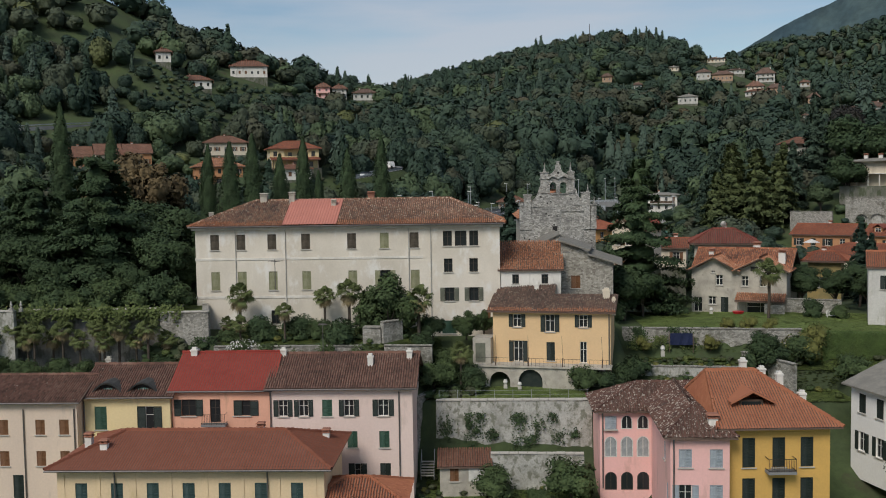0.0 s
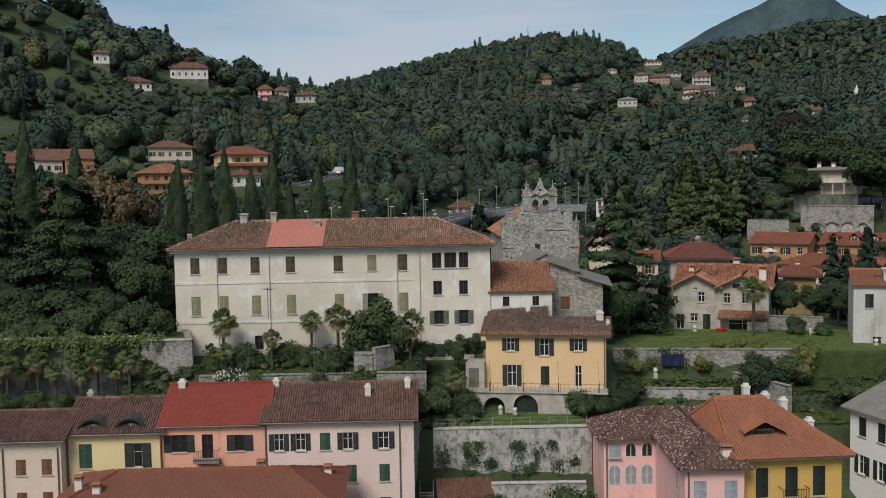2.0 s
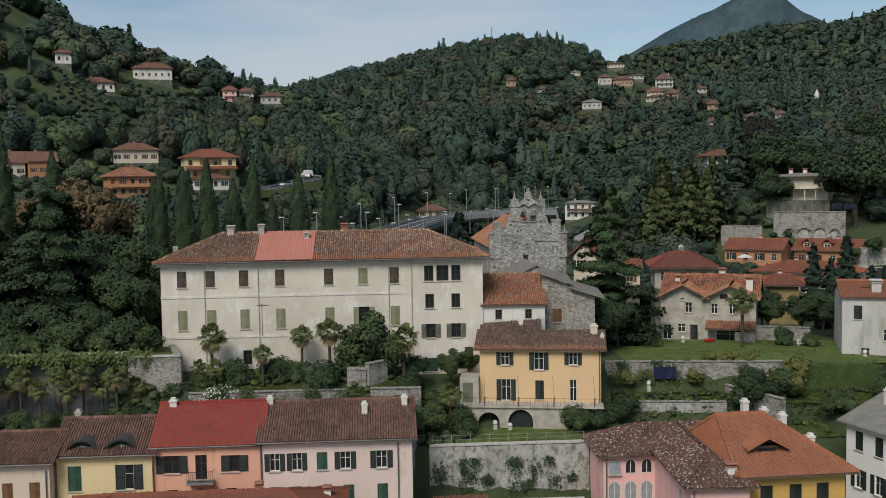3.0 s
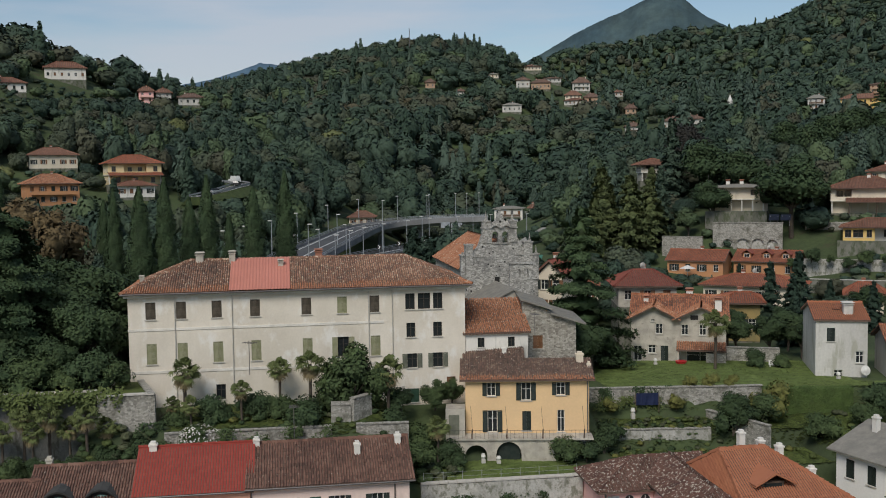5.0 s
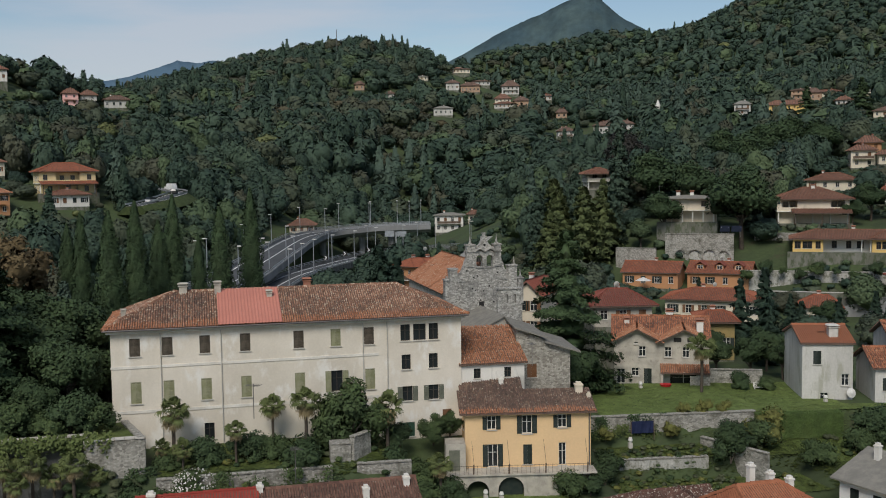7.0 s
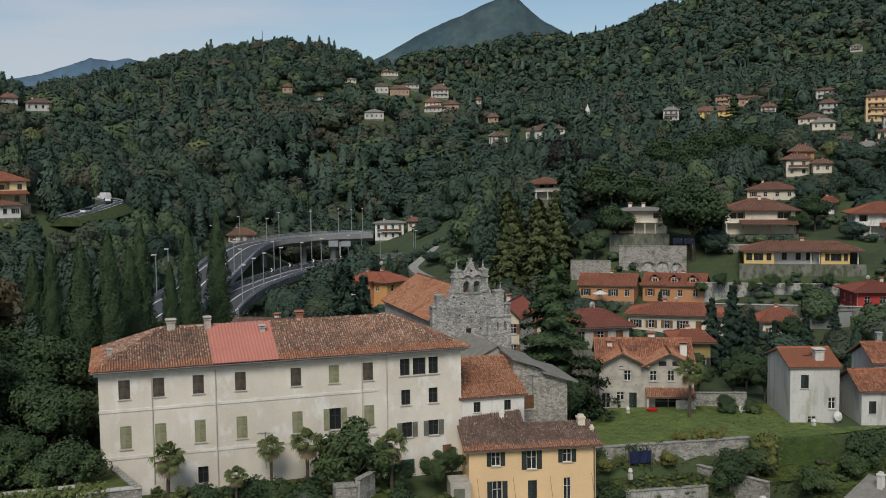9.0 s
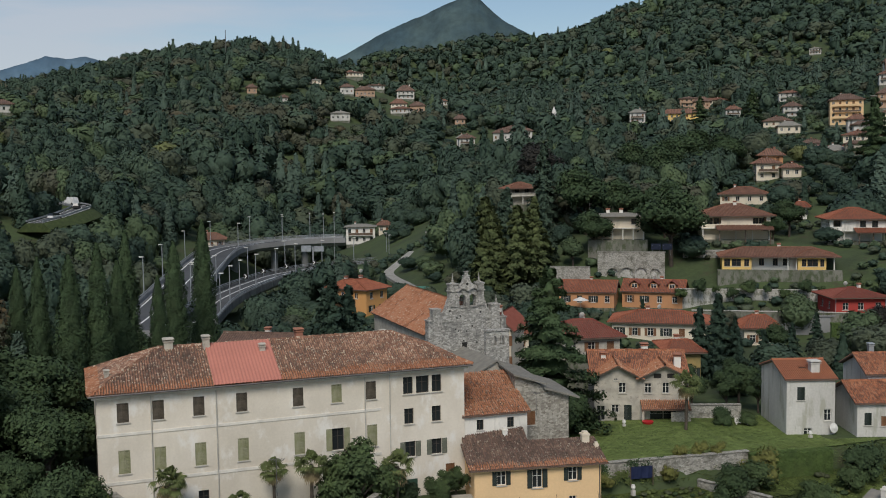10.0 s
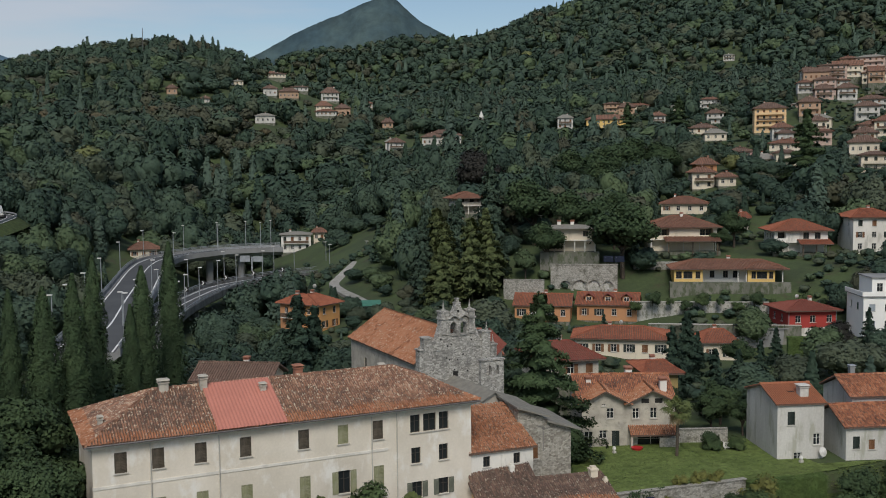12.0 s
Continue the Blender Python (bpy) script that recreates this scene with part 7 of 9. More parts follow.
def arch_wall(bm, x0, x1, z0, z1, arches, y0, y1, n=10):
    """A wall slab between y0 and y1 pierced by round arches (middle, half width, springing height)."""
    xs = [x0]
    for c, r, s in arches:
        xs += [c + r * -math.cos(math.pi * i / n) for i in range(n + 1)]
    xs.append(x1)

    def foot(x):
        for c, r, s in arches:
            if c - r - 1e-6 <= x <= c + r + 1e-6:
                return s + math.sqrt(max(0, r * r - (x - c) ** 2))
        return z0

    def inside(a, b):
        m = (a + b) / 2
        return any(c - r < m < c + r for c, r, s in arches)

    for a, b in zip(xs, xs[1:]):
        if b - a < 1e-6:
            continue
        fa, fb = (foot(a), foot(b)) if inside(a, b) else (z0, z0)
        for y, flip in ((y0, False), (y1, True)):
            q = [(a, y, fa), (b, y, fb), (b, y, z1), (a, y, z1)]
            bm.faces.new([bm.verts.new(p) for p in (q[::-1] if flip else q)])
        bm.faces.new([bm.verts.new(p) for p in ((a, y0, z1), (b, y0, z1), (b, y1, z1), (a, y1, z1))])
        if inside(a, b):
            bm.faces.new([bm.verts.new(p) for p in ((a, y1, fa), (b, y1, fb), (b, y0, fb), (a, y0, fa))])
    for c, r, s in arches:
        for x, flip in ((c - r, False), (c + r, True)):
            q = [(x, y0, z0), (x, y1, z0), (x, y1, s), (x, y0, s)]
            bm.faces.new([bm.verts.new(p) for p in (q[::-1] if flip else q)])
    for x, flip in ((x0, True), (x1, False)):
        q = [(x, y0, z0), (x, y1, z0), (x, y1, z1), (x, y0, z1)]
        bm.faces.new([bm.verts.new(p) for p in (q[::-1] if flip else q)])


def prism(bm, outline, y0, y1):
    """An upright slab with the outline (x, z), counter-clockwise seen from -y."""
    f = [bm.verts.new((x, y0, z)) for x, z in outline]
    b = [bm.verts.new((x, y1, z)) for x, z in outline]
    bm.faces.new(f)
    bm.faces.new(b[::-1])
    k = len(outline)
    for i in range(k):
        bm.faces.new((f[i], b[i], b[(i + 1) % k], f[(i + 1) % k]))


church = thing("church", "grey stone church front with a twin-arched bell gable", "church", (36.1, 17.7, 2.0))
bm = bmesh.new()
prism(bm, [(0, -2), (9.3, -2), (9.3, 11.6), (0, 11.6)], 0, 0.9)
part("wall", bm, M_CHURCH, church)
rngk = random.Random(3)


def worn(pts):
    """An outline with chipped, uneven edges between its corners; the first and last corner stay."""
    out = [pts[0]]
    for (a, b), (c, d) in zip(pts, pts[1:]):
        k = max(1, int(math.hypot(c - a, d - b) / 0.3))
        for i in range(1, k + 1):
            j = 0.05 if i < k else 0.02
            out.append((a + (c - a) * i / k + rngk.uniform(-j, j), b + (d - b) * i / k + rngk.uniform(-j, j)))
    return out


def spike(bm, x, z, h, w=0.2):
    """A stone pinnacle: square foot, knob and tapering point."""
    box(bm, x - w, x + w, 0.42 - w, 0.42 + w, z, z + 0.16)
    tube(bm, (x, 0.42, z + 0.16), (x, 0.42, z + 0.32), w * 0.55, w * 0.75, 8)
    tube(bm, (x, 0.42, z + 0.32), (x, 0.42, z + h), w * 0.6, 0.02, 8)


bm = bmesh.new()
prism(bm, [(9.36, 11.6)] + worn([(9.36, 13.0), (8.68, 13.1), (8.55, 14.0), (7.65, 14.1), (7.4, 14.25), (7.15, 14.6), (6.95, 15.3), (6.72, 15.9), (6.66, 16.0), (6.66, 14.86), (2.66, 14.86), (2.66, 16.0), (2.45, 15.55), (2.2, 14.8), (1.85, 14.25), (1.45, 13.9), (0.5, 13.8), (0.46, 13.0), (0, 12.9)]) + [(0, 11.6)], 0.002, 0.88)
part("upper_wall", bm, M_CHURCH, church)
for x0, x1, z, tip in ((-0.04, 0.46, 13.4, 0.3), (0.5, 1.42, 14.65, 0.0), (7.6, 8.62, 14.85, 1.0), (8.7, 9.4, 13.35, 0.95)):
    bm = boxes((x0, x1, -0.14, 0.96, 10.4, z), (x0 - 0.09, x1 + 0.09, -0.23, 1.05, z, z + 0.14))
    if tip:
        spike(bm, x1 - 0.22, z + 0.14, tip, 0.16)
    part("buttress", bm, M_CHURCH, church)
bm = bmesh.new()
arch_wall(bm, 2.66, 6.66, 14.86, 16.72, [(4.12, 0.38, 15.85), (5.36, 0.38, 15.85)], 0.0, 0.85)
bell = part("bell_gable", bm, M_CHURCH, church)
for x0, x1 in ((2.6, 3.55), (5.95, 6.72)):
    part("pilaster", boxes((x0, x1, -0.12, 0.94, 14.9, 17.35), (x0 - 0.1, x1 + 0.1, -0.22, 1.02, 16.6, 16.76), (x0 - 0.08, x1 + 0.08, -0.2, 1.0, 17.35, 17.52)), M_CHURCH, bell)
bm = bmesh.new()
n = 14
wave = [(3.45 + 2.6 * i / n, 16.88 - 0.16 * math.cos(i / n * 4 * math.pi)) for i in range(n + 1)]
prism(bm, [(a, p - 0.1) for a, p in wave] + [(a, p + 0.1) for a, p in wave[::-1]], -0.28, 0.9)
part("cornice", bm, M_CHURCH, bell)
bm = bmesh.new()
prism(bm, [(3.55, 16.72), (5.95, 16.72), (5.92, 17.2), (5.6, 17.3), (5.3, 17.5), (5.12, 17.85), (5.02, 18.25), (4.48, 18.25), (4.38, 17.85), (4.2, 17.5), (3.9, 17.3), (3.58, 17.2)], 0.1, 0.75)
box(bm, 4.4, 5.1, 0.05, 0.8, 18.25, 18.37)
box(bm, 4.58, 4.92, 0.25, 0.6, 18.37, 18.72)
box(bm, 4.5, 5.0, 0.2, 0.65, 18.72, 18.82)
part("pediment", bm, M_CHURCH, bell)
bm = bmesh.new()
bmesh.ops.create_cone(bm, segments=10, radius1=0.15, radius2=0.15, depth=0.04, cap_ends=True, matrix=Matrix.Translation((4.75, 0.09, 17.4)) @ Matrix.Rotation(radians(90), 4, "X"))
# a flat dark disc replaces the shade in a round opening
part("oculus_shade", bm, M_DARKMETAL, bell)
for x in (3.1, 6.3):
    bm = bmesh.new()
    spike(bm, x, 17.52, 1.15, 0.19)
    part("pinnacle", bm, M_CHURCH, bell)
bm = bmesh.new()
bmesh.ops.create_cone(bm, segments=12, radius1=0.27, radius2=0.12, depth=0.5, cap_ends=True, matrix=Matrix.Translation((4.12, 0.42, 15.7)))
part("bell", bm, M_DARKMETAL, bell)
for z, x0, x1 in ((13.2, 1.5, 2.6), (13.35, 6.7, 7.6), (14.72, 3.62, 4.6), (14.72, 4.88, 5.9)):
    part("ledge", boxes((x0, x1, -0.1, 0.0, z, z + 0.12)), M_CHURCH, church)
# dark block flush with the wall, coloured like the shade in a niche
part("niche_shade", boxes((4.0, 4.6, -0.012, 0.3, 10.2, 10.8)), M_DARKMETAL, church, "dark block as the shade of an opening low in the front")
rngc = random.Random(8)
for i in range(26):
    x, z = rngc.uniform(0.4, 8.8), rngc.uniform(7.5, 14.5)
    if 2.5 > x and z > 12.5 or x > 6.8 and z > 12.5:
        continue
    # small dark blocks on the face stand for the shade in putlog holes
    part("putlog_hole_shade", shared_mesh(("putlog_hole_shade",), lambda: boxes((-0.09, 0.09, -0.008, 0.05, -0.09, 0.09)), M_DARKMETAL), None, church).matrix_basis = pose(x, 0, z)
nave = thing("church_nave", "church nave with a plain plastered wall and big orange tiled roof", "church", (36.3, 18.65, 2.0))
walls(nave, 9.2, 21.0, 11.7, M_STONEPLASTER, {"left": [(5.0, 8.6, 0.8, 1.3, "g"), (11.5, 8.6, 0.8, 1.3, "g"), (17.0, 8.6, 0.8, 1.3, "g")]}, ("back",), 3.0, 2.0, fmat=M_FRAME_D)
roof(nave, 9.2, 20.0, 11.75, 3.3, "cross", 0.4, T_OLDORANGE, seed=301, y0=0.7, jitter=0.015)
chapel = thing("chapel_turret", "thin rubble bell wall with two open arches beside the church", "turret", (40.75, 12.2, 4.0))
bm = bmesh.new()
arch_wall(bm, 0, 2.7, 9.2, 10.75, [(0.93, 0.3, 9.95), (1.85, 0.3, 9.95)], 0, 0.6)
box(bm, 0, 2.7, 0, 0.6, -1, 9.2)
box(bm, -0.1, 2.8, -0.12, 0.72, 10.75, 10.9)
part("wall", bm, M_CHURCH, chapel)
sacristy = thing("sacristy", "low stone sacristy with a grey slab gable roof", "house", (36.4, 8.4, 3.0))
walls(sacristy, 6.3, 9.2, 7.3, M_STONEPLASTER, {}, ("front", "back"), 1.85, 2.0, ridge_at=0.6)
roof(sacristy, 6.3, 9.2, 7.32, 2.05, "cross", 0.25, M_GREYROOF, tiles=False, ridge_at=0.6)

# ---------------------------------------------------------------- the stone farmhouse on the lawn
stone_house = thing("stone_house", "twin-gabled stone farmhouse with worn plaster and orange tiled roofs", "house", (57.25, 18.2, 1.95), -24.1)
# the small loft and the porch entries use dark panes as their shade
wins = [(3.35, 3.4, 0.85, 1.25, "g"), (6.4, 3.35, 0.8, 1.25, "g"), (8.5, 3.35, 0.8, 1.3, "g"), (2.6, 4.9, 0.5, 0.6, "g"), (4.0, 0.05, 0.9, 1.9, "s", M_SHUT_D), (2.5, 1.0, 0.9, 1.0, "g"), (0.8, 0.05, 1.0, 1.8, "g"), (8.2, 0.05, 3.2, 1.35, "g")]
walls(stone_house, 11.2, 9.5, 5.15, M_STONEPLASTER, {"front": wins}, below=2.0, fmat=M_FRAME, deep=0.25)
bm = bmesh.new()
for a, b in ((0, 5.4), (5.4, 11.2)):
    prism(bm, [(a + 0.02, 5.152), (b - 0.02, 5.152), ((a + b) / 2, 6.65)], 0.01, 0.3)
part("gable", bm, M_STONEPLASTER, stone_house)
for x in (7.5, 9.1):
    # dark blocks on the gable imitate the shade inside the open loft
    part("loft_opening_shade", boxes((x - 0.45, x + 0.45, -0.004, 0.05, 5.2, 5.75)), M_DARKMETAL, stone_house)
roof(stone_house, 5.4, 5.0, 5.2, 1.65, "cross", 0.45, T_OLDORANGE, seed=321, jitter=0.015, y0=-0.3)
roof(stone_house, 5.8, 5.0, 5.2, 1.65, "cross", 0.45, T_OLDORANGE, seed=325, jitter=0.015, x0=5.4, y0=-0.3)
roof(stone_house, 11.2, 8.0, 5.22, 2.3, "gable", 0.45, T_MIX, seed=329, jitter=0.015, y0=1.8)
roof(stone_house, 5.8, 1.6, 1.75, 0.75, "shed", 0.0, T_OLDORANGE, seed=333, x0=5.45, y0=-1.62, name="porch_roof")
part("porch_post", boxes((5.5, 5.75, -1.5, -1.25, -0.5, 1.75)), M_STONEPLASTER, stone_house)
part("porch_wall", boxes((8.9, 11.2, -1.5, -1.2, -0.5, 1.4)), M_STONE, stone_house)
chimney(stone_house, 10.3, 3.0, 5.6, 7.7, 0.8, M_WHITE)
chimney(stone_house, 6.8, 6.5, 6.4, 8.4, 0.8, M_WHITE)
chimney(stone_house, 1.5, 4.6, 6.0, 7.6, 0.6, M_WHITE)

tower = thing("tower_house", "tall narrow whitewashed house with an orange roof and one dark shutter", "house", (73.0, 3.0, 2.2), -20)
walls(tower, 5.4, 8.6, 6.3, M_OLDWHITE, {"front": [(1.6, 3.95, 0.85, 1.5, "s", M_SHUT_D), (4.6, 1.6, 0.8, 1.3, "g"), (2.4, -0.1, 0.9, 0.9, "g")]}, ("left", "right"), 1.3, 3.0)
roof(tower, 5.4, 8.6, 6.33, 1.4, "gable", 0.25, T_NEWORANGE, seed=341, jitter=0.006)
chimney(tower, 3.6, 1.6, 6.3, 8.2, 1.0, M_OLDWHITE)
part("skylight", boxes((2.1, 2.9, 2.2, 3.0, 7.13, 7.25)), GLASS, tower)
bm = bmesh.new()
bmesh.ops.create_cone(bm, segments=16, radius1=0.55, radius2=0.12, depth=0.16, cap_ends=True, matrix=Matrix.Translation((5.2, -0.45, 0.9)) @ pose(0, 0, 0, 75, 0, 20))
dish = part("satellite_dish", bm, M_FRAME, tower, "white satellite dish")
cottage = thing("old_cottage", "low old cottage with patched orange and brown tiled roofs", "house", (79.6, -0.6, 2.0), -20)
walls(cottage, 9.0, 7.0, 4.0, M_OLDWHITE, {"front": [(1.2, 1.5, 0.8, 1.4, "s", M_SHUT_D), (3.0, 1.4, 0.7, 1.1, "s", M_SHUT_B), (6.0, 1.6, 0.9, 1.2, "g")]}, ("left", "right"), 1.5, 3.0)
roof(cottage, 9.0, 7.0, 4.03, 1.7, "gable", 0.4, T_MIX, seed=351, jitter=0.02)
upper = thing("old_house", "old white house with an orange tiled roof behind the cottage", "house", (85.0, 3.6, 2.0), -20)
walls(upper, 8.0, 7.0, 6.0, M_OLDWHITE, {"front": [(1.2, 4.0, 0.8, 1.2, "s", M_SHUT_B), (4.0, 4.0, 0.8, 1.2, "g")]}, ("left", "right"), 1.5, 3.0)
roof(upper, 8.0, 7.0, 6.03, 1.8, "gable", 0.4, T_MIX, seed=355, jitter=0.02)
chimney(upper, 2.0, 4.0, 6.8, 9.0, 0.6, M_GALV)

# ---------------------------------------------------------------- garden walls and terraces


def garden_wall(name, label, a, b, z0, z1, thick=0.5, mat=None, cap=True, rough=0.05, seed=0):
    """A retaining wall from a to b with an uneven face and coping stones."""
    mat = mat or M_WALLSTONE
    rng = random.Random(seed)
    a, b = Vector(a), Vector(b)
    long = (b - a).length
    ob = thing(name, label, "wall", (a.x, a.y, 0), math.degrees(math.atan2(b.y - a.y, b.x - a.x)), kind="")
    n = max(2, int(long / 0.9))
    rows = max(2, int((z1 - z0) / 0.9))
    bm = bmesh.new()
    grid = [[bm.verts.new((long * i / n, rng.uniform(-rough, rough), z0 + (z1 - z0) * k / rows + (rng.uniform(-0.05, 0.05) if k == rows else 0))) for i in range(n + 1)] for k in range(rows + 1)]
    back = [bm.verts.new((long * i / n, thick, z1 - 0.02)) for i in range(n + 1)]
    foot = [bm.verts.new((long * i / n, thick, z0)) for i in range(n + 1)]
    for k in range(rows):
        for i in range(n):
            bm.faces.new((grid[k][i], grid[k][i + 1], grid[k + 1][i + 1], grid[k + 1][i]))
    for i in range(n):
        bm.faces.new((grid[rows][i], grid[rows][i + 1], back[i + 1], back[i]))
        bm.faces.new((back[i], back[i + 1], foot[i + 1], foot[i]))
    for i in (0, n):
        bm.faces.new([grid[k][i] for k in range(rows + 1)] + [back[i], foot[i]])
    part("wall", bm, mat, ob)
    if cap:
        k = max(2, int(long / 0.8))
        for i in range(min(k, 60)):
            w = long / k
            part("coping_stone", shared_mesh(("coping_stone", round(w, 1), thick), lambda: boxes((0.015, w - 0.015, -0.08, thick + 0.05, 0, 0.11)), M_SILL if mat is not M_WALLSTONE else M_WALLSTONE), None, ob).matrix_basis = pose(w * i, 0, z1 + rng.uniform(0.0, 0.025) + 0.03)
    return ob


garden_wall("retaining_wall", "high lime-washed retaining wall with ivy stains below the apricot house", (26.9, -12.75), (41.6, -12.9), -9.2, -2.35, 0.6, M_PALEWALL, seed=1)
garden_wall("retaining_wall", "dark mossy stone wall beside the pink row house", (25.2, -13.4), (26.8, -9.5), -8, -2.0, 0.5, seed=2)
garden_wall("retaining_wall", "rubble stone wall behind the palms", (-48, -5.75), (-1.3, -5.75), -0.5, 5.8, 0.6, M_OLDPALE, seed=3)
garden_wall("bastion_wall", "square rubble bastion holding the terrace beside the mansion", (-1.2, -7.0), (3.75, -7.05), -0.5, 5.6, 0.6, seed=4)
garden_wall("bastion_wall", "side of the rubble bastion towards the garden", (3.7, -6.95), (1.8, -0.2), 0.5, 5.6, 0.5, seed=5)
garden_wall("bastion_wall", "side of the rubble bastion towards the palms", (-1.2, -0.5), (-1.2, -6.9), -0.5, 5.58, 0.5, seed=6)
terrace = new("terrace", quads("terrace", np.array([(-1.4, -6.5, 5.5), (3.3, -6.5, 5.5), (1.5, 0.2, 5.5), (-1.4, 0.2, 5.5)]), np.array([(0, 1, 2, 3)]), [M_GRASS]))
tagged(terrace, "grassy bastion terrace", "terrace", kind="structure")
garden_wall("garden_wall", "low overgrown stone wall of the mansion garden", (4.6, -8.4), (19.4, -8.6), 0.2, 2.25, 0.4, seed=7)
garden_wall("wall_stub", "square stump of an old stone wall", (19.4, -7.3), (21.2, -7.35), -0.5, 3.85, 1.4, seed=8)
garden_wall("wall_stub", "slanting remnant of an old stone wall", (21.5, -7.4), (23.3, -5.6), -0.5, 4.4, 0.5, seed=9)
garden_wall("garden_wall", "crumbling stone wall beside the stump", (21.6, -8.2), (26.4, -8.6), -0.5, 2.2, 0.4, seed=10)
garden_wall("garden_pier", "pale stone wall end beside the palms", (-24, -8.3), (-15.7, -8.2), -1.0, 6.0, 0.6, M_PALEWALL, seed=11)
garden_wall("retaining_wall", "long rubble wall holding up the lawn", (46.3, 1.0), (64.6, -1.42), -1.4, 2.4, 0.5, seed=12)
garden_wall("retaining_wall", "pale garden wall below the vegetable plot", (46.6, -3.6), (57.3, -5.05), -3.6, -0.85, 0.4, M_PALEWALL, seed=13)
garden_wall("retaining_wall", "ruined stone wall running down the garden", (58.4, -1.2), (61.5, -8.8), -3.0, 0.1, 0.4, M_WALLSTONE, seed=14)
garden_wall("garden_wall", "stone wall beside the farmhouse", (67.4, 13.3), (73.0, 11.0), 1.5, 3.9, 0.4, seed=15)
garden_wall("retaining_wall", "stone wall below the hillside villa", (96.5, 108.5), (103.5, 103.2), 6, 11.4, 0.6, M_WALLSTONE, seed=17)
garden_wall("retaining_wall", "terrace wall below the cream villa", (127.5, 104), (152, 90.5), 8, 14.0, 0.6, M_WALLSTONE, seed=18)
garden_wall("retaining_wall", "mossy terrace wall below the bungalow", (116, 89.5), (150, 68.5), 2, 7.4, 0.6, M_PALEWALL, seed=19)
garden_wall("retaining_wall", "terrace wall above the crimson house", (112, 78), (136, 62), -1, 4.6, 0.6, M_MOSSWALL, seed=20)
garden_wall("retaining_wall", "low lime-stained wall holding the garden terrace", (32.0, -16.0), (40.5, -16.2), -11.4, -6.6, 0.45, M_PALEWALL, seed=31)
arcade = thing("arched_wall", "stone terrace wall with a row of low blind arches below the villa", "wall", (107.6, 107.2, 9.0), -33)
bm = bmesh.new()
arch_wall(bm, 0, 14.5, -2, 5.2, [(3.2, 1.15, 0.6), (6.3, 1.3, 0.6), (9.4, 1.3, 0.6), (12.4, 1.1, 0.6)], 0, 0.7)
box(bm, -0.1, 14.6, -0.1, 0.8, 5.2, 5.4)
part("wall", bm, M_WALLSTONE, arcade)
part("arch_filling", boxes((1.0, 13.8, 0.45, 0.6, -2, 2.2)), M_PALEWALL, arcade)

# terrace and arcade of the apricot house
terr = thing("apricot_terrace", "old stone terrace on arches with iron posts", "terrace", (32.45, -4.4, -2.4), -10.9)
bm = bmesh.new()
arch_wall(bm, -1.5, 8.6, -0.6, 2.15, [(1.0, 1.05, 0.6), (4.1, 1.2, 0.75)], -1.95, -1.55)
part("wall", bm, M_STONEPLASTER, terr)
part("wall_end", boxes((9.3, 9.9, -1.95, -1.55, -0.6, 2.15), (8.6, 9.3, -1.95, -1.55, 2.0, 2.15)), M_STONEPLASTER, terr)
part("slab", boxes((-1.6, 12.1, -2.15, -0.01, 2.15, 2.3)), M_STONEPLASTER, terr)
part("back_wall", boxes((-1.5, 11.8, -0.35, -0.03, -0.6, 2.15)), M_STONE, terr)
part("gate", boxes((3.0, 5.2, -1.5, -1.46, -0.4, 1.9)), M_SHUT_D, terr)
part("side_room", boxes((-1.9, -0.05, -1.2, 1.4, -0.8, 4.9)), M_STONEPLASTER, terr)
part("side_window", boxes((-1.6, -0.6, -1.26, -1.204, 2.5, 4.4)), M_SHUT_GREY, terr)
bm = bmesh.new()
for i in range(34):
    x = -1.5 + i * 0.41
    tube(bm, (x, -2.1, 2.3), (x, -2.1, 3.1), 0.014, n=4)
tube(bm, (-1.5, -2.1, 3.1), (12.0, -2.1, 3.1), 0.02, n=4)
part("railing", bm, M_DARKMETAL, terr)
for x in (0.6, 3.9, 7.3, 11.2):
    bm = bmesh.new()
    tube(bm, (x, -2.05, 2.3), (x + 0.05, -2.0, 3.2), 0.07, 0.06)
    tube(bm, (x + 0.05, -2.0, 3.2), (x - 0.1, -1.5, 5.3), 0.02, n=4)
    part("pergola_post", bm, M_WOODDARK, terr)

# ---------------------------------------------------------------- the viaduct


def spline(pts, n=14):
    pts = [Vector(p) for p in pts]
    pts = [2 * pts[0] - pts[1]] + pts + [2 * pts[-1] - pts[-2]]
    out = []
    for p0, p1, p2, p3 in zip(pts, pts[1:], pts[2:], pts[3:]):
        for i in range(n):
            t = i / n
            out.append(0.5 * ((2 * p1) + (p2 - p0) * t + (2 * p0 - 5 * p1 + 4 * p2 - p3) * t * t + (3 * p1 - p0 - 3 * p2 + p3) * t**3))
    return out + [pts[-2]]


def sweep(bm, path, section):
    """Sweeps a closed section of (across to the right, up) along a path."""
    rings = []
    for i, p in enumerate(path):
        d = path[min(i + 1, len(path) - 1)] - path[max(i - 1, 0)]
        s = Vector((d.y, -d.x, 0)).normalized()
        rings.append([bm.verts.new(p + s * a + Vector((0, 0, b))) for a, b in section])
    k = len(section)
    for r, q in zip(rings, rings[1:]):
        for i in range(k):
            bm.faces.new((r[i], r[(i + 1) % k], q[(i + 1) % k], q[i]))
    bm.faces.new(rings[0])
    bm.faces.new(rings[-1][::-1])


def rect(a, b, c, d):
    return [(a, c), (a, d), (b, d), (b, c)]


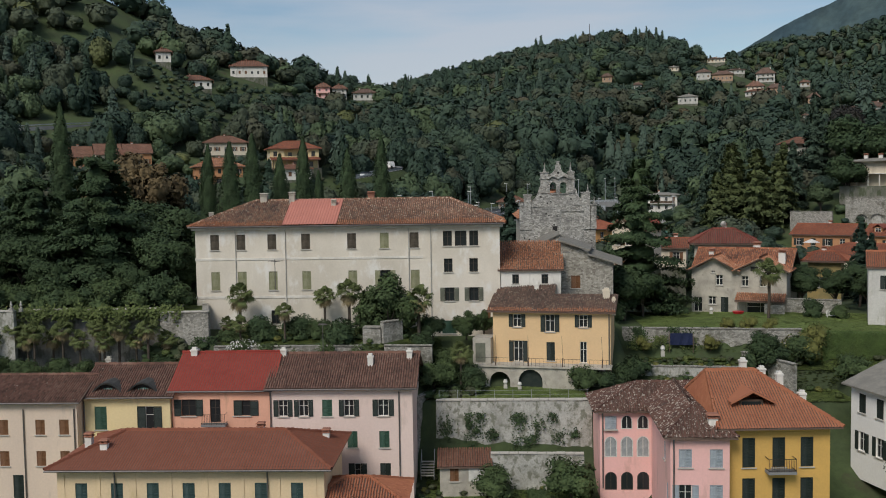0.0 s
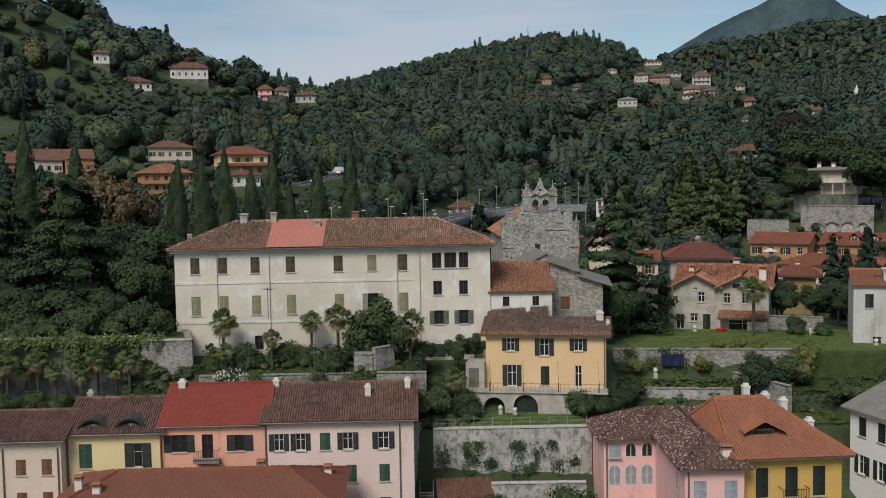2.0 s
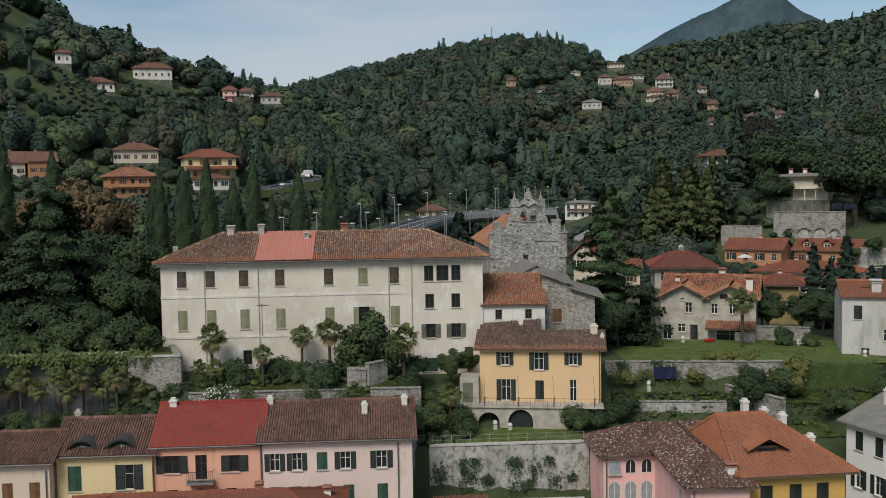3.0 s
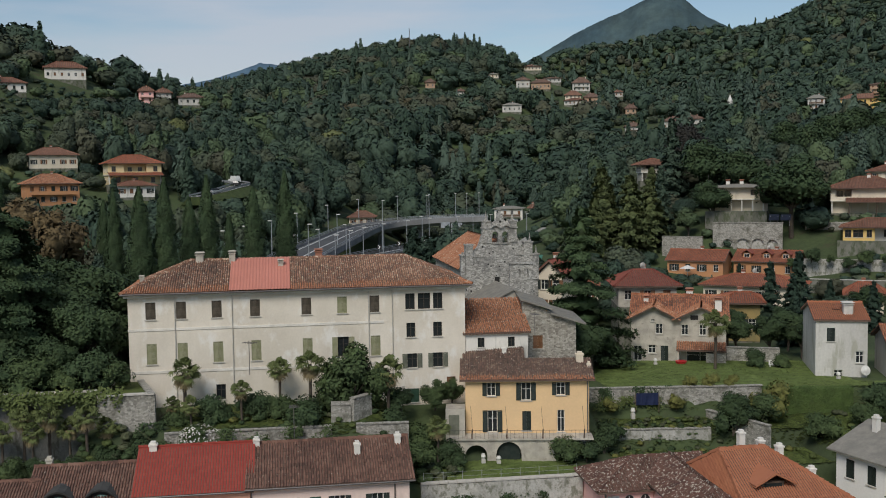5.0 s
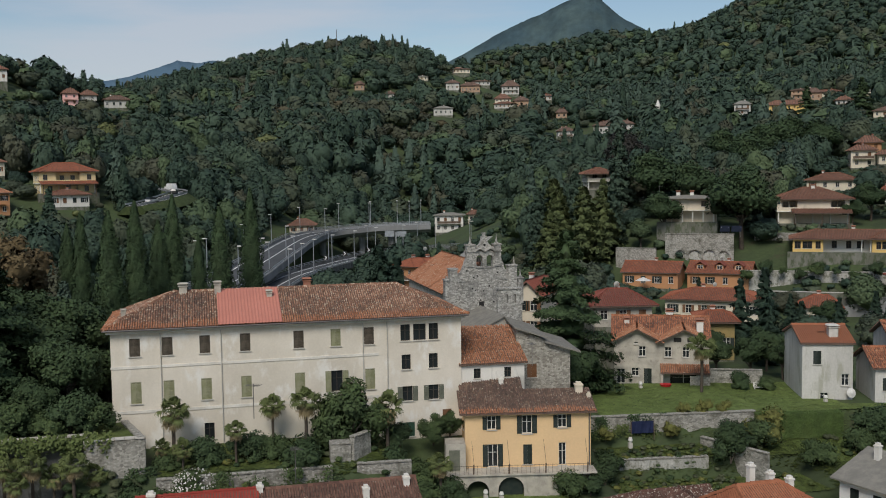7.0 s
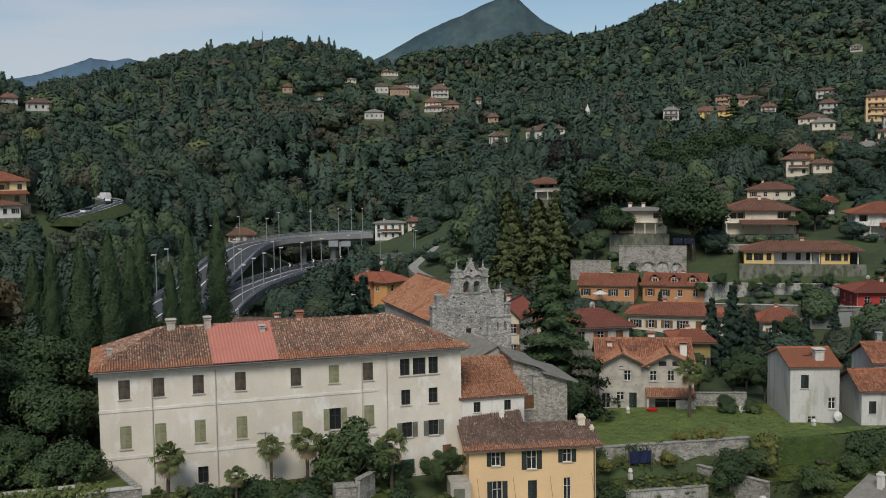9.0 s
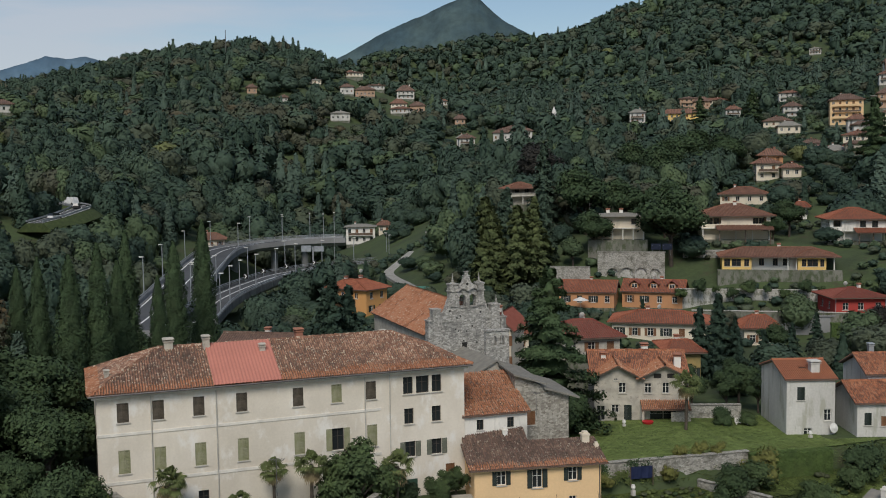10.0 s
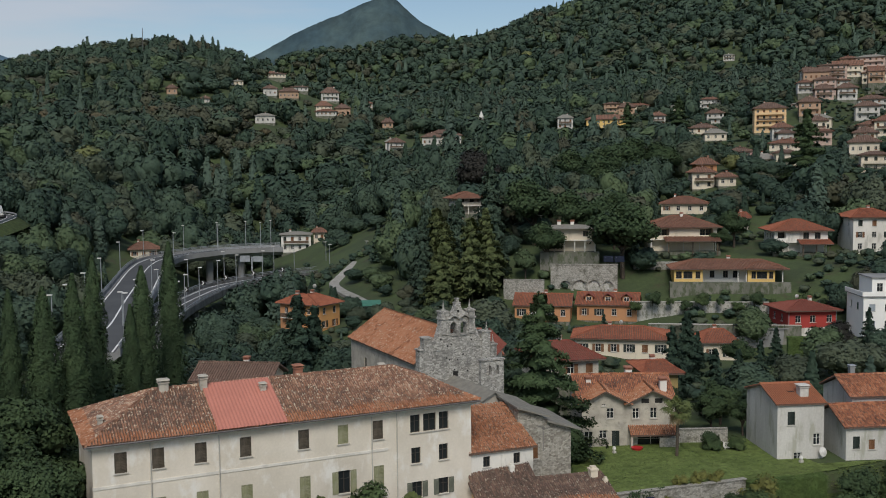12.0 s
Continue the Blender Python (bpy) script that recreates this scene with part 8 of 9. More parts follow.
def viaduct(name, label, pts, half, piers=(), deep=1.8, wall=None):
    ob = thing(name, label, "viaduct")
    path = spline(pts)
    bm = bmesh.new()
    sweep(bm, path, [(-half, 0), (half, 0), (half, -0.7), (half - 1.4, -deep), (-half + 1.4, -deep), (-half, -0.7)][::-1])
    part("deck", bm, M_CONC, ob)
    bm = bmesh.new()
    sweep(bm, path, rect(-half + 0.7, half - 0.7, 0.005, 0.06))
    part("asphalt", bm, M_ASPHALT, ob)
    for a in (-half + 1.1, half - 1.1, -0.05):
        bm = bmesh.new()
        sweep(bm, path, rect(a - 0.16, a + 0.16, 0.064, 0.07))
        part("road_line", bm, M_PAINT, ob)
    for s in (-1, 1):
        bm = bmesh.new()
        sweep(bm, path, rect(s * half - 0.18, s * half + 0.18, -0.75, 0.75))
        side = part("parapet", bm, wall or M_CONC, ob)
        bm = bmesh.new()
        for z in (0.95, 1.3):
            sweep(bm, path, rect(s * half - 0.06, s * half + 0.06, z, z + 0.13))
        for i in range(0, len(path), 2):
            p = path[i]
            d = path[min(i + 1, len(path) - 1)] - path[max(i - 1, 0)]
            q = p + Vector((d.y, -d.x, 0)).normalized() * s * half
            tube(bm, q + Vector((0, 0, 0.7)), q + Vector((0, 0, 1.4)), 0.06, n=4)
        part("guard_rail", bm, M_GALV, side)
    for i in piers:
        p = path[i]
        g = gz(p.x, p.y)
        bm = bmesh.new()
        tube(bm, (p.x, p.y, g - 1), (p.x, p.y, p.z - deep - 0.8), 1.1, 1.1, 12)
        box(bm, p.x - half * 0.6, p.x + half * 0.6, p.y - 1.3, p.y + 1.3, p.z - deep - 0.9, p.z - deep + 0.05)
        part("pier", bm, M_CONC, ob)
    return path


up_path = viaduct("viaduct", "curving concrete viaduct with grey steel guard rails", [(8, 86, 6.6), (13.5, 106, 7.0), (16.5, 117, 7.1), (25.5, 156, 8.2), (41.5, 219, 9.6), (58, 233, 10.6), (72, 234, 11.0), (83, 232, 11.1)], 5.6, piers=(60, 72, 82))
lo_path = viaduct("slip_road_viaduct", "lower concrete slip-road viaduct with dark parapet", [(20, 104, 4.6), (25.5, 124, 4.8), (31.5, 141, 5.0), (42, 164, 5.0), (54, 185, 5.0), (70, 199, 5.0), (88, 208, 5.0), (108, 216, 5.2)], 4.2, piers=(40, 56, 72), wall=M_DARKCONC)
for p in up_path[::2] + lo_path[::2]:
    CLEAR.append((p.x, p.y, 11.5))
    YARDS.append((p.x - 1, p.y - 14, 9))
    if p.y > 160:
        YARDS.append((p.x - 6, p.y - 27, 9))
street_lamp = thing("street_lamp", "tall grey steel street lamp beside the viaduct", "lamp", group="viaduct lamps")
bm = bmesh.new()
tube(bm, (0, 0, -0.6), (0, 0, 8.6), 0.13, 0.08)
part("pole", bm, M_GALV, street_lamp)
part("lamp_head", boxes((-0.3, 0.3, -0.75, 0.15, 8.6, 8.78)), M_FRAME, street_lamp)
first = True
for path, half, every in ((up_path, 5.6, 9), (lo_path, -4.2, 10), (lo_path, 4.2, 14), (up_path, -5.6, 17)):
    for i in range(4, len(path) - 2, every):
        d = path[i + 1] - path[i - 1]
        q = path[i] + Vector((d.y, -d.x, 0)).normalized() * -half
        m = pose(q.x, q.y, q.z, 0, 0, math.degrees(math.atan2(d.y, d.x)) + (180 if half > 0 else 0))
        if first:
            street_lamp.matrix_basis, first = m, False
        else:
            copy_thing(street_lamp, m)
sign = thing("road_sign_gantry", "grey backs of road signs on a steel gantry", "sign", (66, 204, 5.0), -20)
part("post", boxes((-0.2, 0.2, -0.2, 0.2, -1, 6.0)), M_GALV, sign)
part("sign_panel", boxes((-3.4, -0.5, -0.35, -0.25, 4.6, 6.4)), M_GALV, sign)
part("sign_panel", boxes((0.4, 3.2, -0.35, -0.25, 4.6, 6.2)), M_GALV, sign)

for i in (44, 52, 60, 68, 76):
    p, d = lo_path[i], lo_path[i + 1] - lo_path[i - 1]
    q = p + Vector((d.y, -d.x, 0)).normalized() * -3.7
    board = thing("chevron_sign", "black and white bend arrow board beside the road", "sign", (q.x, q.y, q.z), math.degrees(math.atan2(d.y, d.x)) - 70, group="bend arrow boards")
    part("post", boxes((-0.05, 0.05, 0, 0.08, -0.2, 1.0)), M_GALV, board)
    part("plate", boxes((-0.6, 0.6, -0.04, 0, 1.0, 2.2)), M_DARKMETAL, board)
    bm = bmesh.new()
    for s in (-1, 1):
        bm.faces.new([bm.verts.new(v) for v in ((0.3, -0.05, 1.6), (-0.1, -0.05, 1.6 + s * 0.5), (-0.4, -0.05, 1.6 + s * 0.5), (0.0, -0.05, 1.6))])
    bmesh.ops.remove_doubles(bm, verts=bm.verts[:], dist=0.001)
    part("arrow", bm, M_PAINT, board)

# the valley road with its guard rail, a white van and two cars
roadp = spline([(-10.2, 200.2, 20.4), (-4.7, 207.4, 21.6), (-0.2, 215.5, 22.9), (2, 224.5, 23.6), (-0.4, 233, 24.2), (-6, 239.5, 24.5), (-12.6, 244.3, 24.6)], 8)
vroad = thing("valley_road", "narrow asphalt road with white edge lines on the hillside", "road", kind="structure")
bm = bmesh.new()
sweep(bm, roadp, [(-6.0, -2.4), (-2.7, 0.0), (2.7, 0.0), (6.0, -2.4)])
part("bank", bm, M_BANK, vroad, "grassy bank under the road")
bm = bmesh.new()
sweep(bm, roadp, rect(-2.6, 2.6, 0.004, 0.05))
part("asphalt", bm, M_ASPHALT, vroad)
for a in (-2.3, 0.0, 2.3):
    bm = bmesh.new()
    sweep(bm, roadp, rect(a - 0.1, a + 0.1, 0.054, 0.062))
    part("road_line", bm, M_PAINT, vroad)
for s in (-2.65, 2.65):
    bm = bmesh.new()
    sweep(bm, roadp, rect(s - 0.06, s + 0.06, 0.35, 0.8))
    part("guard_rail", bm, M_GALV, vroad)
for p in roadp[4::16]:
    SITES.append((p.x, p.y, p.z - 0.3 - float(even_height(p.x, p.y)), 14.0))
for p in roadp[::2]:
    CLEAR.append((p.x, p.y, 6.0))
    YARDS.append((p.x + 2, p.y - 9, 6))


def vehicle(name, label, i, across, dims, tall, paint):
    p, d = roadp[i], roadp[i + 1] - roadp[i - 1]
    q = p + Vector((d.y, -d.x, 0)).normalized() * across
    ob = thing(name, label, "car", (q.x, q.y, q.z + 0.05), math.degrees(math.atan2(d.y, d.x)))
    l, w = dims
    bm = bmesh.new()
    box(bm, -l / 2, l / 2, -w / 2, w / 2, 0.3, tall * 0.58, 0.04)
    part("body", bm, paint, ob)
    bm = bmesh.new()
    box(bm, -l / 2 + 0.1, l / 2 - (1.0 if tall > 1.8 else 1.4), -w / 2 + 0.06, w / 2 - 0.06, tall * 0.58, tall, 0.16)
    part("cabin", bm, paint if tall > 1.8 else GLASS, ob)
    part("windscreen", boxes((l / 2 - 1.25, l / 2 - 0.85, -w / 2 + 0.2, w / 2 - 0.2, tall * 0.6, tall * 0.88)), GLASS, ob)
    for x in (-l * 0.31, l * 0.31):
        for y in (-w / 2 + 0.05, w / 2 - 0.05):
            bm = bmesh.new()
            tube(bm, (x, y - 0.1, 0.33), (x, y + 0.1, 0.33), 0.33, n=12)
            part("wheel", bm, M_DARKMETAL, ob)


M_CARWHITE = surface("white_car_paint", (0.72, 0.72, 0.70), None, 1.0, 6.0, rough=0.35, bump=0.0)
vehicle("van", "white delivery van on the valley road", 34, 1.0, (4.6, 1.9), 2.3, M_CARWHITE)
vehicle("car", "pale car on the valley road", 6, 1.2, (4.2, 1.75), 1.5, M_CARWHITE)
vehicle("car", "dark car on the valley road", 22, -1.2, (4.2, 1.75), 1.5, M_DARKMETAL)

pathp = spline([(90, 181, 10.2), (86.3, 175.8, 9.3), (80.1, 167.7, 7.4), (77.0, 163, 6.5), (75.1, 153.8, 6.1), (73.2, 136.8, 5.8), (71.7, 122.8, 5.6)], 8)
gravel = thing("gravel_path", "pale gravel track curving down beside the orange house", "path", kind="structure")
bm = bmesh.new()
sweep(bm, pathp, rect(-1.5, 1.5, -1.2, 0.06))
part("track", bm, surface("pale_gravel", (0.34, 0.33, 0.30), (0.26, 0.25, 0.22), 0.6, 5.0, bump=0.3, grain=0.2), gravel)
for p in pathp[::3]:
    CLEAR.append((p.x - 1, p.y - 2, 4.5))
    LOWS.append((p.x - 4, p.y - 13, 10))
CLEAR.extend([(74, 196, 7), (82, 199, 7), (90, 201, 7), (98, 204, 7), (70, 191, 5)])
LOWS.extend([(72, 180, 10), (82, 182, 10), (92, 185, 10), (68, 168, 9), (80, 172, 9)])
LOWS.extend([(104, 148, 9), (100, 138, 10), (97, 128, 9), (106, 153, 7)])
CLEAR.extend([(107, 153, 6), (103, 144, 6)])
hillroad = spline([(-142, 219, 38.4), (-130, 227, 39.6), (-119.5, 238, 41.0), (-110, 250, 42)], 8)
slope_road = thing("slope_road", "pale asphalt road with a guard rail on the wooded slope", "road", kind="structure")
bm = bmesh.new()
sweep(bm, hillroad, rect(-2.6, 2.6, -1.2, 0.1))
part("asphalt", bm, M_CONC, slope_road)
bm = bmesh.new()
sweep(bm, hillroad, rect(2.5, 2.62, 0.5, 0.85))
part("guard_rail", bm, M_GALV, slope_road)
for p in hillroad[::2]:
    CLEAR.append((p.x, p.y, 6))
    YARDS.append((p.x + 5, p.y - 9, 8))

# hill mast and the white chapel spire
mast = thing("radio_mast", "thin lattice radio mast on the hilltop", "mast", (121, 739, 124))
bm = bmesh.new()
tube(bm, (0, 0, -6), (0, 0, 27), 0.4, 0.25, 5)
part("mast", bm, M_METAL, mast)
spire = thing("white_spire", "slim white monument rising from the trees", "monument", (280.3, 469.5, 58))
bm = bmesh.new()
tube(bm, (0, 0, -6), (0, 0, 11), 1.6, 1.5, 8)
tube(bm, (0, 0, 11), (0, 0, 15), 1.7, 0.1, 8)
part("shaft", bm, M_FRAME, spire)
CLEAR.append((280, 469, 8))
CLEAR.append((273, 455, 9))

# ---------------------------------------------------------------- trees and gardens
for x, y, r in ((16, 6, 22), (40, 30, 17), (38, 12, 12), (64, 12, 22), (78, 5, 14), (86, 6, 9), (66, -8, 14), (50, -5, 12), (40, -10, 16), (57, 24, 11), (64, 36, 9)):
    CLEAR.append((x, y, r))

CLEAR.extend([(106, 50, 9), (114, 50, 9), (122, 52, 9), (128, 48, 8), (98, 56, 7), (110, 90, 9), (100, 93, 9), (118, 86, 8)])
YARDS.extend([(106, 50, 9), (114, 50, 9), (122, 52, 9), (128, 48, 8), (110, 90, 8)])
CLEAR.extend([(565, 599, 17), (540, 585, 15), (590, 612, 14)])

for x, y in ((114.2, 147), (121, 137), (121, 118), (138, 128), (127, 128), (87.6, 128), (92, 121), (83, 121), (96, 132), (140, 143), (152, 128), (226, 150), (115, 131), (129, 114)):
    LOWS.append((x - 4, y - 12, 15))

cyps = [cypress_tree(18, 1.35, 11000, 3, 0.12), cypress_tree(17, 1.55, 11000, 5, 0.12)]
for i, (x, y, top, s) in enumerate(((-20.3, 15.5, 29.0, 1.0), (-17.2, 23.8, 27.5, 0.9), (-4.2, 23.1, 24.0, 0.9), (-1.2, 22.5, 25.4, 1.0), (1.6, 23.3, 25.2, 1.0), (3.8, 30, 24.0, 0.9), (5.2, 40, 25.6, 1.1), (11.2, 44, 25.2, 1.15), (15.6, 50.5, 26.2, 1.1), (-6.5, 30, 23.5, 0.9), (8.4, 34, 20.5, 0.8))):
    s = max(0.6, (top - gz(x, y)) / 18)
    put(cyps[i % 2], x, y, s, i * 53.0)

cedar = conifer_tree("cedar", "large spreading green cedar with layered branches", M_CEDAR, 18.5, 7.4, 17, 330, 0.24, 7, droop=0.10, bottom=0.03)
put(cedar, 50.4, 16.2, 0.97, 10, z=3.0)
put(cedar, 226, 150, 1.3, 70)
put(cedar, 315, 323, 1.1, 130)
put(cedar, 300, 345, 1.0, 30)
CLEAR.extend([(226, 150, 8), (222, 140, 7)])
fir = conifer_tree("fir_tree", "dense dark conifer with drooping branches", HAZY_GREENS[N_DARK], 13, 3.4, 24, 90, 0.23, 9, bottom=0.04)
put(fir, 27.5, 36, 0.95, 0)
for x, y, s, a in ((92.5, 42.5, 0.95, 40), (84.5, 36.0, 0.85, 80), (88.0, 26, 0.62, 10), (80.5, 22.0, 0.7, 120), (105, 55, 0.5, 30), (96, 70, 0.45, 50), (74.5, 42, 0.55, 0), (99.5, 34, 0.6, 70), (117.5, 49.5, 0.52, 20), (136.4, 46.6, 0.6, 90), (36.0, 62.0, (17.0 - gz(36, 62)) / 13, 15), (39.2, 64.0, (15.0 - gz(39, 64)) / 13, 95)):
    put(fir, x, y, s, a)
tallfir = conifer_tree("fir_tree", "tall grey-green fir on the hillside", M_FIR, 20, 4.6, 26, 80, 0.34, 19)
for x, y, s, a in ((114.2, 147, 1.12, 0), (87.6, 128, 0.95, 70), (92.0, 121, 1.0, 140), (83.0, 121, 0.9, 200), (96, 132, 0.85, 20), (100, 118, 0.8, 60), (79, 112, 0.7, 90), (140, 143, 0.6, 30), (152, 128, 0.45, 100)):
    put(tallfir, x, y, s, a)
pine_light = conifer_tree("larch", "light green larch with loose branches", M_LARCH, 16, 5.4, 18, 120, 0.34, 23)
for x, y, s in ((86, 116, 1.1), (90.5, 112, 1.15), (95.5, 113, 1.0), (81, 108, 0.95), (88, 124, 1.2), (99, 121, 1.0)):
    put(pine_light, x, y, s, x * 7)

big = broad_tree("horse_chestnut", "huge dense dark green broadleaf tree", GARDEN[0], 18, 8.0, 20000, 0.24, 31, blobs=60, clump=0.32, trunk=0.0, low=-0.95)
put(big, -31, 10, 0.75, 40)
yew = conifer_tree("cedar", "huge dark green conifer with layered drooping branches beside the mansion", N_DEEP, 17.0, 8.2, 22, 330, 0.25, 27, droop=0.16, bottom=0.02, round_top=0.5)
put(yew, -11.6, 4.5, 1.0, 0, z=5.2)
put(yew, -21.0, 9.0, 0.86, 120, z=5.2)
put(yew, -30.0, 2.0, 0.75, 210, z=5.2)
mid = broad_tree("broadleaf_tree", "rounded green broadleaf tree", GARDEN[1], 10, 4.2, 7500, 0.20, 33, blobs=30, clump=0.32)
for x, y, s, a in ((-3.4, 1.5, 0.86, 0), (-4.8, 12, 1.1, 70), (3.5, 17.5, 0.75, 30), (8.5, 20, 0.8, 90), (14, 20, 0.7, 200), (-12, 18, 1.2, 45), (22, 24, 0.55, 10), (47.6, 8.6, 0.66, 0), (50.2, 11.5, 0.6, 100)):
    put(mid, x, y, s, a)
for x, y, s, a in ((-16, 9, 0.9, 0), (-20, 3, 0.8, 50), (-28, 0, 0.9, 90), (-2.6, 7, 1.0, 20), (-7, 9, 1.0, 10), (-1.2, 14, 0.9, 66), (-15, -1.5, 0.55, 44), (-22, -2, 0.6, 4), (-5.5, -2.5, 0.5, 14)):
    put(mid, x, y, s, a)
for x, y, s, a in ((70.5, 17.5, 0.5, 12), (73.6, 14.6, 0.55, 77), (76.6, 12.4, 0.5, 140), (71.5, 22, 0.6, 33), (77.5, 17.5, 0.6, 5), (6.5, 60, 1.35, 22), (10.0, 64, 1.25, 81), (3.0, 58, 1.3, 40), (14, 66, 1.1, 9)):
    put(mid, x, y, s, a)
autumn = broad_tree("autumn_tree", "thin brownish autumn tree", M_AUTUMN, 15, 5.5, 4200, 0.22, 35, blobs=34, clump=0.24)
put(autumn, -13.4, 25, 1.25, 0)
put(autumn, -20.5, 33, 1.1, 80)
darkbig = broad_tree("broadleaf_tree", "broad dark tree with a dense crown", N_DEEP, 13, 6.2, 7000, 0.32, 37, blobs=30, clump=0.34)
for x, y, s, a in ((121, 118, 1.05, 0), (138, 128, 1.1, 90), (107, 46.8, 0.5, 40), (160, 108, 0.75, 10), (178, 190, 1.25, 20), (188, 203, 1.4, 80), (199, 208, 1.45, 140), (192, 192, 1.15, 210), (208, 198, 1.2, 270), (183, 214, 1.3, 15)):
    put(darkbig, x, y, s, a)
for x, y, s, a in ((110.0, 112.5, 0.85, 15), (123.6, 102.8, 1.4, 75), (129.6, 114.5, 0.8, 140), (153, 105, 0.5, 80), (170, 98, 0.6, 5)):
    put(darkbig, x, y, s, a)
purple = broad_tree("copper_beech", "dark purple copper beech", HAZY_GREENS[L_PURPLE], 15, 6.5, 7000, 0.32, 39, blobs=30, clump=0.34)
put(darkbig, 121, 137, 1.4, 0)
put(purple, 150, 225, 1.35, 100)
put(purple, 121.5, 39.9, 0.52, 50)
LOWS.append((144, 212, 12))
light = broad_tree("broadleaf_tree", "light green broadleaf tree", HAZY_GREENS[L_LIGHT], 10, 4.2, 4200, 0.30, 41, blobs=28, clump=0.33)
for x, y, s, a in ((127, 128, 0.8, 0), (104, 112, 0.7, 40), (42, 92, 0.8, 10), (70, 90, 0.7, 80), (16, 66, 0.9, 20), (30, 74, 0.7, 60), (78, 80, 0.6, 0), (133, 120, 0.7, 10)):
    put(light, x, y, s, a)

magnolia = broad_tree("magnolia", "dense dark evergreen magnolia against the mansion wall", GARDEN[0], 6.6, 3.3, 10000, 0.16, 43, blobs=30, clump=0.34, low=-0.8, trunk=0.02)
put(magnolia, 21.7, -4.0, 1.08, 0, z=1.9)
put(magnolia, 29.7, -3.0, 0.42, 80, z=2.2)
put(magnolia, 31.5, -2.2, 0.36, 10, z=2.6)
pal = palm_tree(3.6, 1.6, 1)
pal2 = palm_tree(4.4, 1.6, 2)
for i, (x, y, z, s) in enumerate(((5.9, -2.8, 2.6, 1.15), (17.6, -4.0, 2.4, 1.1), (24.9, -5.2, 2.4, 1.15), (11.3, -6.0, 2.2, 0.75), (6.8, -6.2, 1.8, 0.7), (14.8, -2.0, 2.6, 0.9), (29.2, -7.8, -1.5, 0.85), (64.2, 9.4, 2.1, 1.25), (4.9, -4.4, 1.9, 0.62))):
    put((pal, pal2)[i % 2], x, y, s, i * 47.0, z)
for i in range(15):
    x = -20.5 + i * 1.42
    put((pal, pal2)[i % 2], x + 0.3 * math.sin(i * 5), -8.0 + 0.9 * math.sin(i * 2.3), 0.86 + 0.14 * math.sin(i * 3.1), i * 71.0, 0.2)
bush = shrub("shrub", "dark green garden shrub", GARDEN[1], 1.6, 1.5, 2400, 0.095, 51)
bush2 = shrub("shrub", "rounded mid-green garden shrub", GARDEN[0], 1.5, 1.3, 2400, 0.095, 53)
bush3 = shrub("shrub", "loose yellowing leafy garden shrub", GARDEN[3], 1.5, 1.6, 1400, 0.085, 55)
for i, (k, x, y, z, s) in enumerate(((0, 8.8, -5.0, 2.2, 1.25), (0, 12.6, -4.4, 2.3, 1.2), (1, 14.5, -4.4, 2.3, 1.1), (1, 5.2, -5.0, 1.6, 1.0), (0, 16.6, -7.0, 1.4, 1.45), (0, 2.5, -9.2, 0.0, 1.0), (1, 4.2, -10.0, 0.2, 0.9), (0, 26.2, -3.8, 2.2, 1.1), (0, 25.6, -6.8, 1.0, 1.0),
                                  (1, 28.0, -6.2, -1.2, 1.3), (0, 30.2, -7.2, -2.2, 1.1), (1, 26.6, -9.3, -1.6, 1.2), (1, 41.2, -8.2, -2.2, 1.15), (0, 43.2, -8.9, -2.2, 0.8), (0, 30.6, -9.0, -2.3, 0.75), (0, 46.8, -4.2, -2.2, 1.1), (0, 45.8, -6.0, -2.4, 1.0), (2, 48.4, -0.1, 0.3, 0.6), (2, 55.3, -0.9, 0.4, 0.65),
                                  (2, 57.4, 0.2, 2.2, 0.6), (2, 59.5, 0.0, 2.2, 0.7), (2, 61.6, -0.3, 2.2, 0.6), (2, 64.6, -3.6, -0.2, 1.5), (1, 63.2, -4.2, -0.3, 1.3), (0, 60.6, -5.2, -0.6, 1.0), (0, 59.2, -6.0, -1.0, 1.3), (0, 59.6, -6.0, 0.6, 1.05), (0, 69.5, 9.4, 2.2, 1.0), (1, 72.0, 8.2, 2.2, 0.8), (1, 67.5, -8.5, -1.4, 1.2), (0, 75.2, -6.2, 0.2, 1.5),
                                  (1, 72.4, -7.4, -0.6, 1.1), (1, 80.5, -6.5, 0.0, 1.5), (0, 84.0, -4.8, 0.8, 1.3), (1, 78.0, -9.5, -0.8, 1.2), (0, 53.0, 13.0, 2.1, 1.1), (0, 47.6, 9.5, 2.4, 1.6), (0, 46.6, 7.0, 2.4, 1.4), (1, 32.6, -19.0, -9.6, 1.35), (1, 39.2, -18.6, -9.6, 1.6), (1, 36.0, -20.4, -9.8, 0.7), (0, 38.8, -13.9, -8.7, 0.5), (0, 29.5, -13.9, -8.6, 0.5),
                                  (1, 33.5, -13.5, -8.7, 0.5), (0, 31.2, -13.5, -8.7, 0.4), (1, 36.4, -13.5, -8.6, 0.45), (0, 68.2, -22.0, -6.0, 1.6), (1, 66.8, -25.0, -7.0, 1.6))):
    if s > 0.1:
        put((bush, bush2, bush3)[k], x, y, s, i * 37.0, z)
for i in range(16):
    put((bush, bush2)[i % 2], -27 + i * 1.75, -3.6 + 0.7 * math.sin(i * 2.7), 1.35 + 0.3 * math.sin(i * 1.9), i * 83.0, 5.7)
for i in range(17):
    put((bush, bush2)[i % 2], -24 + i * 1.5, -10.6 + 0.8 * math.sin(i * 1.7), 0.75 + 0.25 * math.sin(i * 2.9), i * 61.0, -0.3)
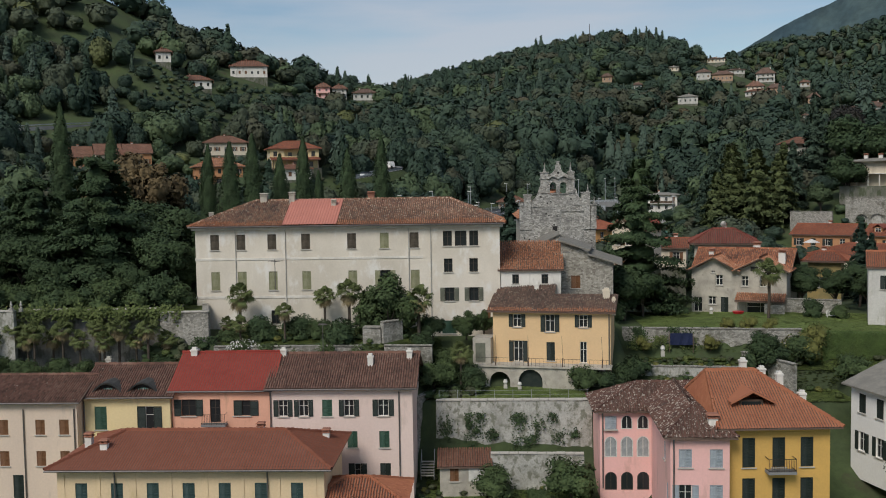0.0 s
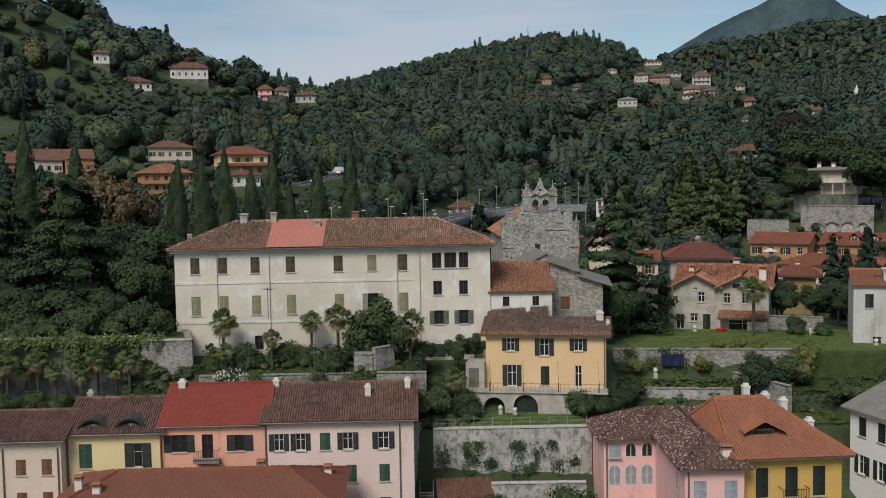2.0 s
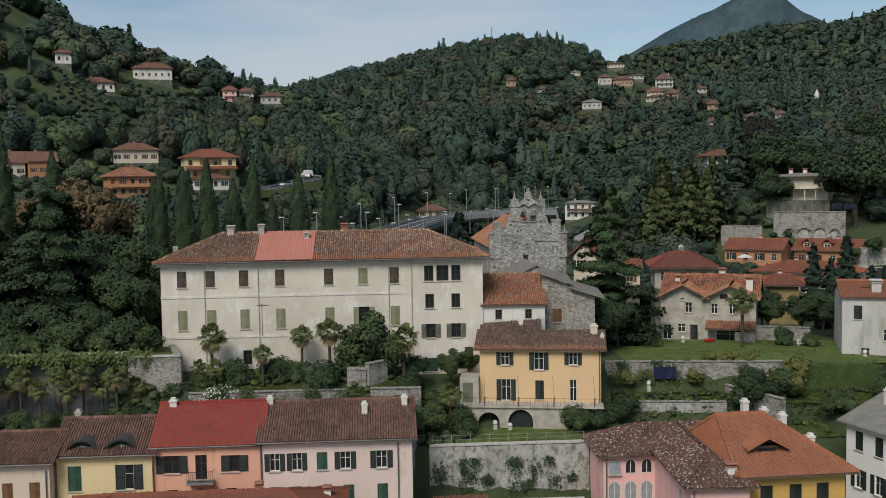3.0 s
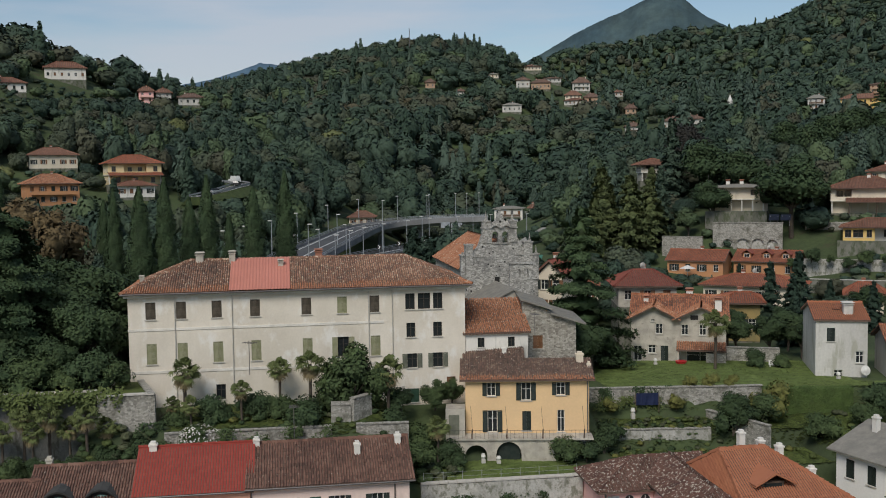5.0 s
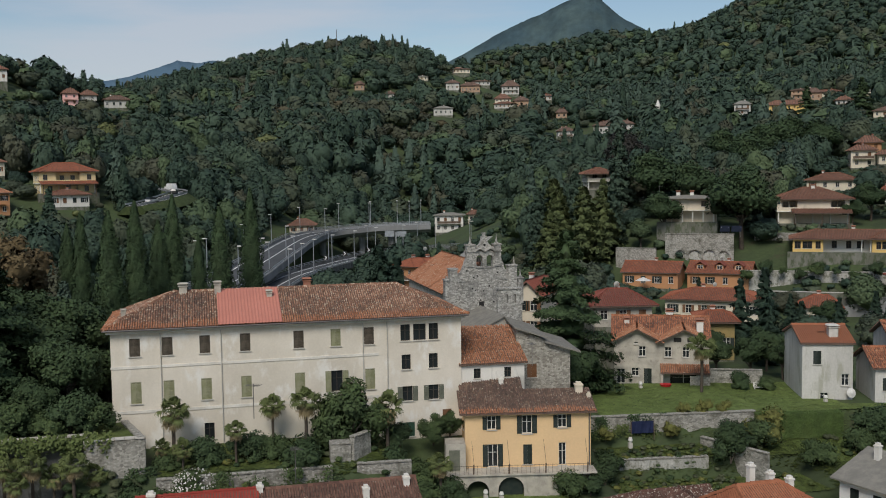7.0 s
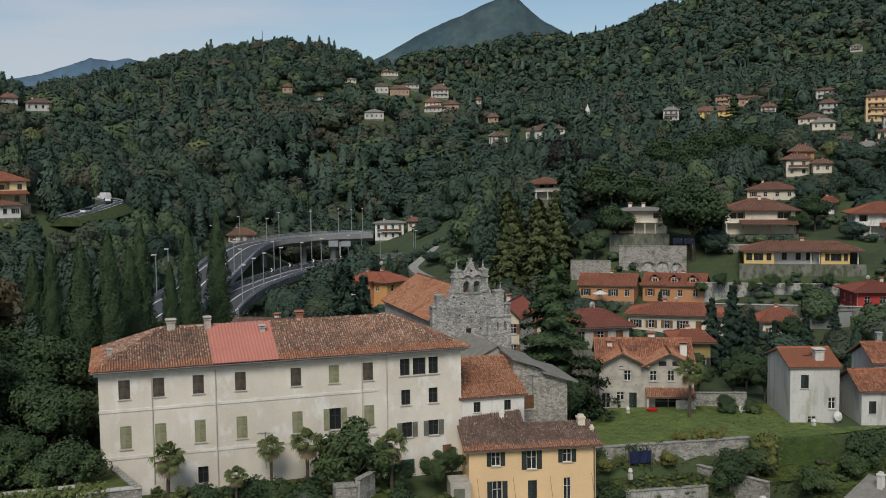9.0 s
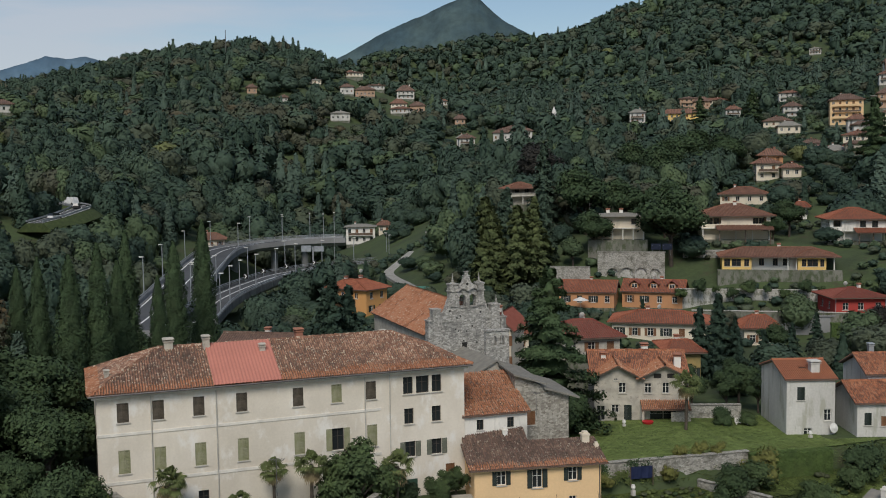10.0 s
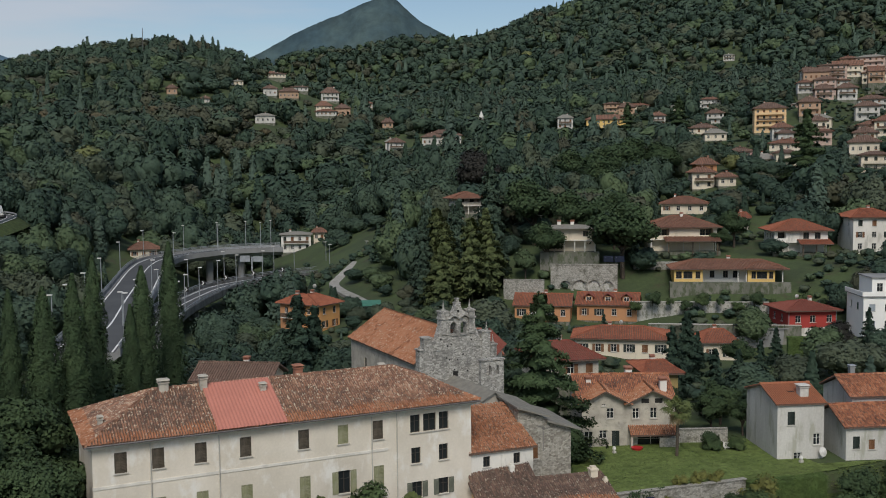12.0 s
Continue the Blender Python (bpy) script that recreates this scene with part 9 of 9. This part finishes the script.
for i in range(12):
    put((bush2, bush)[i % 2], 116 + i * 2.9, 87.6 - i * 1.8, 0.9 + 0.3 * math.sin(i * 2.1), i * 61.0, 7.2 if i % 3 else 6.0)
oleander = shrub("oleander", "broad shrub covered with small white flowers", GARDEN[0], 2.0, 1.5, 2400, 0.09, 57)
put(oleander, 7.6, -8.6, 1.0, 0, 0.6)
rngo = np.random.default_rng(5)
vo = rngo.normal(0, 1, (260, 3))
vo[:, 2] = np.abs(vo[:, 2])
vo /= np.linalg.norm(vo, axis=1, keepdims=True)
part("blossom", quads("blossom", *leaf_quads(vo * (1.95, 1.95, 1.5) + (0, 0, 1.0), vo, 0.09, rngo, 0.9), [M_FRAME]), None, oleander, "small white blossoms")["kind"] = "stuff"

# vines over the palm wall, ivy hanging on the walls
rngv = np.random.default_rng(61)
n = 5200
vx = rngv.uniform(-26, 1.0, n)
vz = 5.8 + rngv.normal(0, 0.3, n) - np.abs(rngv.normal(0, 0.6, n)) * (0.6 + 0.5 * np.sin(vx * 2.1))
vy = -6.4 + rngv.normal(0, 0.35, n) - 0.5 * rngv.random(n)
vine = new("vine", quads("vine", *leaf_quads(np.c_[vx, vy, vz], np.tile((0, -0.8, 0.7), (n, 1)), 0.16, rngv, 0.8), [GARDEN[2]]))
tagged(vine, "light green vine trailing along the top of the palm wall", "vine", kind="stuff")


def ivy(label, x0, x1, y, z0, z1, count, seed, mat, clumps=9):
    r = np.random.default_rng(seed)
    cx, cz, cr = r.uniform(x0, x1, clumps), r.uniform(z0, z1, clumps), r.uniform(0.25, 0.9, clumps)
    k = r.integers(0, clumps, count)
    p = np.c_[cx[k] + r.normal(0, 0.5, count) * cr[k], y - np.abs(r.normal(0, 0.12, count)) - 0.04, cz[k] + r.normal(0, 0.6, count) * cr[k]]
    ok = (p[:, 2] < z1 + 0.2) & (p[:, 2] > z0)
    ob = new("ivy", quads("ivy", *leaf_quads(p[ok], np.tile((0, -1.0, 0.4), (ok.sum(), 1)), 0.10, r, 0.8), [mat]))
    return tagged(ob, label, "ivy", kind="stuff")


ivy("ivy and weeds growing out of the lime-washed wall", 27.2, 41.2, -12.9, -8.4, -3.6, 2000, 71, GARDEN[1], 22)
ivy("weeds along the foot of the lawn wall", 47, 60, 0.0, 0.3, 1.6, 1800, 73, GARDEN[2], 14)
ivy("creepers over the low garden wall", 4.6, 19.4, -8.9, 0.3, 2.5, 4200, 77, GARDEN[0], 26)
ivy("creepers on the terrace wall of the lawn", 46.5, 60, 0.2, 0.6, 2.5, 1500, 79, GARDEN[1], 12)
ivy("ivy on the rubble bastion", -0.8, 4.4, -7.15, 0.8, 3.0, 1500, 75, GARDEN[1], 8)

# clipped hedges
def clipped_hedge(label, where, turn, long, deep, high, n, leaf, seed):
    rng = np.random.default_rng(seed)
    face = rng.random(n) < 0.55
    hx = rng.uniform(0, long, n)
    hy = np.where(face, -deep / 2 + rng.normal(0, 0.05, n), rng.uniform(-deep / 2, deep / 2, n))
    hz = np.where(face, rng.uniform(0, high, n), high + rng.normal(0, 0.05, n))
    ob = thing("hedge", label, "hedge", where, turn)
    part("foliage", quads("foliage", *leaf_quads(np.c_[hx, hy, hz], np.where(face[:, None], (0, -1.0, 0.5), (0, -0.2, 1.0)), leaf, rng, 0.8), [M_HEDGE]), None, ob)
    part("core", boxes((0.05, long - 0.05, 0.07 - deep / 2, deep / 2 - 0.05, -0.5, high - 0.07)), M_HEDGE, ob)


clipped_hedge("long clipped green hedge beside the lawn", (64.4, -1.9, -0.3), -9, 9.2, 1.15, 2.6, 14000, 0.07, 81)
clipped_hedge("tall clipped hedge below the crimson house", (125.5, 55.0, 0.3), -33, 14.0, 1.6, 4.0, 9000, 0.13, 83)


def turf(name, label, x0, x1, y0, y1, count, seed, mat=None, inside=None):
    """Short grass blades laid over the ground."""
    r = np.random.default_rng(seed)
    x, y = r.uniform(x0, x1, count), r.uniform(y0, y1, count)
    if inside is not None:
        ok = inside(x, y)
        x, y = x[ok], y[ok]
    z = ground_height(x, y) + 0.05
    ob = new(name, quads(name, *leaf_quads(np.c_[x, y, z], np.tile((0, 0, 3.0), (len(x), 1)), 0.17, r, 0.8, 0.3), [mat or M_GRASS]))
    return tagged(ob, label, "grass", kind="stuff")


M_LAWN = leaf_material("lawn", (0.112, 0.155, 0.043), (0.132, 0.176, 0.051), (0.152, 0.194, 0.060), big=0.35)
turf("lawn", "mown green lawn in front of the stone farmhouse", 49, 76, -1, 18, 46000, 91, M_LAWN, lambda x, y: (y > 1.6 - 0.132 * (x - 46.3)) & (y < 24 - (x - 50) * 0.5))
turf("grass_bank", "green grass below the apricot house", 27.5, 42, -12.2, -6.5, 9000, 93, M_LAWN)
turf("garden_grass", "rough green garden grass", 46.5, 74, -12, 0.2, 16000, 95, M_GRASS)
turf("garden_grass", "green grass below the old cottages", 66, 86, -9, 3, 15000, 94, M_LAWN, lambda x, y: y < 1.0 - 0.3 * (x - 72))
turf("garden_grass", "grass of the mansion garden", 4.8, 27, -8.2, -0.3, 9000, 97, M_GRASS)
turf("garden_grass", "grass of the lower garden", 26, 41, -20, -13.2, 7000, 99, M_LAWN)

# loose things in the gardens
tarp = thing("tarpaulin", "dark blue tarpaulin hung over a line", "tarpaulin", (51.2, -0.25, 0.9), -7.5)
bm = bmesh.new()
for i in range(8):
    a, b = i * 0.29, (i + 1) * 0.29
    q = [(a, 0.05 * math.sin(i * 1.9), -0.1), (b, 0.05 * math.sin((i + 1) * 1.9), -0.1), (b, 0, 1.15), (a, 0, 1.15)]
    bm.faces.new([bm.verts.new(p) for p in q])
bmesh.ops.remove_doubles(bm, verts=bm.verts[:], dist=0.002)
bmesh.ops.solidify(bm, geom=bm.faces[:], thickness=0.03)
part("sheet", bm, surface("blue_tarp", (0.012, 0.018, 0.05), (0.02, 0.028, 0.07), 1.0, 6.0, rough=0.5, bump=0.1), tarp)
part("line_post", boxes((-0.08, -0.02, -0.03, 0.03, -0.9, 1.2), (2.34, 2.4, -0.03, 0.03, -0.9, 1.2)), M_WOODDARK, tarp)
sled = thing("red_toy_pool", "small red plastic paddling tub on the lawn", "tub", (61.8, 13.6, 2.2), -20)
bm = bmesh.new()
bmesh.ops.create_cone(bm, segments=16, radius1=0.55, radius2=0.7, depth=0.32, cap_ends=True, matrix=Matrix.Translation((0, 0, 0.16)))
part("tub", bm, surface("red_plastic", (0.55, 0.03, 0.035), None, 1.0, 6.0, rough=0.4, bump=0.0), sled)
bench = thing("garden_bench", "white garden bench on the lawn", "bench", (70.4, 8.6, 2.15), -24)
part("seat", boxes((0, 1.6, 0, 0.45, 0.42, 0.48)), M_FRAME, bench)
part("backrest", boxes((0, 1.6, 0.42, 0.48, 0.5, 0.95)), M_FRAME, bench)
for x in (0.1, 1.4):
    part("leg", boxes((x, x + 0.1, 0.05, 0.4, -0.1, 0.42)), M_FRAME, bench)
for x, y, z, h in ((58.6, 13.6, 2.1, 0.9), (50.0, -2.6, 0.1, 1.0), (74.6, 1.0, 2.2, 0.8), (33.6, -7.2, -2.3, 0.9), (35.0, -7.6, -2.3, 0.7)):
    urn = thing("garden_urn", "pale stone garden ornament on a plinth", "ornament", (x, y, z), group="garden ornaments")
    part("plinth", boxes((-0.18, 0.18, -0.18, 0.18, -0.1, h * 0.45)), M_SILL, urn)
    bm = bmesh.new()
    tube(bm, (0, 0, h * 0.45), (0, 0, h * 0.7), 0.1, 0.24, 10)
    tube(bm, (0, 0, h * 0.7), (0, 0, h), 0.24, 0.16, 10)
    part("bowl", bm, M_FRAME, urn)
fence = thing("wire_fence", "thin wire fence along the top of the retaining wall", "fence")
for i in range(9):
    x = 27.2 + i * 1.75
    bm = bmesh.new()
    tube(bm, (x, -12.3, -2.6), (x, -12.3, -1.35), 0.025, n=5)
    part("post", bm, M_GALV, fence)
bm = bmesh.new()
for z in (-1.45, -1.85):
    tube(bm, (27.2, -12.3, z), (41.2, -12.3, z), 0.012, n=4)
part("wire", bm, M_GALV, fence)
shed = thing("garden_shed", "low plank shed with rusty tiled roof below the garden wall", "shed", (27.4, -17.2, -8.75), 2)
walls(shed, 4.5, 2.8, 1.35, M_STONEPLASTER, {"front": [(1.3, 0.0, 0.8, 1.2, "s", M_SHUT_B)]}, below=1.5)
part("white_door", boxes((2.6, 4.2, -0.06, -0.004, 0.0, 1.2)), M_FRAME, shed)
roof(shed, 4.5, 2.8, 1.38, 0.75, "shed", 0.25, T_DARKRUST, seed=401)
steps = thing("garden_steps", "dark metal garden steps with a handrail beside the shed", "steps", (26.2, -16.0, -8.6), 0)
for i in range(6):
    part("tread", boxes((-0.6, 0.6, i * 0.26, i * 0.26 + 0.26, i * 0.19, i * 0.19 + 0.06)), M_STONEPLASTER, steps)
for sx in (-0.6, 0.6):
    bm = bmesh.new()
    tube(bm, (sx, 0, 0.9), (sx, 1.6, 2.1), 0.03, n=5)
    tube(bm, (sx, 0, -0.3), (sx, 0, 0.9), 0.03, n=5)
    tube(bm, (sx, 1.6, 0.8), (sx, 1.6, 2.1), 0.03, n=5)
    part("handrail", bm, M_GALV, steps)


for x in (-15.0, -16.0):
    fin = thing("stone_finial", "weathered grey stone finial on the wall end", "finial", (x, -8.0, 6.1), group="wall finials")
    bm = boxes((-0.16, 0.16, -0.16, 0.16, -0.1, 0.3))
    tube(bm, (0, 0, 0.3), (0, 0, 0.55), 0.08, 0.16, 8)
    tube(bm, (0, 0, 0.55), (0, 0, 1.0), 0.15, 0.03, 8)
    part("finial", bm, M_CHURCH, fin)
shelter = thing("green_shelter", "low shelter under a green sheet beside the gravel track", "shelter", (66.5, 121.0, gz(68, 122)), -20)
bm = bmesh.new()
for i in range(8):
    q = [(i * 0.75, 0, 1.9 + 0.05 * math.sin(i * 2.1)), ((i + 1) * 0.75, 0, 1.9 + 0.05 * math.sin((i + 1) * 2.1)), ((i + 1) * 0.75, 4.0, 2.7), (i * 0.75, 4.0, 2.7)]
    bm.faces.new([bm.verts.new(p) for p in q])
bmesh.ops.remove_doubles(bm, verts=bm.verts[:], dist=0.002)
bmesh.ops.solidify(bm, geom=bm.faces[:], thickness=0.05)
part("sheet", bm, surface("green_sheet", (0.045, 0.16, 0.11), (0.06, 0.19, 0.13), 0.8, 6.0, rough=0.5, bump=0.1), shelter)
for x in (0.1, 5.8):
    for y, h in ((0.1, 1.85), (3.9, 2.62)):
        part("post", boxes((x - 0.05, x + 0.05, y - 0.05, y + 0.05, -0.8, h)), M_WOODDARK, shelter)
para = thing("parasol", "open white garden parasol beside the row house", "parasol", (96.5, 94.5, gz(96.5, 94.5)))
bm = bmesh.new()
tube(bm, (0, 0, -0.3), (0, 0, 2.6), 0.04, n=6)
part("pole", bm, M_GALV, para)
bm = bmesh.new()
bmesh.ops.create_cone(bm, segments=8, radius1=1.7, radius2=0.05, depth=0.7, cap_ends=True, matrix=Matrix.Translation((0, 0, 2.4)))
part("canopy", bm, M_FRAME, para)
for i in range(2):
    sol = thing("solar_panel", "tilted dark blue solar panel on a steel frame", "solar panel", (117.6 + i * 2.0, 101.4 - i * 1.3, 14.5), -33, group="solar panels")
    part("panel", boxes((0, 2.1, -0.04, 0.0, 0.0, 1.9)), surface("solar_glass", (0.02, 0.025, 0.04), None, 1.0, 6.0, rough=0.2, bump=0.0), sol).matrix_basis = pose(0, 0, 0.3, -50)
    for x in (0.3, 1.8):
        part("strut", boxes((x - 0.03, x + 0.03, 0.9, 0.96, -1.0, 1.25)), M_GALV, sol)


def antenna(x, y, z, h, turn, n=6):
    ob = thing("tv_antenna", "thin grey rooftop television antenna with crossbars", "antenna", (x, y, z), turn, group="roof antennas")
    bm = bmesh.new()
    tube(bm, (0, 0, -0.6), (0, 0, h), 0.035, n=5)
    part("mast", bm, M_METAL, ob)
    for i in range(n):
        bm = bmesh.new()
        tube(bm, (-0.5 + 0.04 * i, 0.2 * i - 0.5, h - 0.15), (0.5 - 0.04 * i, 0.2 * i - 0.5, h - 0.15), 0.018, n=4)
        part("crossbar", bm, M_METAL, ob)
    bm = bmesh.new()
    tube(bm, (0, -0.6, h - 0.15), (0, 0.6, h - 0.15), 0.02, n=4)
    part("boom", bm, M_METAL, ob)


def dish(x, y, z, turn, r=0.42):
    ob = thing("satellite_dish", "white round satellite dish on a short pole", "satellite dish", (x, y, z), turn, group="satellite dishes")
    bm = bmesh.new()
    rings = [[bm.verts.new((math.cos(a * 0.524) * r * q, 0.18 * q * q - 0.1, 0.5 + math.sin(a * 0.524) * r * q)) for a in range(12)] for q in (0.15, 0.6, 1.0)]
    bm.faces.new(rings[0])
    for p, q in zip(rings, rings[1:]):
        for i in range(12):
            bm.faces.new((p[i], q[i], q[(i + 1) % 12], p[(i + 1) % 12]))
    bmesh.ops.solidify(bm, geom=bm.faces[:], thickness=0.03)
    part("reflector", bm, M_FRAME, ob)
    bm = bmesh.new()
    tube(bm, (0, 0.05, -0.5), (0, 0.05, 0.5), 0.03, n=5)
    part("pole", bm, M_METAL, ob)


for v in ((12.5, -15.6, 9.3, 2.2, 60), (16.0, -11.0, 2.0, 3.0, 10), (40.2, -1.2, 9.2, 1.8, 15), (110.5, 116.0, 22.2, 2.6, 0)):
    antenna(*v)
for v in ((65.4, 36.2, 11.5, 0), (115.0, 95.9, 9.0, -10), (139.3, 66.6, 9.2, -20), (97.1, 66.1, 7.2, 0), (53.8, 108.2, 12.1, 10)):
    dish(*v)
row_house("outbuilding", "outbuilding with a terracotta hip roof at the street", 17.6, -30.5, 7.5, 5.5, -6.4, 3, M_CREAM, {"front": []}, 1.2, T_NEWORANGE, kind="hip", seed=411, base=-9.7)

# ---------------------------------------------------------------- woods


def polar(x, y):
    return np.degrees(np.arctan2(x - 10, y + 95)), np.hypot(x - 10, y + 95)


def grove(x, y):
    az, r = polar(x, y)
    return (r > 112) & (r < 225) & (az > -34) & (az < 56) & (y > 18) & ((x < 80) | (np.sin(x * 7.3 + y * 3.1) > 0.1))


def near_woods(x, y):
    az, r = polar(x, y)
    return (r >= 225) & (r < 430) & (az > -34) & (az < 55)


def mid_woods(x, y):
    az, r = polar(x, y)
    return (r >= 430) & (r < 1000) & (az > -31) & (az < 57)


def far_woods(x, y):
    az, r = polar(x, y)
    return (r >= 1000) & (r < 1600) & (az > -6) & (az < 58)


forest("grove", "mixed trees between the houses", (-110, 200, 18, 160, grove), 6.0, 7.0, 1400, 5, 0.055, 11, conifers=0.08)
forest("yard_bushes", "low bushes and hedges on the house plots", (-120, 460, 18, 480, lambda x, y: x < 480), 3.3, 1.9, 48, 1, 0.17, 12, conifers=0.02, yards=True)
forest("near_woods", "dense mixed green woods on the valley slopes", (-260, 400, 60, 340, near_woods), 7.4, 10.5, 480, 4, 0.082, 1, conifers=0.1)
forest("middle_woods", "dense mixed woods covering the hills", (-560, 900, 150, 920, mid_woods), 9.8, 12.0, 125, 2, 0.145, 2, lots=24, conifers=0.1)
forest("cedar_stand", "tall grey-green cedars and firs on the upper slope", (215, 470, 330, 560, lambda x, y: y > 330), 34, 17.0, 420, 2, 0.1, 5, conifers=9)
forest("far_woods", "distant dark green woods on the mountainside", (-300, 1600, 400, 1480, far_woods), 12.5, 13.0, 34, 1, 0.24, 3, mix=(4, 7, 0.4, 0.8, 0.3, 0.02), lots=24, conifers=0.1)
weeds = (4, 3, 3, 1.2, 3)
forest("garden_weeds", "rough weeds and low plants of the terraced garden", (46.8, 58.5, -9.5, -1.0, lambda x, y: y < 0.2 - 0.132 * (x - 46.3)), 0.8, 0.5, 90, 1, 0.13, 21, conifers=0, mix=weeds, greens=GARDEN)
forest("garden_weeds", "rough plants below the palms", (-27, 4.5, -15.5, -7.6, lambda x, y: y < 0), 1.1, 0.9, 110, 1, 0.12, 22, conifers=0, mix=(4, 5, 1.5, 0.5, 2), greens=GARDEN)
forest("garden_weeds", "low plants of the mansion garden", (5.0, 27, -8.3, -1.2, lambda x, y: np.sin(x * 1.3) + np.cos(y * 2.1 + x) > 0.1), 0.95, 0.6, 90, 1, 0.13, 23, conifers=0, mix=weeds, greens=GARDEN)
forest("garden_weeds", "weeds on the slope beside the pink row house", (25.6, 42, -21, -13.4, lambda x, y: (x < 28.5) | (y > -14.6) | (np.sin(x * 1.7 + y) > 0.75)), 0.9, 0.65, 90, 1, 0.13, 24, conifers=0, mix=weeds, greens=GARDEN)
forest("garden_weeds", "plants along the walls of the lower gardens", (58, 82, -10.5, -3.0, lambda x, y: np.sin(x * 0.9) + np.cos(y * 1.7) > 1.15), 1.0, 0.6, 90, 1, 0.13, 25, conifers=0, mix=weeds, greens=GARDEN)
forest("garden_weeds", "rough plants beside the apricot house", (26.6, 32.6, -12.0, -3.0, lambda x, y: x < 32.4 + 0.15 * y), 1.1, 0.9, 110, 1, 0.12, 26, conifers=0, mix=(4, 4, 2, 0.6, 2), greens=GARDEN)
